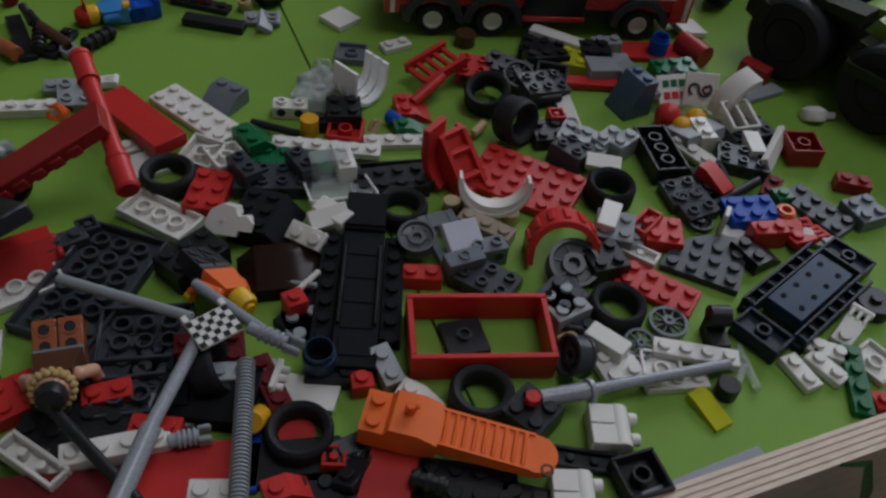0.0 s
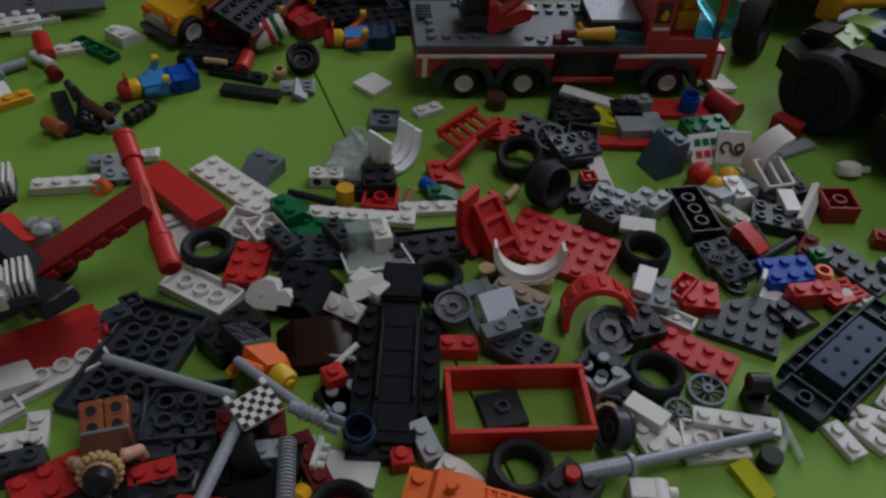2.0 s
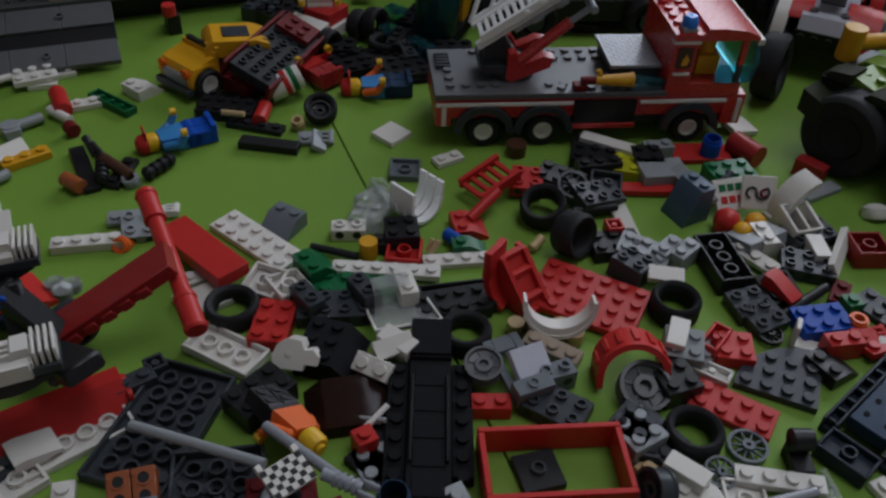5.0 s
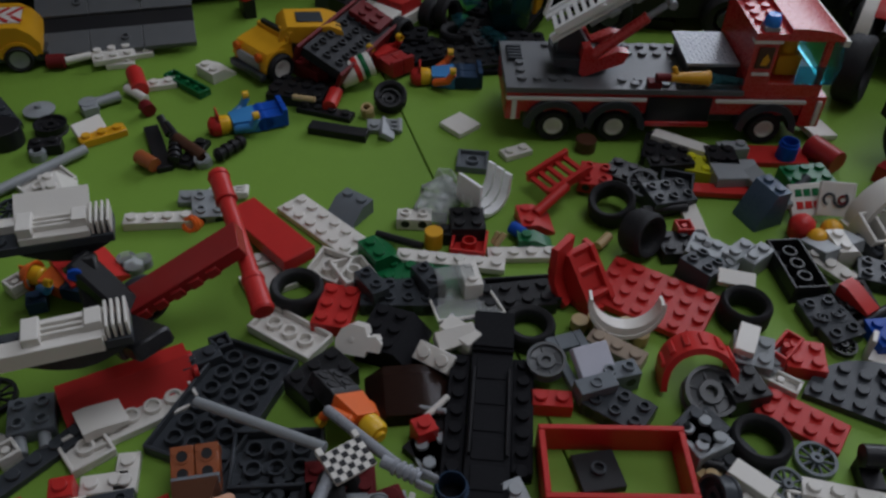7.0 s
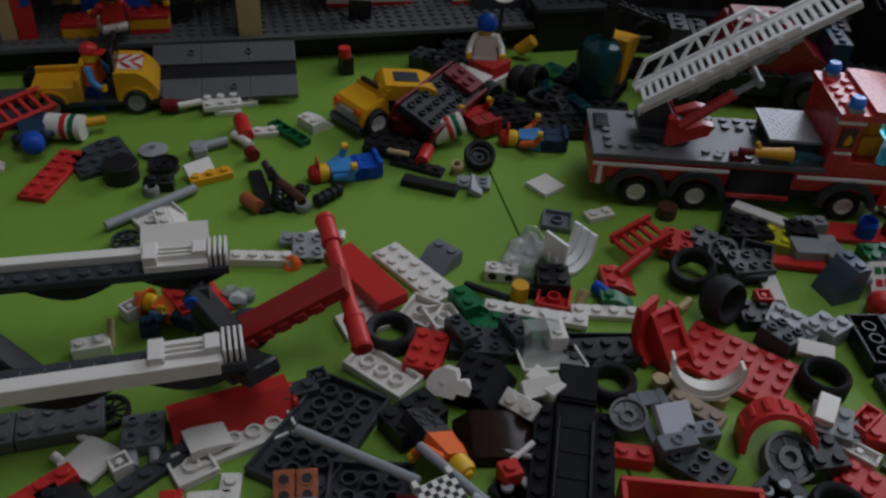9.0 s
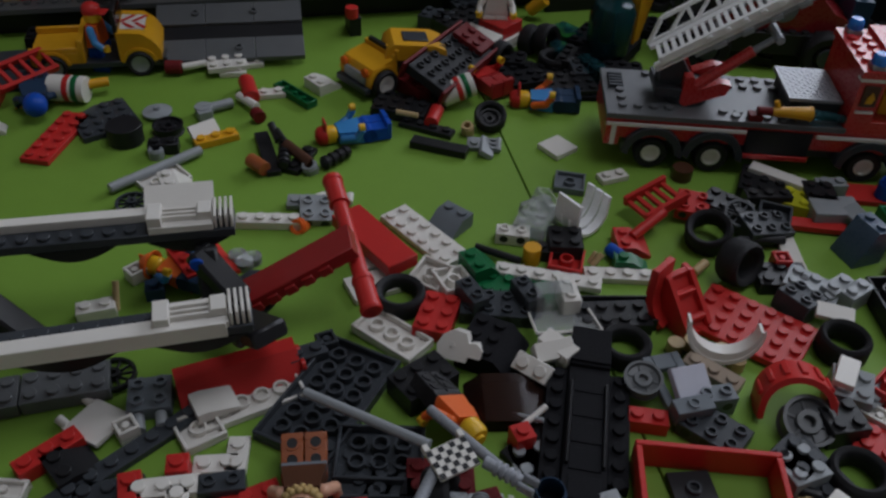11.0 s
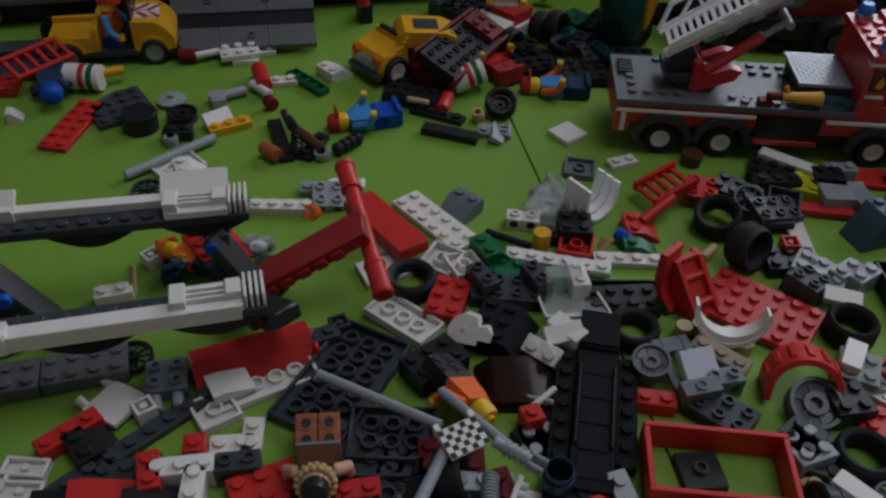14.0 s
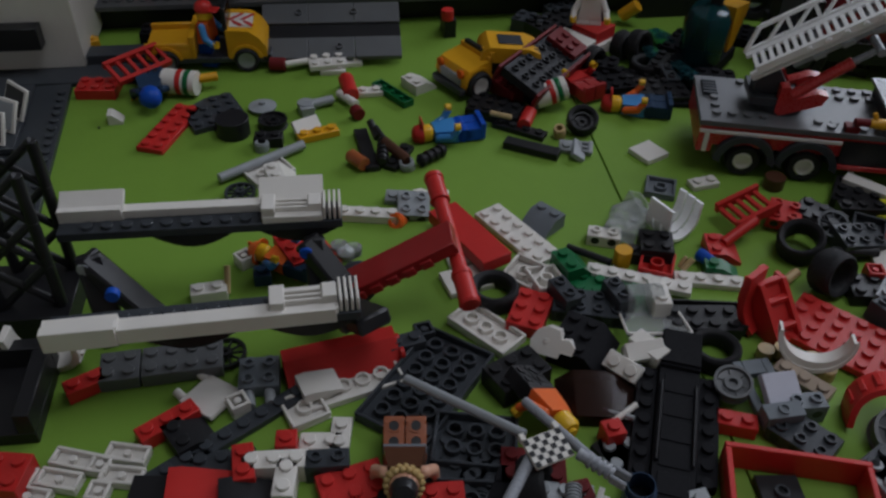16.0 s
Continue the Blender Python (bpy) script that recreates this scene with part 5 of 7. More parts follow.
for yy in (-0.008, 0.0, 0.008):
    s.box(-0.010, yy - 0.001, 0, 0.010, yy + 0.001, 0.014)
for xx in (-0.010, 0.009):
    s.box(xx, -0.008, 0.011, xx + 0.0015, 0.008, 0.014)
s.box(-0.010, -0.008, 0, 0.010, 0.008, 0.002)
thing("toy_frame_piece", s, WHITE, at(0.0985, 0.3680, -62, 0.001, 0, 14) @ Matrix.Scale(0.85, 4), "white plastic open frame piece", "toy part")
for x, y, r, c in ((0.0663, 0.3611) + (0.0062, RED), (0.0800, 0.3640) + (0.0052, YEL), (0.0733, 0.3555) + (0.0050, YEL)):
    s = Shape()
    s.lathe([(r * 0.55, -r), (r * 0.9, -r * 0.7), (r, 0), (r * 0.9, r * 0.55), (r * 0.5, r * 0.92), (1e-5, r)], 20)
    thing("toy_helmet" if c is RED else "toy_head", s, c, at(x, y, 0, r), "red plastic helmet of a toy figure" if c is RED else "shiny yellow head of a toy figure", "toy part")
slope(0.0475, 0.3690, -140, 2, 2, "slate", 6, top=1, note="tall dark blue plastic sloping brick")
brick(0.0506, 0.3825, -57, 4, 1, "light_grey", tile=True, z=0.008, rx=25)
bar(0.0580, 0.3773, 0.0040, 0.0689, 0.3966, 0.0100, "dark_grey", 0.0026)
brick(0.0801, 0.3525, 41, 3, 2, "light_grey", h=2, tile=True, rx=-14)
brick(0.0788, 0.3396, -39, 3, 1, "white", z=0.002, rx=12)
slope(0.0861, 0.3537, 23, 2, 2, "white", 3, top=1)
brick(0.1066, 0.3490, 13, 1, 2, "white", h=3, tile=True)
brick(0.1152, 0.3498, 71, 4, 1, "white", h=1, z=0.006, rx=60, tile=True)
technic(0.1049, 0.3637, 32, 3, 2, "dark_grey", 2)
technic(0.1016, 0.3396, -4, 3, 2, "dark_grey", 2)
s = Shape()
s.lathe([(1e-5, 0), (0.0062, 0), (0.0068, 0.002), (0.006, 0.0055), (0.003, 0.007), (1e-5, 0.0072)], 20)
s.box(0.004, -0.0015, 0.001, 0.0115, 0.0015, 0.0042)
thing("toy_cap_piece", s, WHITE, at(0.1416, 0.3903, 17, 0.0, -30, 0), "pale rounded plastic cap piece with a tab", "toy part")
# before the fire engine
brick(0.0079, 0.4112, -14, 4, 1, "white", tile=True, z=0.006)
brick(0.0005, 0.4067, -1, 3, 3, "black", h=2)
brick(0.0173, 0.3977, -1, 2, 2, "clear_yellow", h=2)
brick(0.0277, 0.4042, 14, 2, 2, "black", h=3)
brick(0.0353, 0.3939, 21, 3, 2, "light_grey", h=3, tile=True)
brick(0.0330, 0.4148, 24, 2, 1, "light_grey", h=3)
brick(0.0275, 0.3822, 13, 4, 1, "red", h=1, z=0.001, tile=True)
brick(0.0560, 0.4235, 16, 4, 2, "red", tile=True)
disc(0.0610, 0.4225, "blue", 0.0052, 0.008, 0.0032, 0, 0, 0, 0.004)
brick(0.0782, 0.4552, 32, 2, 2, "white", tile=True, ry=8)
bar(0.0730, 0.4330, 0.0065, 0.0860, 0.4200, 0.0065, "mid_red", 0.0062, "toy_cylinder", "dark red plastic cylinder lying on the table", 0)
disc(-0.0404, 0.4004, "brown", 0.0055, 0.007)
brick(0.1162, 0.4035, 40, 3, 1, "light_grey", tile=True)

# ---- the white double-boom crane carrier, left ----
BA = 33.5
boom = thing("toy_boom_carrier", None, None, pose(0, 0, 0), "white and dark grey twin-boom toy carrier with a red tail", "toy vehicle")


def boom_arm(x, y, z, turn, length, parent, far):
    """One arm: its tip's near edge at x, y, its top at height z, running back along the table. The studded strip lies beyond the white beam, or before it (far)."""
    m = pose(x, y, z, 0, 0, turn + 180)
    ya, yb = ((-0.0137, -0.0085), (-0.0080, -0.0036)) if far else ((-0.0052, 0.0), (-0.0137, -0.0095))
    s = Shape()
    s.box(0.0, -0.0137, -0.0075, length, 0.0, -0.0035)
    s.studs(int(length / U) - 1, 1, -0.0035, length / 2 - 0.002, yb[1])
    arm = part("lower_plate", s, DGREY, parent, "dark grey studded plate", m)
    s = Shape()
    s.box(0.032, ya[0], -0.0036, length - 0.024, ya[1], 0.0005)
    if not far:
        s.box(0.0090, -0.0020, -0.0064, length - 0.0245, 0.0016, 0.0006)
        s.box(length - 0.0252, -0.0020, -0.0064, length + 0.0004, 0.0024, 0.0026)
    part("beam_tile", s, WHITE, arm)
    s = Shape()
    s.prism([(length - 0.026, -0.0036), (length, -0.0036), (length, 0.0022), (length - 0.0255, 0.0022)], 0.0068, Matrix.Translation((0, ya[0] - 0.0006, 0)))
    if far:
        s.box(length - 0.0262, -0.0048, -0.0012, length, 0.0048, 0.0008, pose(0, -0.0138, 0.0028, -26, 0, 0))
    part("end_cover", s, WHITE, arm)
    s = Shape()
    s.box(0.008, -0.0137, -0.0036, 0.033, 0.0, -0.0004)
    s.box(0.0275, -0.0110, -0.0008, 0.033, -0.0005, 0.0040)
    s.prism([(0.008, -0.0008), (0.0155, -0.0008), (0.0135, 0.0034), (0.0085, 0.0034)], 0.0075, Matrix.Translation((0, -0.0105, 0)))
    part("tip_cover", s, WHITE, arm)
    for i in range(3):
        s = Shape()
        s.box(0.014, -0.0098 + i * 0.0026, -0.0006, 0.0285, -0.0086 + i * 0.0026, 0.0020)
        part("grille_bar", s, WHITE, arm)
    for i in range(4):
        s = Shape()
        s.box(0.0003 + i * 0.0021, -0.0137, -0.0036, 0.0014 + i * 0.0021, -0.0008, 0.0028)
        part("end_fin", s, WHITE, arm)
    return arm


near_arm = boom_arm(-0.1652, 0.1816, 0.0462, 35.2, 0.112, boom, False)
far_arm = boom_arm(-0.1997, 0.2257, 0.0462, 32.2, 0.116, boom, True)
s = Shape()
s.prism([(0.0075, -0.0008), (0.0345, -0.0008), (0.0345, 0.0010), (0.0075, 0.0010)], 0.0150, pose(0, -0.0215, 0.0046, -24, 0, 0))
part("tilted_cover", s, WHITE, far_arm)
for arm, yy in ((near_arm, -0.004), (far_arm, -0.004)):
    for x0 in (0.018, 0.062):
        s = Shape()
        pts = [(x0 - 0.016 + i * 0.004, -0.0076 - 0.006 * math.sin(math.pi * i / 8)) for i in range(9)]
        s.prism(pts, 0.007, Matrix.Translation((0, yy - 0.003, 0)))
        part("under_keel", s, BLACK, arm)
# supports under the arms
for a, b, w in (((-0.281, 0.163, 0.036), (-0.2500, 0.1690, 0.004), 0.0055), ((-0.281, 0.163, 0.036), (-0.272, 0.157, 0.003), 0.0055), ((-0.209, 0.214, 0.034), (-0.190, 0.212, 0.016), 0.0055), ((-0.208, 0.216, 0.034), (-0.200, 0.205, 0.008), 0.0045),
                ((-0.176, 0.192, 0.024), (-0.197, 0.203, 0.018), 0.006), ((-0.166, 0.190, 0.030), (-0.184, 0.199, 0.020), 0.0075)):
    s = Shape()
    va, vb = Vector(a), Vector(b)
    mm = Matrix.Translation(va) @ (vb - va).to_track_quat("Z", "Y").to_matrix().to_4x4()
    s.box(-w, -0.0035, -0.003, w, 0.0035, (vb - va).length + 0.003, mm, 0, 0.0012)
    part("black_link", s, BLACK, boom)
for p in ((-0.281, 0.1605, 0.036), (-0.209, 0.211, 0.034), (-0.262, 0.155, 0.034)):
    s = Shape()
    s.cyl(0.0028, 0.0035, pose(*p, 90, 0, BA), 0, 12)
    part("link_pin", s, BLUE if p[1] > 0.2 or p[0] > -0.27 else GREY, boom)
# red tail beam and cross bar
va, vb = Vector((-0.1935, 0.2150, 0.0150)), Vector((-0.1545, 0.2400, 0.0405))
s = Shape()
mm = Matrix.Translation(va) @ (vb - va).to_track_quat("X", "Z").to_matrix().to_4x4()
s.box(-0.004, -0.0078, -0.003, (vb - va).length, 0.0078, 0.003, mm)
for i in range(5):
    s.box(0.004 + i * 0.008, -0.0090, -0.003, 0.009 + i * 0.008, -0.0076, 0.001, mm)
part("tail_beam", s, MIDRED, boom, "red slanting tail beam")
ra, rb = Vector((-0.1800, 0.2720, 0.0425)), Vector((-0.1362, 0.2175, 0.0275))
s = Shape()
s.rod(ra, rb, 0.0034)
for f0, f1 in ((0.0, 0.22), (0.76, 1.0)):
    s.rod(ra.lerp(rb, f0), ra.lerp(rb, f1), 0.0042)
for f in (0.02, 0.20, 0.78, 0.97):
    s.rod(ra.lerp(rb, f), ra.lerp(rb, f + 0.02), 0.0046)
part("cross_bar", s, RED, boom, "red round cross bar")
s = Shape()
rim_shape(s, 0.0095, 0.008)
part("wheel", s, DGREY, boom, "", pose(-0.197, 0.227, 0.010, 90, 0, BA + 20))
brick(-0.1643, 0.2800, -32, 6, 2, "red", h=2, z=0.0042, tile=True, ry=-2, note="smooth red plastic panel beside the white studded plate")

# ---- loose pieces on the left ----
roof_piece = thing("toy_roof_piece", None, None, at(-0.1790, 0.1867, 44.5), "long smooth red plastic roof piece with a knobbed end", "toy part")
s = Shape()
s.prism([(-0.0078, 0), (0.0078, 0), (0.0078, 0.0012), (-0.0012, 0.0098), (-0.0078, 0.0098)], 0.047, Matrix.Rotation(radians(-90), 4, "Z") @ Matrix.Translation((0, -0.0235, 0)))
part("shell", s, RED, roof_piece)
for yy in (-0.005, 0.003):
    s = Shape()
    s.cyl(SR, SH, pose(0.0234, yy, 0.0062, 0, 90, 0), 0, 14)
    part("end_knob", s, RED, roof_piece)
brick(-0.1700, 0.1802, 50, 5, 2, "white", h=1, inv=True)
slope(-0.1800, 0.1712, 52, 2, 1.5, "white", 1.5, z=0.0034, top=0.5)
brick(-0.1800, 0.1600, 56, 2, 2, "white", inv=True, h=1.3)
brick(-0.1660, 0.1493, 27, 2, 1, "white")
brick(-0.1611, 0.1555, -66, 2, 1, "white")
brick(-0.2560, 0.1430, 37, 2, 2, "mid_grey", h=2)
brick(-0.2365, 0.1577, 37, 4, 2, "mid_grey", h=2)
brick(-0.2628, 0.1306, 60, 2, 1, "red", h=2)
s = Shape()
s.box(-0.009, -0.0085, 0, 0.009, 0.0085, 0.002)
for yy in (-0.006, 0.006):
    s.rod((-0.009, yy, 0.001), (-0.013, yy, 0.003), 0.0018)
thing("toy_door_panel", s, WHITE, at(-0.2161, 0.1486, -8, 0.001, 0, -6), "white plastic door panel with two hinge pins", "toy part")
brick(-0.2035, 0.1496, 59, 1, 1, "white", inv=True, h=2)
slope(-0.2113, 0.1298, 65, 2, 2, "black", 2, top=1)
brick(-0.2214, 0.1299, 67, 3, 1, "red", h=2)
brick(-0.1977, 0.1391, 67, 10, 1, "dark_grey", note="long narrow dark grey plate with studs")
# Pin brick stands in for the grey legs of a figure.
technic(-0.2044, 0.1652, 33, 2, 2, "blue_grey", 2)
s = Shape()
for yy in (-0.004, 0.004):
    s.cyl(0.0022, 0.009, pose(0.0, yy, 0.003, 0, 90, 0), 0, 12)
thing("toy_pin_connector", s, GREY, at(-0.2014, 0.1600, -50), "two light grey pins of a toy joint", "toy part")
spoked(-0.2244, 0.1697, "black", 0.0085, 0.0015)
brick(-0.1566, 0.2168, 47, 1, 1, "dark_grey", inv=True, h=2)
brick(-0.1604, 0.2071, 48, 2, 1, "dark_grey", h=2)
# white window plates, bottom left
for x, y, a, nx, ny in ((-0.2262, 0.1128, 18, 2, 1), (-0.2215, 0.1044, 20, 2, 1), (-0.2318, 0.1046, 18, 1, 1), (-0.2420, 0.1020, 14, 2, 1), (-0.2402, 0.0932, 16, 2, 1), (-0.2518, 0.0888, 14, 1, 1), (-0.2450, 0.0830, 16, 2, 1), (-0.2245, 0.0958, 20, 1, 1)):
    brick(x, y, a, nx, ny, "white", inv=True, h=1.3)
brick(-0.2050, 0.1015, 26, 2, 2, "black", h=2, tile=True)
brick(-0.2555, 0.0846, 22, 2, 2, "red", h=3)
brick(-0.1830, 0.1254, 38, 1, 2, "red", h=3)
brick(-0.1737, 0.1311, 30, 3, 1, "white", h=3)
brick(-0.1660, 0.1265, 26, 1, 2, "white", h=3)
brick(-0.1750, 0.1408, 30, 1, 1, "red", h=3)
technic(-0.1570, 0.1400, 31, 2, 1, "dark_grey", 3)
slope(-0.1848, 0.1099, 32, 4, 3, "red", 3, top=0.6)
brick(-0.1445, 0.1364, 47, 3, 2, "red", h=2)
slope(-0.1721, 0.1166, 38, 3, 2, "black", 3, top=0.6)
brick(-0.1917, 0.1232, 34, 3, 2, "dark_grey")
# between the booms
brick(-0.2529, 0.1959, 40, 2, 1, "white", h=2)
bar(-0.2462, 0.2000, 0.0020, -0.2499, 0.2068, 0.0120, "tan", 0.0014, note="small tan plastic stick standing by white bricks")
brick(-0.2524, 0.2217, 67, 1, 1, "white", inv=True, h=2)
doll(at(-0.2330, 0.2280, -179, 0.005) @ Matrix.Scale(0.85, 4) @ Matrix(((0, 0, 1, -0.018), (-1, 0, 0, 0), (0, -1, 0, 0), (0, 0, 0, 1))), ORANGE, NAVY, SKIN, AZURE, ORANGE, "fire", SKIN, "toy worker figure with an orange vest, lying on its back")
slope(-0.2292, 0.2393, 58, 3, 3, "red", 3, top=1)
for x, y in ((-0.2187, 0.2503), (-0.2116, 0.2516), (-0.2131, 0.2471)):
    disc(x, y, "clear", 0.0042, 0.004, what="toy_clear_stud", note="clear plastic round stud on the table")
brick(-0.2384, 0.2159, 36, 1, 1, "navy", h=2)
# scattered by the grey bar
bar(-0.3022, 0.2685, 0.0035, -0.2808, 0.3159, 0.0035, "light_grey", 0.0026, note="grey plastic strip lying on the green table")
brick(-0.2843, 0.2875, 65, 3, 2, "white", inv=True)
slope(-0.2725, 0.2833, 47, 2, 2, "white", 3, top=1)
spoked(-0.2859, 0.2642, "dark_grey", 0.008, 0.0015)
s = Shape()
outline = [(0, 0), (0.032, 0), (0.032, 0.032), (0.016, 0.032), (0.004, 0.026), (0, 0.018)]
s.add([(x, y, 0) for x, y in outline] + [(x, y, PH) for x, y in outline], [(5, 4, 3, 2, 1, 0), (6, 7, 8, 9, 10, 11)] + [(i, (i + 1) % 6, (i + 1) % 6 + 6, i + 6) for i in range(6)])
for i in range(4):
    for j in range(4):
        if (i, j) not in ((0, 2), (0, 3), (1, 3)):
            s.cyl(SR, SH, pose((i + 0.5) * U, (j + 0.5) * U, PH - 0.0001), 0, 12)
thing("toy_wedge_plate", s, DGREY, at(-0.3430, 0.3000, 56), "dark grey wedge-shaped plate with studs", "toy plate")
disc(-0.3249, 0.3116, "black", 0.0095, 0.0105, what="toy_bucket", note="black plastic drum standing on the table")
s = Shape()
s.lathe([(0.0025, 0), (0.008, 0.002), (0.0082, 0.003), (0.002, 0.0042), (0.0018, 0.006), (1e-5, 0.006)], 20)
thing("toy_dish", s, GREY, at(-0.3252, 0.3405), "light grey plastic dish with a knob", "toy part")
rim(-0.3099, 0.3287, "black", 0.0085, 0.005, 0.0)
brick(-0.3007, 0.3115, 28, 2, 1, "black", h=2)
disc(-0.3011, 0.3053, "light_grey", 0.004, 0.0045, 0, 0, 0, 0, 0.0025)
brick(-0.2808, 0.3304, 51, 3, 1, "yellow", h=1.3)
brick(-0.2896, 0.3316, 61, 2, 1, "white", z=0.0042, rx=40, tile=True)
s = Shape()
s.rod((-0.013, 0, 0.0035), (0.004, 0, 0.0035), 0.0028)
s.cyl(0.005, 0.006, pose(-0.013, 0, 0), 0, 16)
s.box(-0.018, -0.007, 0, -0.010, -0.002, 0.0055)
thing("toy_robot_arm", s, GREY, at(-0.2944, 0.3621, 53), "light grey jointed plastic arm", "toy part")
bar(-0.2963, 0.3879, 0.0050, -0.2828, 0.3717, 0.0050, "red", 0.0048, "toy_cylinder", "red plastic cylinder lying on the table")
bar(-0.2738, 0.3603, 0.0040, -0.2685, 0.3565, 0.0040, "dark_red", 0.0038, "toy_cylinder", "dark red plastic cylinder lying on the table")
bar(-0.2921, 0.3727, 0.0040, -0.2764, 0.3659, 0.0040, "white", 0.0026)
brick(-0.2785, 0.3860, 35, 2, 1, "white")
brick(-0.2648, 0.3899, -23, 4, 1, "green", inv=True, h=1.4)
slope(-0.2560, 0.4080, 64, 2, 2, "white", 2, top=1)
brick(-0.3150, 0.4080, 36, 4, 1, "white", h=1)
brick(-0.3180, 0.4015, 40, 3, 2, "white", h=1, z=0.0034)
brick(-0.3125, 0.3990, 30, 2, 1, "white", h=1)
bar(-0.3396, 0.3864, 0.0050, -0.3295, 0.3969, 0.0050, "white", 0.0022)
bar(-0.3485, 0.3826, 0.0050, -0.3396, 0.3864, 0.0050, "dark_red", 0.0042, "toy_cylinder", "dark red plastic nozzle end")
slope(-0.3923, 0.2914, 36, 1, 1, "white", 2, top=0.3)
# black weapons and brown barrels
brick(-0.2490, 0.3300, -50, 5, 1, "black", tile=True)
bar(-0.2420, 0.3370, 0.0060, -0.2330, 0.3190, 0.0050, "black", 0.0026, "toy_tool", "black plastic tool among brown barrels", 5)
brick(-0.2296, 0.3314, 92, 3, 1, "black")
bar(-0.2556, 0.3463, 0.0090, -0.2465, 0.3382, 0.0050, "black", 0.0022)
bar(-0.2498, 0.3425, 0.0090, -0.2358, 0.3329, 0.0050, "black", 0.0016)
bar(-0.2395, 0.3334, 0.0080, -0.2211, 0.3263, 0.0050, "brown", 0.0030, "toy_barrel", "brown plastic barrel among black pieces")
bar(-0.2517, 0.3174, 0.0045, -0.2404, 0.3129, 0.0045, "rust", 0.0038, "toy_barrel", "brown plastic barrel lying on the table")
disc(-0.2214, 0.3267, "light_grey", 0.0042, 0.005, 0, 0, 20, 0, 0.0026)
bar(-0.2161, 0.3299, 0.0040, -0.2095, 0.3470, 0.0040, "black", 0.0028, "toy_tool", "black plastic tool lying on the table", 4)
doll(at(-0.2152, 0.3644, -140, 0.0045) @ LYING, AZURE, BLUE, SKIN, AZURE, RED, "cap", SKIN, "toy figure in blue overalls and red cap, lying on its back", spread=10)
doll(at(-0.1273, 0.4417, -161, 0.0045) @ LYING, AZURE, NAVY, SKIN, ORANGE, RED, "cap", SKIN, "toy worker figure in dark overalls and red cap, lying")
brick(-0.1674, 0.3725, 3, 4, 1, "black", tile=True, h=1.4)
brick(-0.2011, 0.3981, 6, 4, 2, "black", h=2)
brick(-0.1811, 0.3885, -2, 4, 1, "black")
bar(-0.1994, 0.3878, 0.0080, -0.1868, 0.3889, 0.0080, "tan", 0.0016)
bar(-0.1789, 0.3888, 0.0050, -0.1811, 0.4045, 0.0050, "red", 0.0040, "toy_cylinder", "small red plastic cylinder")
tyre(-0.1498, 0.4063, 0.0092, 0.008, 0.006, 0.007, 0, 24, 8)
rim(-0.1494, 0.4042, "black", 0.0060, 0.006, 0.004, 0, 24, 8)
disc(-0.1588, 0.3952, "tan", 0.0036, 0.006, 0, 0, 20, 0, 0.002)
clip_bar(-0.1471, 0.3842, 17, "light_grey", 0.001, 16, 0)
brick(-0.1443, 0.3819, 106, 2, 1, "light_grey", z=0.001, rx=30, tile=True)


def barrel(m):
    """A white drum with red and green bands."""
    ob = thing("toy_barrel", None, None, m, "white toy drum with red and green wavy bands", "toy barrel")
    s = Shape()
    s.cyl(0.0062, 0.017, None, 0, 20)
    body = part("drum", s, WHITE, ob)
    for z0, c in ((0.0075, RED), (0.0115, GREEN)):
        s = Shape()
        s.lathe([(0.0063, z0), (0.00635, z0 + 0.0001), (0.00635, z0 + 0.0026), (0.0063, z0 + 0.0027)], 20)
        part("band", s, c, body)
    return ob


barrel(Matrix.Translation((-0.3890, 0.3310, 0.0078)) @ pose(0, 0, 0, 90, 0, 108) @ Matrix.Scale(1.22, 4))
barrel(Matrix.Translation((-0.1830, 0.4160, 0.0078)) @ pose(0, 0, 0, 74, 0, 128) @ Matrix.Scale(1.15, 4))
barrel(pose(-0.4673, 0.3351, 0.0030, 0, 0, 0))
doll(at(-0.3912, 0.3212, -48, 0.009) @ FACEDOWN, NAVY, NAVY, SKIN, NAVY, BLUE, "helmet", SKIN, "toy figure in dark blue with a blue helmet, lying face down")
bar(-0.3724, 0.3417, 0.0080, -0.3640, 0.3500, 0.0080, "yellow", 0.0028, "toy_claw", "yellow plastic claw piece by the drum")
brick(-0.4626, 0.3499, -38, 1, 1, "yellow", h=3)
s = Shape()
for i in range(6):
    s.box(-0.018 + i * 0.0068, -0.0065, 0, -0.0155 + i * 0.0068, 0.0065, 0.0022)
for yy in (-0.0075, 0.0075):
    s.box(-0.0185, yy - 0.0014, -0.001, 0.0185, yy + 0.0014, 0.0032)
thing("toy_rack", s, RED, at(-0.4073, 0.3305, 75, 0.014, 24, 0), "red plastic rack with bars, leaning", "toy part")
brick(-0.4233, 0.3111, 28, 3, 2, "red", h=2)

# ---- the yellow pickup ----
car = thing("toy_pickup", None, None, pose(-0.4060, 0.3480, 0, 0, 0, 32.0), "yellow toy pickup with a red-striped bonnet and driver", "toy car")
s = Shape()
s.box(-0.006, 0.0, 0.006, 0.064, 0.032, 0.0095)
part("chassis", s, DGREY, car)
s = Shape()
s.box(-0.008, 0.0, 0.0095, 0.021, 0.032, 0.016)
s.box(-0.008, 0.0, 0.016, 0.019, 0.003, 0.0195)
s.box(-0.008, 0.029, 0.016, 0.019, 0.032, 0.0195)
s.box(0.019, 0.0, 0.0095, 0.0225, 0.032, 0.024)
part("rear_bed", s, YEL, car)
s = Shape()
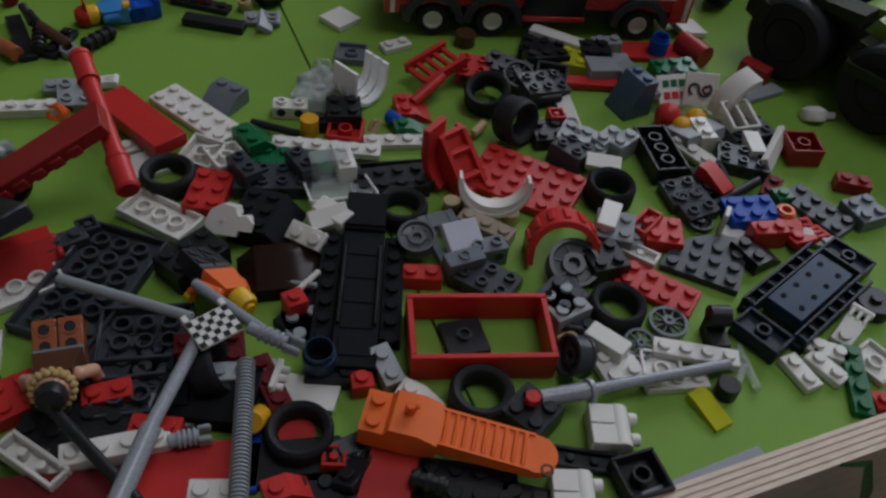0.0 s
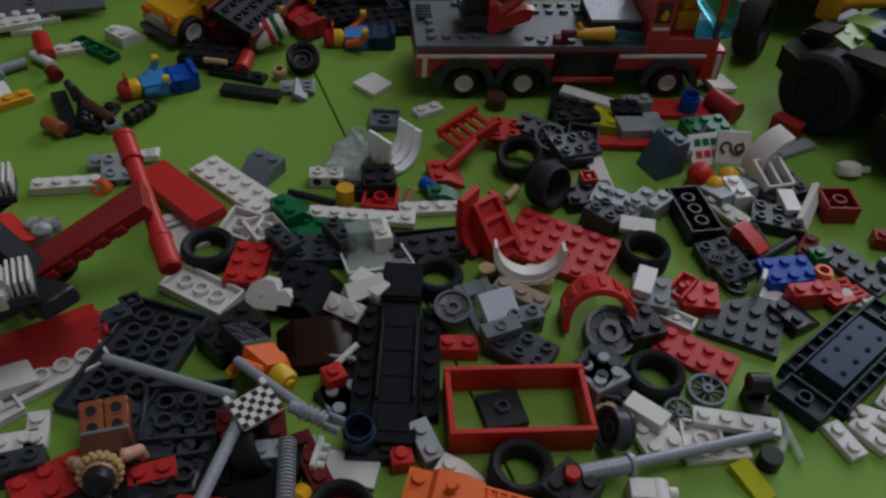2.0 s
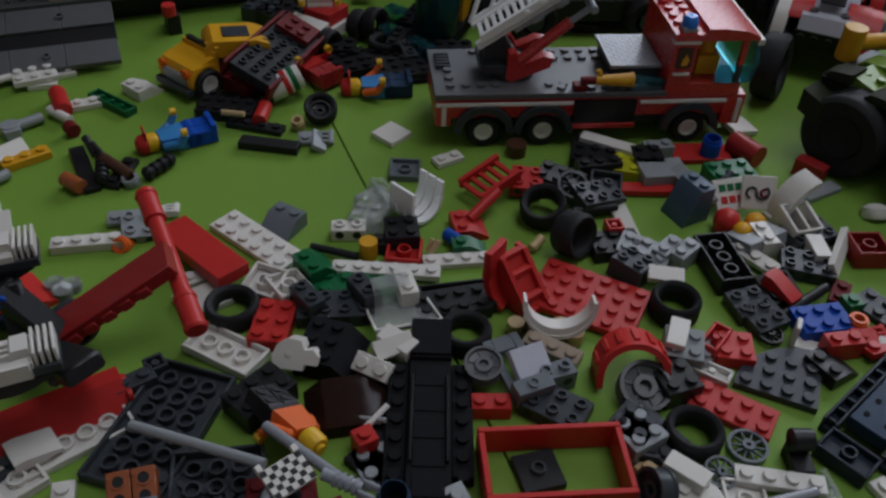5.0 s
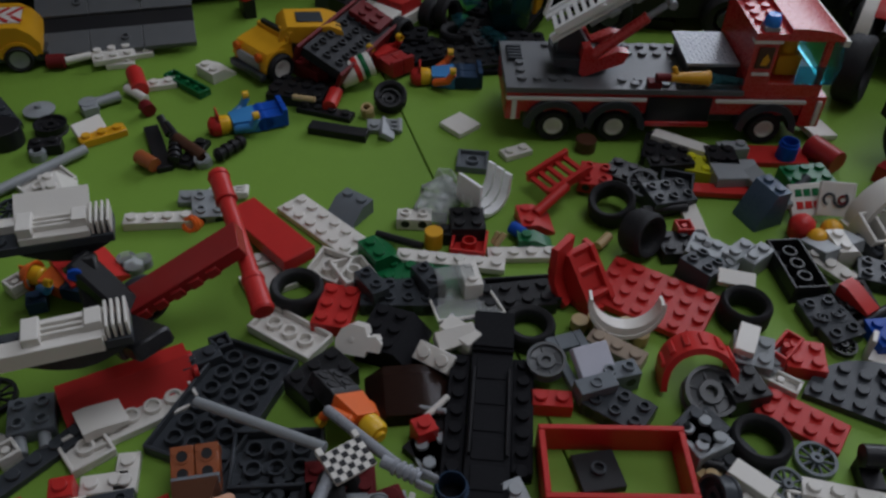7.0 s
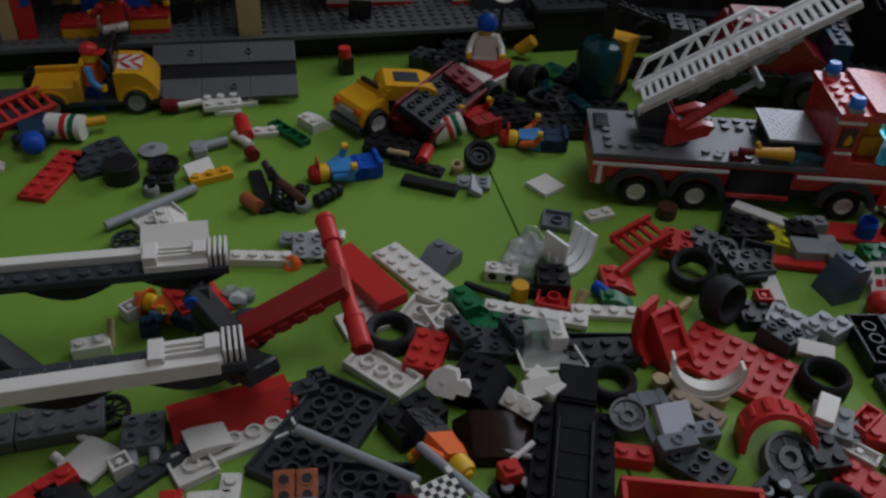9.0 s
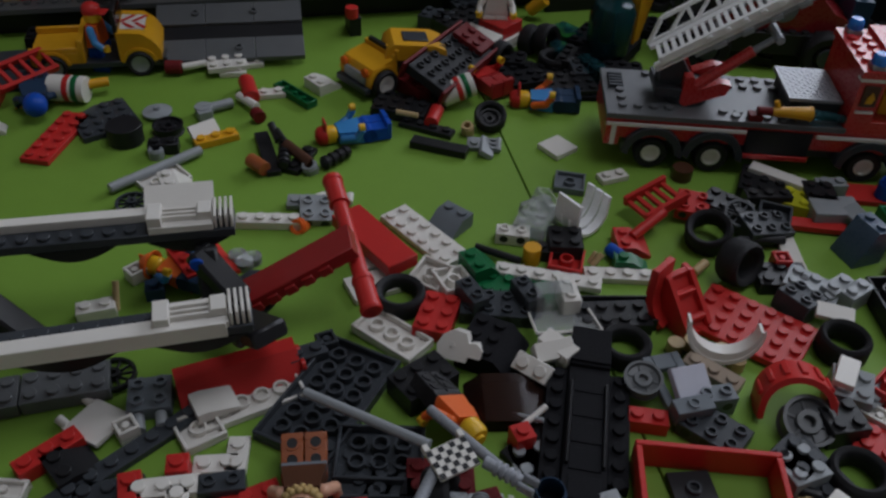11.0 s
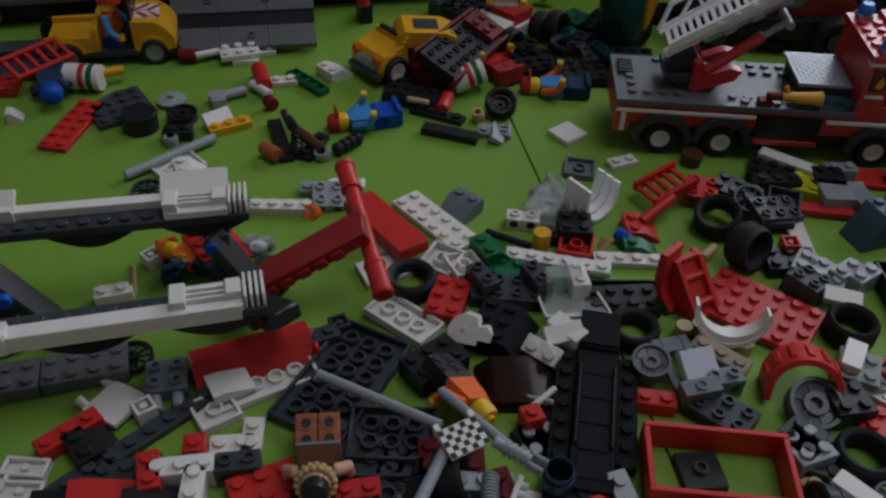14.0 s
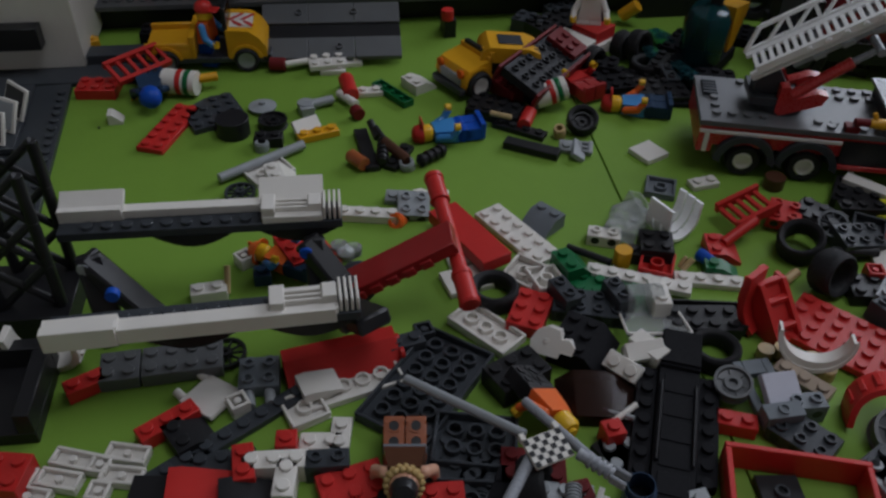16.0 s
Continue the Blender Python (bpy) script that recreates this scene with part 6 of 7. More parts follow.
s.prism([(0.042, 0.0095), (0.066, 0.0095), (0.066, 0.016), (0.0615, 0.0225), (0.056, 0.0265), (0.042, 0.0275)], 0.032)
bonnet = part("bonnet", s, YEL, car)
s = Shape()
s.box(-0.0068, -0.0100, 0, 0.0075, 0.0100, 0.0003, pose(0.0505, 0.016, 0.0268, 0, 3, 0), 0, 0.0001)
part("chevron_patch", s, WHITE, bonnet, "white printed patch")
for k in range(3):
    for sy in (-1, 1):
        s = Shape()
        s.box(-0.0062, -0.0012, 0, 0.0062, 0.0012, 0.0003, pose(0.0475 + k * 0.0036, 0.016 + sy * 0.0045, 0.0273 - k * 0.0002, 0, 3, 90 - sy * 38), 0, 0.0001)
        part("chevron", s, RED if k % 2 == 0 else WHITE, bonnet, "red chevron bar" if k % 2 == 0 else "white chevron bar")
s = Shape()
s.box(0.0415, 0.004, 0.027, 0.0432, 0.028, 0.036)
part("windscreen", s, SMOKE, car)
s = Shape()
for yy in (0.0012, 0.0288):
    s.box(0.0408, yy, 0.0225, 0.0432, yy + 0.0020, 0.0395)
s.box(0.0408, 0.0012, 0.0390, 0.0432, 0.0308, 0.0412)
part("windscreen_frame", s, BLACK, car, "black windscreen frame")
s = Shape()
s.box(0.0655, 0.001, 0.0055, 0.0685, 0.031, 0.0105)
part("bumper", s, DGREY, car, "dark grey front bumper")
for wx in (0.004, 0.053):
    for yy in (-0.0010, 0.0306):
        s = Shape()
        arch_band(s, 0.0102, 0.0084, 0.0024, 8, 172, pose(wx, yy, 0.0078))
        part("wheel_arch", s, YEL, car)
for wx in (0.004, 0.053):
    for wy, sy in ((0.0, 1), (0.032, -1)):
        w = Shape()
        tyre_shape(w, 0.0078, 0.0075, 0.005)
        wheel = part("wheel", w, RUBBER, car, "black tyre", pose(wx, wy + sy * 0.0015, 0.0078, 90, 0, 0))
        w = Shape()
        w.lathe([(0.005, -0.001), (0.0052, 0.003), (0.0042, 0.0028), (0.0012, 0.0016), (1e-5, 0.0016)], 18, pose(0, 0, 0, 0 if sy > 0 else 180, 0, 0))
        part("rim", w, GREY, wheel)
doll(pose(-0.4060, 0.3480, 0, 0, 0, 32.0) @ pose(0.029, 0.014, 0.000, 0, 0, 75), ORANGE, BLUE, SKIN, AZURE, RED, "cap", SKIN, "toy driver figure with red cap standing in the pickup")

# ---- ramp boards ----
ramp = thing("toy_ramp", None, None, pose(-0.3560, 0.3830, 0.0035, 0, 0, 31.0) @ pose(0, 0, 0, 20, 0, 0), "grey toy road ramp with a black middle strip", "toy ramp")
for y0, y1, c, nm in ((0.0, 0.0175, DECKGREY, "ramp_board"), (0.0177, 0.0300, BLACK, "middle_strip"), (0.0302, 0.0480, DECKGREY, "ramp_board")):
    s = Shape()
    if c is DECKGREY:
        for k in range(3):
            s.box(0.0300 * k + 0.0001, y0, 0, 0.0300 * (k + 1) - 0.0001, y1, 0.0036)
        for xx in ((0.024, 0.06) if y0 > 0.01 else (0.050,)):
            s.studs(1, 1, 0.0036, xx, (y0 + y1) / 2, hollow=True)
    else:
        s.box(0, y0, 0, 0.0900, y1, 0.0020)
    part(nm, s, c, ramp)

# ---- the station platform behind ----
PM = pose(-0.3945, 0.4235, 0, 0, 0, 33.0)
plat = thing("toy_platform", None, None, PM, "dark grey studded toy station platform on black feet", "toy building")
s = Shape()
s.box(-0.16, 0.0, 0.0165, 0.315, 0.128, 0.020)
deck = part("deck", s, DECKGREY, plat)
s = Shape()
for i in range(58):
    for j in range(15):
        s.cyl(SR, SH, pose(-0.156 + i * U, 0.0085 + j * U, 0.0199), 0, 8)
tagged(part("deck_studs", s, DECKGREY, deck), kind="stuff")
# Black block stands in for the shade beneath the platform edge.
s = Shape()
s.box(-0.158, 0.010, 0.0, 0.313, 0.034, 0.0163)
part("dark_skirt", s, BLACK, plat)
for x in (-0.12, -0.02, 0.08, 0.18, 0.29):
    s = Shape()
    s.box(x, 0.035, 0, x + 0.016, 0.12, 0.0165)
    part("foot", s, BLACK, plat)
for x, y, w, h in ((0.0665, 0.002, 0.0155, 0.12), (0.098, 0.062, 0.018, 0.12)):
    s = Shape()
    s.box(x, y, 0.0200, x + w, y + 0.0155, h)
    part("pillar", s, TAN, plat, "tan plastic pillar")
# The second box runs on past the platform to fill the dark backdrop.
s = Shape()
s.box(-0.16, 0.127, 0.020, 0.10, 0.131, 0.13)
s.box(-0.16, 0.131, 0.0, 0.36, 0.160, 0.13)
part("back_wall", s, BROWN, plat, "dark brown back wall")
# Slab out of view, added over the pillars to shade the platform.
s = Shape()
s.box(-0.17, 0.0, 0.13, 0.20, 0.160, 0.138)
part("upper_floor", s, DGREY, plat)
for x in (-0.06, 0.03, 0.078):
    s = Shape()
    s.box(x, 0.070, 0.020, x + 0.0025, 0.0725, 0.13)
    part("window_post", s, GREY, plat)
s = Shape()
s.box(-0.06, 0.0705, 0.020, 0.10, 0.0735, 0.026)
part("window_sill", s, TAN, plat)
# Smoked tint stands in for the unlit room behind the panes.
for x0, x1 in ((-0.0575, 0.0295), (0.0325, 0.0775), (0.0805, 0.097)):
    s = Shape()
    s.box(x0, 0.0712, 0.026, x1, 0.0722, 0.13)
    part("pane", s, SMOKE, plat)


def counter(x, y, lx, ly, layers, label, m=PM):
    ob = thing("toy_counter", None, None, m @ pose(x, y, 0.020), label, "toy counter")
    z = 0.0
    for h, c in layers:
        s = Shape()
        s.box(0, 0, z, lx, ly, z + h - 0.0001)
        part("layer", s, c, ob)
        z += h
    s = Shape()
    s.studs(max(1, int(lx / U) - 1), max(1, int(ly / U)), z, lx / 2, ly / 2)
    part("studs", s, layers[-1][1], ob)
    return ob


counter(-0.004, 0.014, 0.026, 0.02, ((0.0032, RED), (0.0064, YEL), (0.0032, RED)), "red and yellow toy desk on the platform")
counter(-0.046, 0.012, 0.022, 0.02, ((0.0064, YEL), (0.0032, RED)), "yellow and red toy desk on the platform")
counter(0.130, 0.044, 0.062, 0.016, ((0.0032, RED), (0.0080, WHITE), (0.0048, RED)), "red and white toy bar counter")
counter(0.222, 0.040, 0.020, 0.02, ((0.0032, RED), (0.0064, WHITE), (0.0064, TAN)), "white and tan toy cabinet")
s = Shape()
s.box(-0.008, -0.001, 0, 0.008, 0.001, 0.012)
thing("toy_screen", s, BLUE, PM @ pose(0.002, 0.028, 0.0330, -12, 0, 0), "blue toy screen on the desk", "toy part")
doll(PM @ pose(0.151, 0.022, 0.020, 0, 0, 170), WHITE, BLACK, SKIN, WHITE, WHITE, "chef", SKIN, "toy cook figure in white with a tall white hat")
doll(PM @ pose(0.028, 0.036, 0.020, 0, 0, 20), BLACK, BLACK, SKIN, BLACK, RED, "cap", SKIN, "toy figure in black with a red cap, standing")
doll(PM @ pose(-0.028, 0.044, 0.020, 0, 0, 10), GREY, BLUE, SKIN, GREY, RUST, "hair", SKIN, "toy figure in grey with brown hair, standing")
doll(PM @ pose(-0.012, 0.004, 0.020, -8, 0, 200), RED, WHITE, SKIN, RED, BROWN, "hair", SKIN, "toy figure in a red top with white legs, seated", True)
doll(PM @ pose(0.124, 0.075, 0.020, 0, 0, 0), DRED, BLACK, SKIN, DRED, GREEN, "cap", SKIN, "toy figure behind the bar counter")
doll(PM @ pose(0.255, 0.055, 0.032, 0, 0, 30), NAVY, BLACK, SKIN, NAVY, AZURE, "cap", SKIN, "toy figure in dark blue standing on a block")
brick(*(PM @ Vector((0.268, 0.050, 0))).xy, 33, 8, 6, "dark_grey", h=3, z=0.020)

stand = thing("toy_banner_stand", None, None, pose(-0.4600, 0.3960, 0.0200, 0, 0, 33), "red and tan toy banner with a blue emblem on the platform", "toy sign")
s = Shape()
s.box(-0.0130, 0.0, 0, -0.0030, 0.0060, 0.095)
part("post", s, TAN, stand, "tan plastic post")
s = Shape()
s.box(-0.0028, 0.0005, 0, 0.0090, 0.0040, 0.090)
part("banner", s, RED, stand)
s = Shape()
s.prism([(0.0030, 0.022), (0.0088, 0.024), (0.0088, 0.060), (0.0045, 0.064), (0.0020, 0.048), (0.0045, 0.040)], 0.0006, Matrix.Translation((0, -0.0003, 0)))
part("emblem", s, BLUE, stand, "blue curved emblem")

# ---- satellite dish buggy and its rider ----
s = Shape()
s.box(-0.018, -0.012, 0.006, 0.018, 0.012, 0.014, None, 0)
s.box(-0.006, -0.010, 0.014, 0.014, 0.010, 0.022, None, 1)
buggy = thing("toy_racer", None, None, pose(-0.1760, 0.4950, 0, 0, 0, 70), "white and red toy racer with a dish on a pole", "toy car")
part("body", s, [WHITE, RED], buggy)
s = Shape()
s.prism([(-0.024, 0.010), (-0.010, 0.010), (-0.010, 0.020), (-0.020, 0.018)], 0.026, Matrix.Translation((0, -0.013, 0)))
part("nose", s, WHITE, buggy)
for x, y in ((-0.016, -0.016), (-0.016, 0.016), (0.016, -0.016), (0.016, 0.016)):
    w = Shape()
    tyre_shape(w, 0.0095, 0.009, 0.0055)
    part("wheel", w, RUBBER, buggy, "", pose(x, y, 0.0095, 90, 0, 0))
s = Shape()
s.rod((0.012, 0.0, 0.020), (0.012, 0.0, 0.069), 0.0014)
part("pole", s, DGREY, buggy)
s = Shape()
s.lathe([(0.0015, 0), (0.007, 0.002), (0.0112, 0.0055), (0.0108, 0.006), (0.0066, 0.003), (1e-5, 0.0015)], 24, pose(0.013, 0, 0.070, 0, 69, -143))
part("dish", s, WHITE, buggy)
s = Shape()
s.box(-0.028, -0.008, 0.008, -0.020, 0.008, 0.018)
part("front_glass", s, TBLUE, buggy)
doll(pose(-0.1790, 0.5000, 0.010, 0, 0, 20), WHITE, WHITE, SKIN, WHITE, BLUE, "helmet", SKIN, "toy rider figure in white with a blue helmet")

# ---- broken yellow car and upturned chassis ----
wreck = thing("toy_yellow_car", None, None, pose(-0.2267, 0.4294, 0, 0, 0, 62), "yellow toy car without its roof, front towards the camera", "toy car")
s = Shape()
s.box(-0.018, -0.014, 0.005, 0.026, 0.014, 0.010)
part("chassis", s, DGREY, wreck)
s = Shape()
s.prism([(-0.020, 0.007), (-0.020, 0.014), (-0.017, 0.0185), (-0.002, 0.0215), (-0.002, 0.007)][::-1], 0.028, Matrix.Translation((0, -0.014, 0)))
part("bonnet", s, YEL, wreck)
s = Shape()
s.box(-0.0025, -0.014, 0.010, 0.0005, 0.014, 0.024)
s.box(-0.001, -0.0145, 0.020, 0.002, -0.004, 0.0265)
part("dash", s, YEL, wreck)
s = Shape()
s.box(-0.021, -0.010, 0.0085, -0.0195, 0.010, 0.015)
part("grille", s, SILVER, wreck)
s = Shape()
s.box(-0.0235, -0.0145, 0.0040, -0.0195, 0.0145, 0.0080)
part("bumper", s, DGREY, wreck, "dark grey front bumper")
s = Shape()
s.box(-0.0020, -0.0110, 0.0238, 0.0010, 0.0110, 0.0262)
part("windscreen_hinge", s, BLACK, wreck)
for y in (-0.0150, 0.0126):
    s = Shape()
    arch_band(s, 0.0108, 0.0090, 0.0024, 10, 170, pose(-0.010, y, 0.0085))
    part("wheel_arch", s, YEL, wreck)
s = Shape()
s.lathe([(0.0032, 0), (0.0034, 0.0004), (0.0030, 0.0045), (0.0018, 0.0058), (1e-5, 0.0060)], 14, pose(0.0080, -0.0110, 0.0100))
part("warning_light", s, TORANGE, wreck, "clear orange warning light")
for y in (-0.010, 0.010):
    s = Shape()
    s.cyl(0.0028, 0.002, pose(-0.0195, y, 0.0165, 0, -90, 0), 0, 14)
    part("headlight", s, TORANGE, wreck, "clear orange headlight")
for x in (-0.010, 0.016):
    for y, sy in ((-0.014, 1), (0.014, -1)):
        w = Shape()
        tyre_shape(w, 0.0085, 0.008, 0.0052)
        wheel = part("wheel", w, RUBBER, wreck, "black tyre", pose(x, y, 0.0085, 90, 0, 0))
        w = Shape()
        w.lathe([(0.0052, -0.001), (0.0052, 0.0036), (0.0042, 0.0036), (0.001, 0.0022), (1e-5, 0.0022)], 18, pose(0, 0, 0, 0 if sy > 0 else 180, 0, 0))
        part("rim", w, WHITE, wheel)
roof = thing("toy_car_roof", None, None, at(-0.2105, 0.4406, 29, 0.018, -4, 4), "yellow toy car body with a grey roof hatch", "toy part")
s = Shape()
s.prism([(-0.019, 0), (0.019, 0), (0.017, 0.007), (0.010, 0.0095), (-0.014, 0.0095), (-0.018, 0.006)], 0.027, Matrix.Translation((0, -0.0135, 0)))
part("shell", s, YEL, roof)
s = Shape()
s.box(-0.008, -0.007, 0.0095, 0.007, 0.007, 0.0104)
part("hatch", s, DGREY, roof)
s = Shape()
s.box(-0.014, -0.011, -0.018, 0.014, 0.011, 0.0)
part("lower_body", s, BLACK, roof)
up = thing("toy_upturned_base", None, None, at(-0.1879, 0.4395, 81, 0.015, 22, 0), "upturned toy vehicle base, dark grey with red rims", "toy part")
s = Shape()
s.box(-0.030, -0.013, 0.0, 0.030, 0.013, 0.006)
s.studs(7, 3, 0.006, hollow=True)
part("base_plate", s, LIFTBLACK, up)
for y in (-0.0152, 0.0132):
    s = Shape()
    s.box(-0.034, y, -0.003, 0.034, y + 0.002, 0.008)
    part("side_strip", s, DRED, up, "dark red side strip")
s = Shape()
s.box(0.016, -0.011, 0.006, 0.033, 0.011, 0.010)
s.studs(2, 2, 0.010, 0.024, 0)
part("rear_block", s, DRED, up)
s = Shape()
s.box(-0.02, -0.012, -0.012, 0.02, 0.008, 0)
part("under_block", s, BLACK, up)
doll(at(-0.1690, 0.4500, 146, 0.006) @ LYING, RED, MIDRED, SKIN, RED, None, "", SKIN, "toy figure in red lying under the wreck")

# ---- helicopter shell ----
heli = thing("toy_helicopter", None, None, pose(-0.1050, 0.5150, 0, 0, 0, 80), "toy helicopter with a teal canopy and black rotor", "toy aircraft")
s = Shape()
s.lathe([(1e-5, -0.017), (0.012, -0.016), (0.0155, -0.012), (0.016, 0.008), (0.013, 0.014), (1e-5, 0.016)], 8, pose(-0.006, 0, 0.027, 0, 0, 22.5) @ Matrix.Diagonal((1.25, 0.9, 1.1, 1)))
part("canopy", s, DTEAL, heli, "dark clear teal canopy")
s = Shape()
s.box(-0.022, -0.014, 0.004, 0.02, 0.014, 0.012, k=1)
s.prism([(0.008, 0.012), (0.018, 0.012), (0.034, 0.032), (0.034, 0.037), (0.008, 0.042)], 0.018, Matrix.Translation((0, -0.012, 0)))
part("fuselage", s, [YEL, DULL], heli)
s = Shape()
for q in range(2):
    mm = pose(0.004, 0, 0.066, 0, 0, 142 + q * 180) @ pose(0, 0, 0, 0, 24 if q else -24, 0)
    s.box(0.0, -0.004, -0.0016, 0.044, 0.004, 0.0016, mm)
    s.studs(5, 1, 0.0016, 0.023, 0, mm)
s.cyl(0.004, 0.03, pose(0.004, 0, 0.042), 0, 12)
part("rotor", s, BLACK, heli)

# ---- vehicles at the far right ----
tow = thing("toy_red_tractor", None, None, pose(0.1300, 0.5470, 0, 0, 0, -104), "red and white toy truck with a printed silver bonnet", "toy truck")
s = Shape()
s.box(-0.075, -0.020, 0.014, 0.020, 0.020, 0.024)
part("chassis", s, BLACK, tow)
s = Shape()
s.prism([(-0.018, 0.024), (0.018, 0.024), (0.020, 0.030), (0.016, 0.038), (-0.018, 0.042)], 0.030, Matrix.Translation((0, -0.015, 0)))
part("bonnet", s, LILAC, tow, "silver-white bonnet with dark prints")
for yy in (-0.009, 0.009):
    s = Shape()
    s.cyl(0.0028, 0.0004, pose(0.010, yy, 0.0396, 0, 7, 0), 0, 16)
    part("badge", s, DGREY, tow, "small dark round print")
s = Shape()
s.box(-0.009, -0.007, 0.0402, 0.006, 0.007, 0.0412, pose(0, 0, 0.0045, 0, 5, 0))
part("bonnet_panel", s, BLACK, tow)
s = Shape()
s.prism([(-0.022, 0.040), (-0.018, 0.040), (-0.028, 0.068), (-0.032, 0.068)], 0.034, Matrix.Translation((0, -0.017, 0)))
part("windscreen", s, LILAC, tow, "pale blue windscreen")
# Cab carried up out of view to shade the table before it.
s = Shape()
s.box(-0.075, -0.019, 0.024, -0.030, 0.019, 0.112)
part("cab", s, DRED, tow)
s = Shape()
s.box(0.017, -0.016, 0.020, 0.021, 0.016, 0.030)
for q in range(4):
    s.cyl(SR, 0.0022, pose(0.0208, -0.012 + q * 0.008, 0.026, 0, 90, 0), 0, 12)
part("grille", s, OLIVE, tow, "dark olive studded grille")
for wx in (0.0, -0.055):
    for wy, sy in ((-0.026, -1), (0.026, 1)):
        w = Shape()
        tyre_shape(w, 0.0185, 0.014, 0.010)
        part("wheel", w, RUBBER, tow, "", pose(wx, wy, 0.0185, 90, 0, 0))
        w = Shape()
        arch_band(w, 0.0225, 0.0205, 0.008, 0, 180, pose(wx, wy - 0.0040, 0.019))
        part("mudguard", w, WHITE if sy < 0 else RED, tow)
        w = Shape()
        arch_band(w, 0.0205, 0.018, 0.013, 40, 170, pose(wx, wy * 0.62 - 0.0065, 0.022))
        part("inner_guard", w, RED, tow)
mon = thing("toy_quarry_machine", None, None, pose(0.1720, 0.4375, 0, 0, 0, -39), "dark olive and lime toy machine with big black tyres", "toy truck")
s = Shape()
s.box(-0.045, -0.022, 0.012, 0.120, 0.022, 0.036)
s.box(-0.020, -0.026, 0.034, 0.110, 0.026, 0.044)
s.box(-0.056, -0.028, 0.034, -0.018, 0.022, 0.042)
s.studs(4, 4, 0.042, -0.036, -0.006)
part("body", s, BLACK, mon)
for x0, y0, dx, dy, c in ((-0.056, -0.030, 0.016, 0.014, OLIVE), (-0.050, -0.006, 0.026, 0.014, LIME), (-0.030, -0.036, 0.030, 0.014, OLIVE), (-0.012, -0.020, 0.018, 0.020, LIME)):
    s = Shape()
    s.prism([(x0, 0.0436), (x0 + dx, 0.0436), (x0 + dx, 0.050), (x0 + 0.004, 0.0475)], dy, Matrix.Translation((0, y0, 0)))
    part("top_panel", s, c, mon)
s = Shape()
s.prism([(-0.056, 0.028), (-0.044, 0.024), (-0.042, 0.036), (-0.056, 0.040)], 0.014, Matrix.Translation((0, -0.044, 0)))
part("corner_panel", s, OLIVE, mon)
for x0, x1, y0 in ((-0.046, -0.024, -0.026), (0.000, 0.020, -0.028), (0.040, 0.058, -0.026)):
    s = Shape()
    s.prism([(x0, 0.040), (x1, 0.036), (x1, 0.044), (x0 + 0.004, 0.048)], 0.020, Matrix.Translation((0, y0, 0)))
    s.studs(2, 1, 0.046, (x0 + x1) / 2, y0 + 0.010)
    part("lime_panel", s, LIME, mon)
    s = Shape()
    s.prism([(x0, 0.040), (x1, 0.036), (x1, 0.044), (x0 + 0.004, 0.048)], 0.020, Matrix.Translation((0, y0 + 0.032, 0)))
    part("dark_panel", s, NAVY, mon)
for x0, x1 in ((0.000, 0.045), (0.052, 0.100)):
    s = Shape()
    s.prism([(x0, 0.030), (x1, 0.026), (x1, 0.034), (x0 + 0.004, 0.040)], 0.012, Matrix.Translation((0, -0.040, 0)))
    s.box(x0 + 0.004, -0.046, 0.026, x1 - 0.006, -0.040, 0.031)
    part("side_step", s, OLIVE, mon, "dark olive side step")
for wx in (-0.030, 0.024, 0.078):
    for wy in (-0.034, 0.034):
        w = Shape()
        tyre_shape(w, 0.0225, 0.020, 0.011)
        wheel = part("wheel", w, RUBBER, mon, "", pose(wx, wy, 0.0225, 90, 0, 0))
        w = Shape()
        w.lathe([(0.011, -0.008), (0.011, 0.008), (0.007, 0.006), (1e-5, 0.004)], 18, pose(0, 0, 0, 0 if wy < 0 else 180, 0, 0))
        part("rim", w, RUBBER, wheel)
for i, (x0, y0, z0, c) in enumerate(((-0.030, -0.010, 0.044, NAVY), (-0.004, 0.004, 0.044, BLACK), (0.022, -0.012, 0.044, DGREY), (0.048, 0.006, 0.044, NAVY), (-0.040, 0.012, 0.036, BLACK), (0.066, -0.014, 0.036, NAVY))):
    s = Shape()
    s.box(x0, y0, z0, x0 + 0.020, y0 + 0.014, z0 + 0.006 + 0.002 * (i % 3))
    s.studs(2, 1, z0 + 0.006 + 0.002 * (i % 3), x0 + 0.010, y0 + 0.007)
    part("engine_block", s, c, mon)
arm = thing("toy_yellow_arm", None, None, pose(0.1270, 0.4775, 0.050, 0, 0, 14), "yellow plastic loader arm resting on the machine", "toy part")
s = Shape()
s.rod((0, 0, 0), (0.075, 0, 0.004), 0.0045)
part("tube", s, YEL, arm)
s = Shape()
s.cyl(0.0062, 0.018, pose(0, 0, -0.009), 0, 18)
part("socket", s, YEL, arm)
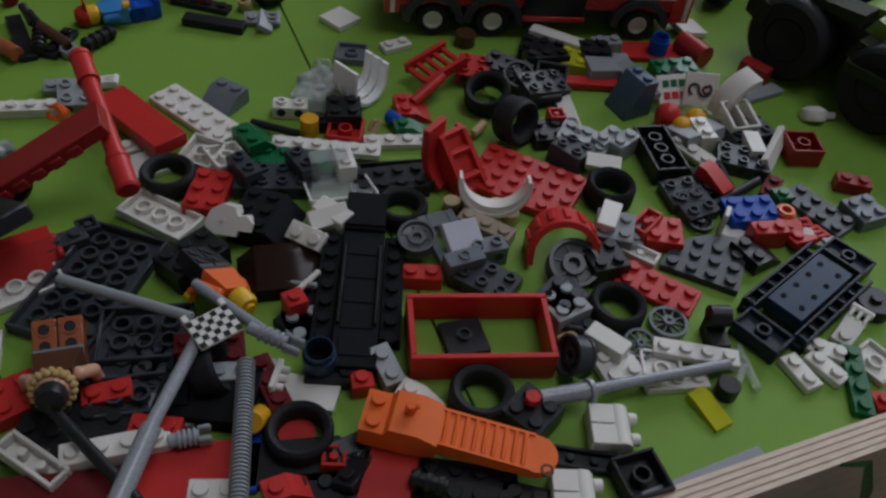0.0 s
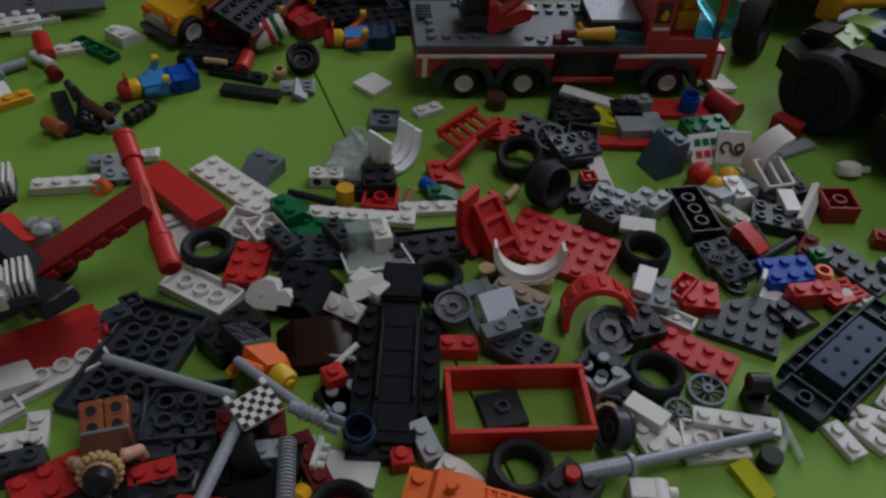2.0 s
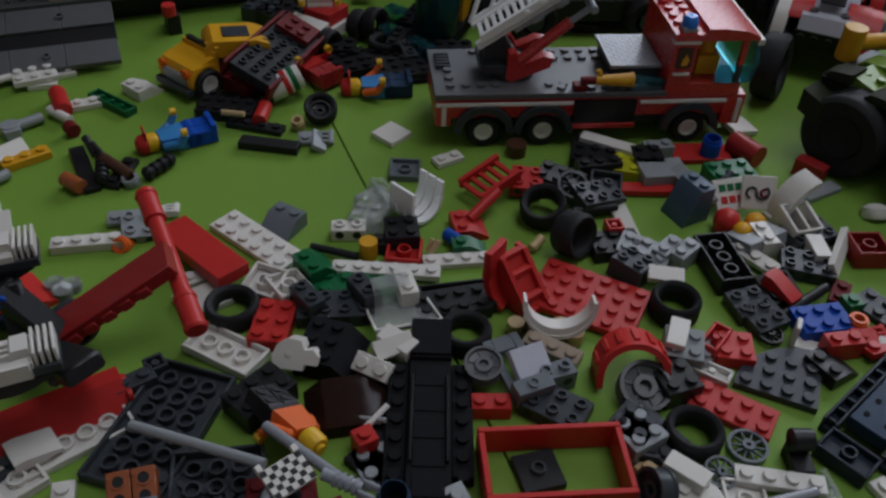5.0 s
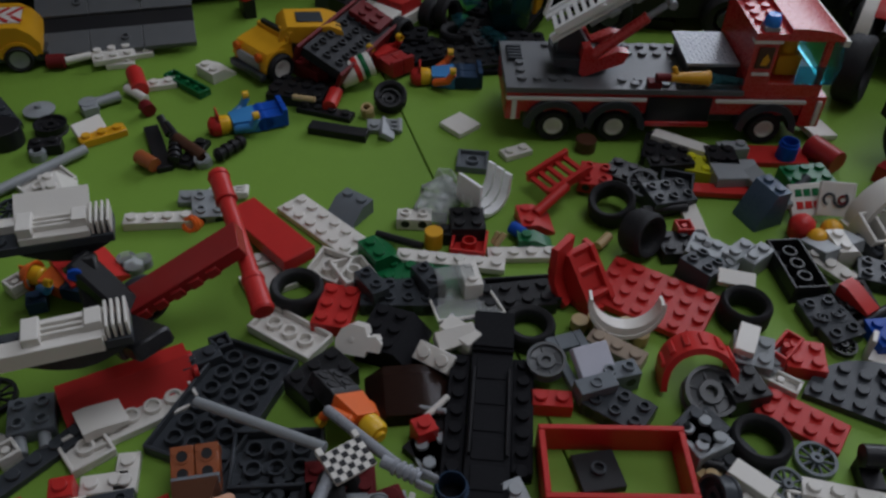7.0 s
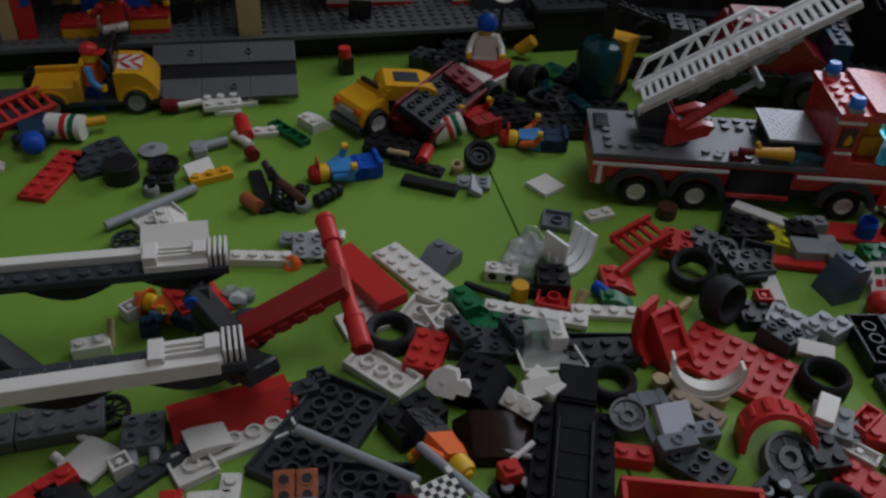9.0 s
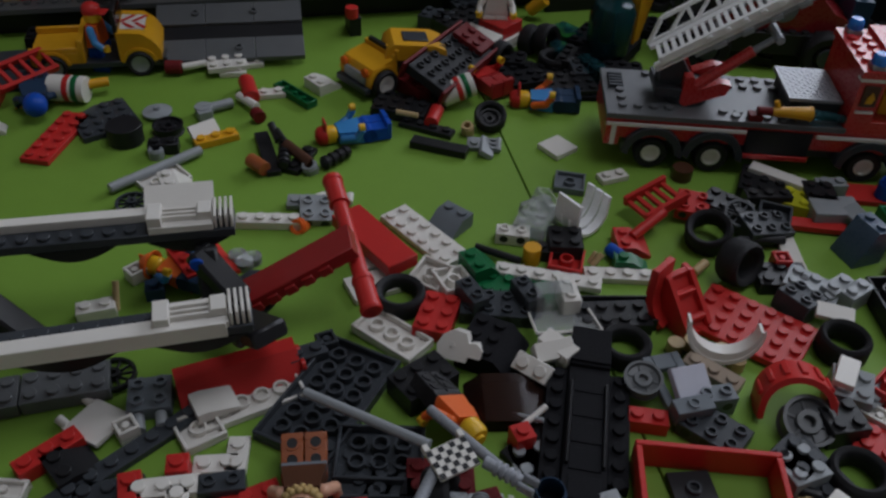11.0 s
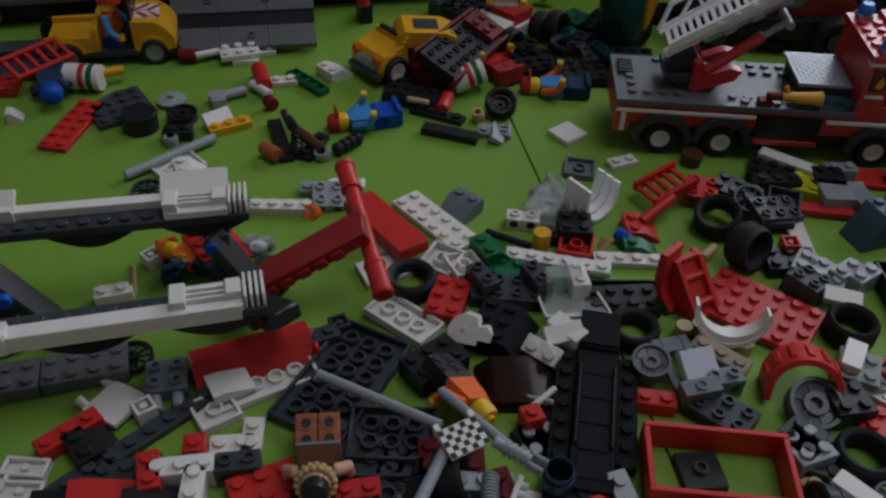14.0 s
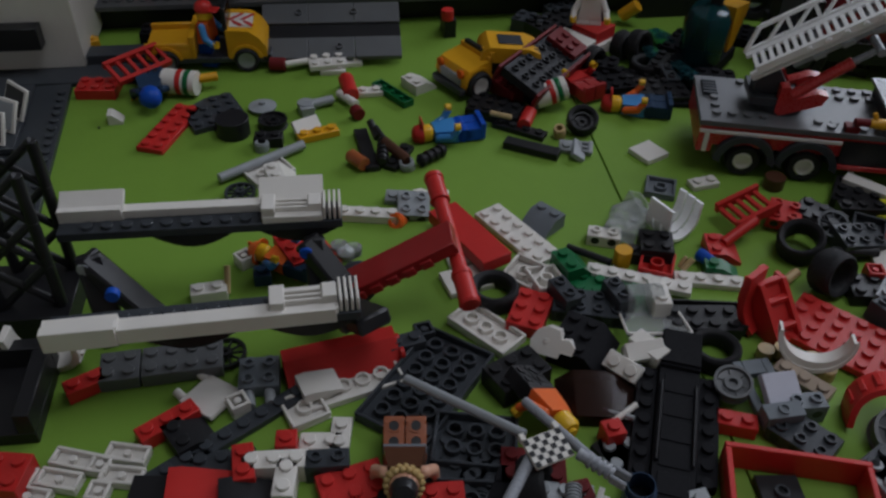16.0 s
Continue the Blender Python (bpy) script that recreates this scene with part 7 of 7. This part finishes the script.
# dark vehicles behind the fire engine; the black one stands in for a dark board
for x, y, a, c, hi, lab in ((-0.010, 0.545, 16, DARKCAR, 0.054, "dark red toy lorry standing behind the fire engine"), (0.075, 0.590, 8, DULL, 0.064, "black toy lorry standing in for a dark board with badge")):
    lor = thing("toy_lorry", None, None, pose(x, y, 0, 0, 0, a), lab, "toy truck")
    s = Shape()
    s.box(-0.06, 0, 0.012, 0.06, 0.04, 0.026)
    s.studs(14, 1, 0.026, 0, 0.003)
    part("chassis", s, BLACK, lor)
    s = Shape()
    s.prism([(-0.030, 0.026), (0.040, 0.026), (0.046, 0.034), (0.034, 0.040), (0.020, hi), (-0.020, hi), (-0.028, 0.040)], 0.034, Matrix.Translation((0, 0.005, 0)))
    part("body", s, c, lor)
    for x0, z0, cc in ((-0.058, 0.026, DGREY), (-0.044, 0.026, BLACK), (0.046, 0.026, NAVY)):
        s = Shape()
        s.box(x0, 0.008, z0, x0 + 0.012, 0.034, z0 + 0.012 + abs(x0) * 0.2)
        s.studs(1, 3, z0 + 0.012 + abs(x0) * 0.2, x0 + 0.006, 0.021)
        part("load_block", s, cc, lor)
    for wx in (-0.040, 0.034):
        w = Shape()
        tyre_shape(w, 0.0150, 0.012, 0.008)
        wheel = part("wheel", w, RUBBER, lor, "", pose(wx, -0.002, 0.0150, 90, 0, 0))
        w = Shape()
        w.cyl(0.0062, 0.0065, pose(0, 0, 0), 0, 16)
        part("rim", w, DGREY, wheel)
    s = Shape()
    s.lathe([(1e-5, 0), (0.0080, 0), (0.0080, 0.0008), (0.0066, 0.0012), (0.0030, 0.0008), (1e-5, 0.0008)], 24, pose(0.004, 0.0045, 0.040, 90, 0, 0))
    part("badge", s, BLGREY, lor, "pale round badge")
    s = Shape()
    s.box(-0.018, 0.008, hi, 0.016, 0.036, hi + 0.004)
    s.studs(3, 2, hi + 0.004, 0, 0.022)
    part("roof", s, c, lor)

# ---- buildings and crane at the left edge ----
base = thing("toy_base_plate", None, None, pose(-0.4330, 0.2970, 0, 0, 0, -53), "dark grey studded base plate edging a toy building", "toy building")
s = Shape()
s.box(-0.014, -0.022, 0, 0.135, 0.0, 0.0036)
s.box(-0.040, -0.10, 0, 0.135, -0.022, 0.0024)
strip = part("plate", s, DGREY, base)
s = Shape()
for i in range(17):
    s.cyl(SR, SH, pose(-0.002 + i * U, -0.004, 0.0035), 0, 10)
part("edge_studs", s, DGREY, strip)
s = Shape()
s.box(-0.010, -0.040, 0.0036, 0.060, -0.020, 0.0070)
part("step_block", s, DGREY, base)
s = Shape()
s.box(0.012, -0.066, 0.0024, 0.080, -0.042, 0.018)
part("white_block", s, WHITE, base)
for i in range(3):
    s = Shape()
    s.box(-0.010, -0.001, 0, 0.010, 0.001, 0.018, pose(0.026 + i * 0.014, -0.026 - i * 0.004, 0.0072, -28, 0, 40 + 15 * i), 0)
    s.box(-0.0085, -0.0016, 0.0015, 0.0085, -0.0009, 0.0165, pose(0.026 + i * 0.014, -0.026 - i * 0.004, 0.0072, -28, 0, 40 + 15 * i), 1)
    part("poster_board", s, [WHITE, BLACK if i % 2 == 0 else GREY], base, "white-edged dark poster board")
house = thing("toy_white_building", None, None, pose(-0.4680, 0.3170, 0, 0, 0, 33), "tall white toy building beside the platform", "toy building")
s = Shape()
s.box(-0.09, 0.0, 0.003, 0.022, 0.065, 0.105)
part("wall", s, WHITE, house)
s = Shape()
s.box(-0.03, -0.010, 0.020, 0.002, -0.0002, 0.034)
part("black_box", s, BLACK, house)
s = Shape()
s.box(-0.02, -0.02, 0, 0.062, 0.016, 0.003)
s.box(0.0225, 0.002, 0.003, 0.062, 0.016, 0.009)
part("forecourt", s, DGREY, house)
crane = thing("toy_lattice_tower", None, None, pose(-0.3130, 0.1590, 0, 0, 0, 33), "black plastic lattice tower on a dark base", "toy crane")
s = Shape()
s.box(-0.030, -0.020, 0, 0.016, 0.016, 0.012)
part("base", s, BLACK, crane)
s = Shape()
for i in range(3):
    for j in (-0.012, 0.012):
        z0 = 0.012 + i * 0.022
        s.rod((-0.012, j, z0), (0.012, j, z0 + 0.022), 0.0018)
        s.rod((0.012, j, z0), (-0.012, j, z0 + 0.022), 0.0018)
    for p in ((-0.012, -0.012), (0.012, -0.012), (-0.012, 0.012), (0.012, 0.012)):
        s.rod((*p, 0.012 + i * 0.022), (*p, 0.034 + i * 0.022), 0.0024)
part("lattice", s, BLACK, crane)
bb = thing("toy_black_tray", None, None, pose(-0.2900, 0.1010, 0, 0, 0, 33), "large black plastic tray at the table side", "toy part")
for nm, b in (("tray_floor", (-0.035, -0.014, 0, 0.026, 0.026, 0.006)), ("tray_wall", (-0.035, 0.020, 0.006, 0.026, 0.026, 0.016)), ("tray_wall", (0.020, -0.014, 0.006, 0.026, 0.0198, 0.016))):
    s = Shape()
    s.box(*b)
    part(nm, s, BLACK, bb)
mudguard(-0.2827, 0.1326, 24, "white", 0.016, 190, 0, 0.0150, 0.0120, 0.008, "white plastic arch at the end of the boom")

# made-up dark transporter filling the nearly black back of the table
back = thing("backdrop_transporter", None, None, pose(0.0150, 0.6450, 0, 0, 0, 20), "long black toy transporter added to fill the dark back", "toy truck")
s = Shape()
s.box(-0.20, 0, 0.012, 0.30, 0.045, 0.030)
part("bed", s, LIFTBLACK, back)
s = Shape()
s.box(-0.19, 0.010, 0.030, 0.06, 0.043, 0.085)
s.box(0.08, 0.006, 0.030, 0.28, 0.043, 0.10)
part("container", s, LIFTBLACK, back)
for i in range(9):
    s = Shape()
    s.box(-0.185 + i * 0.027, 0.0086, 0.034, -0.182 + i * 0.027, 0.0099, 0.081)
    part("rib", s, BLACK, back)
for i in range(8):
    w = Shape()
    tyre_shape(w, 0.0130, 0.011, 0.007)
    part("wheel", w, RUBBER, back, "", pose(-0.17 + i * 0.06, 0.002, 0.0130, 90, 0, 0))
desk = thing("toy_desk_block", None, None, pose(-0.1620, 0.5690, 0, 0, 0, 33), "black and grey toy desk block by the platform", "toy furniture")
s = Shape()
s.box(0, 0, 0, 0.062, 0.05, 0.030)
part("base", s, BLACK, desk)
s = Shape()
s.box(-0.001, -0.001, 0.030, 0.063, 0.051, 0.0335)
s.studs(6, 5, 0.0335, 0.031, 0.026)
part("top", s, DGREY, desk)
s = Shape()
s.box(0.034, 0.02, 0.0336, 0.052, 0.0225, 0.055, pose(0, 0, 0, -8, 0, 0))
part("screen", s, WHITE, desk, "white framed screen")

# dark odds and ends between the racer and the fire engine
tyre(-0.1355, 0.4922, 0.0105, 0.009, 0.006)
tyre(-0.1451, 0.5061, 0.0105, 0.010, 0.006, 0.0105, -20, 0, 78, "black rubber toy tyre standing on its tread")
brick(-0.1370, 0.4754, 0, 6, 3, "black", h=1)
brick(-0.1187, 0.4660, 31, 4, 3, "black", h=2)
brick(-0.1213, 0.4961, -3, 3, 3, "black", h=3)
slope(-0.1289, 0.5072, 34, 3, 2, "teal", 3, top=1, note="clear teal sloping piece among black bricks")
brick(-0.1907, 0.4691, 52, 4, 4, "black", h=2)
brick(-0.2068, 0.5190, 62, 5, 3, "black", h=3)
bar(-0.1702, 0.5541, 0.0060, -0.1601, 0.5547, 0.0160, "yellow", 0.0045, "toy_cylinder", "dark yellow plastic cylinder behind the racer")
technic(-0.2065, 0.5434, 44, 4, 2, "dark_grey", 3)
brick(-0.2721, 0.4839, 38, 1, 2, "black", h=4)
# Added black brick fills the dark gap between pickup and platform.
brick(-0.4150, 0.3950, 32, 9, 2, "dull_black", h=3)
disc(-0.2700, 0.4780, "red", 0.0042, 0.007, 0.0130)
brick(-0.2002, 0.4072, -5, 5, 2, "black")
brick(-0.2021, 0.4249, -28, 3, 2, "dark_red", h=3)
s = Shape()
s.ball(0.0007)
thing("crumb", s, BLACK, pose(-0.3959, 0.2808, 0.0006), "tiny dark crumb on the green table", "crumb")

# Added dark pieces that darken the shaded green behind the fire engine.
brick(-0.1130, 0.5346, -9, 5, 4, "dull_black", h=2)
technic(-0.1161, 0.4865, 33, 2, 2, "dark_grey", 3, 0, 10, 0)
slope(-0.1325, 0.5359, 37, 3, 2, "teal", 3, top=1, note="clear teal sloping piece beside the helicopter")
brick(-0.2231, 0.5141, -2, 3, 2, "dark_grey", h=3)
brick(-0.2023, 0.5637, 31, 4, 3, "dark_grey", h=3)
brick(-0.0754, 0.5700, 3, 6, 3, "dull_black", h=2)
brick(-0.0303, 0.5618, 4, 6, 3, "black", h=2)
tyre(0.0960, 0.5000, 0.0195, 0.0150, 0.0110, 0.0195, -20, 0, 84, "big black rubber toy tyre standing behind the fire engine")
# Black plates laid over the green stand in for shade beside the engine.
brick(-0.1080, 0.4700, 24, 5, 3, "dull_black", h=1)
brick(-0.1500, 0.4620, 40, 3, 3, "dull_black", h=2)
brick(-0.1620, 0.4760, 10, 3, 2, "dull_black", h=3)
slope(-0.1010, 0.4930, 50, 4, 3, "teal", 4, top=1, note="clear teal sloping piece in the shade of the ladder")
brick(-0.0900, 0.4820, 17, 3, 3, "dull_black", h=4)
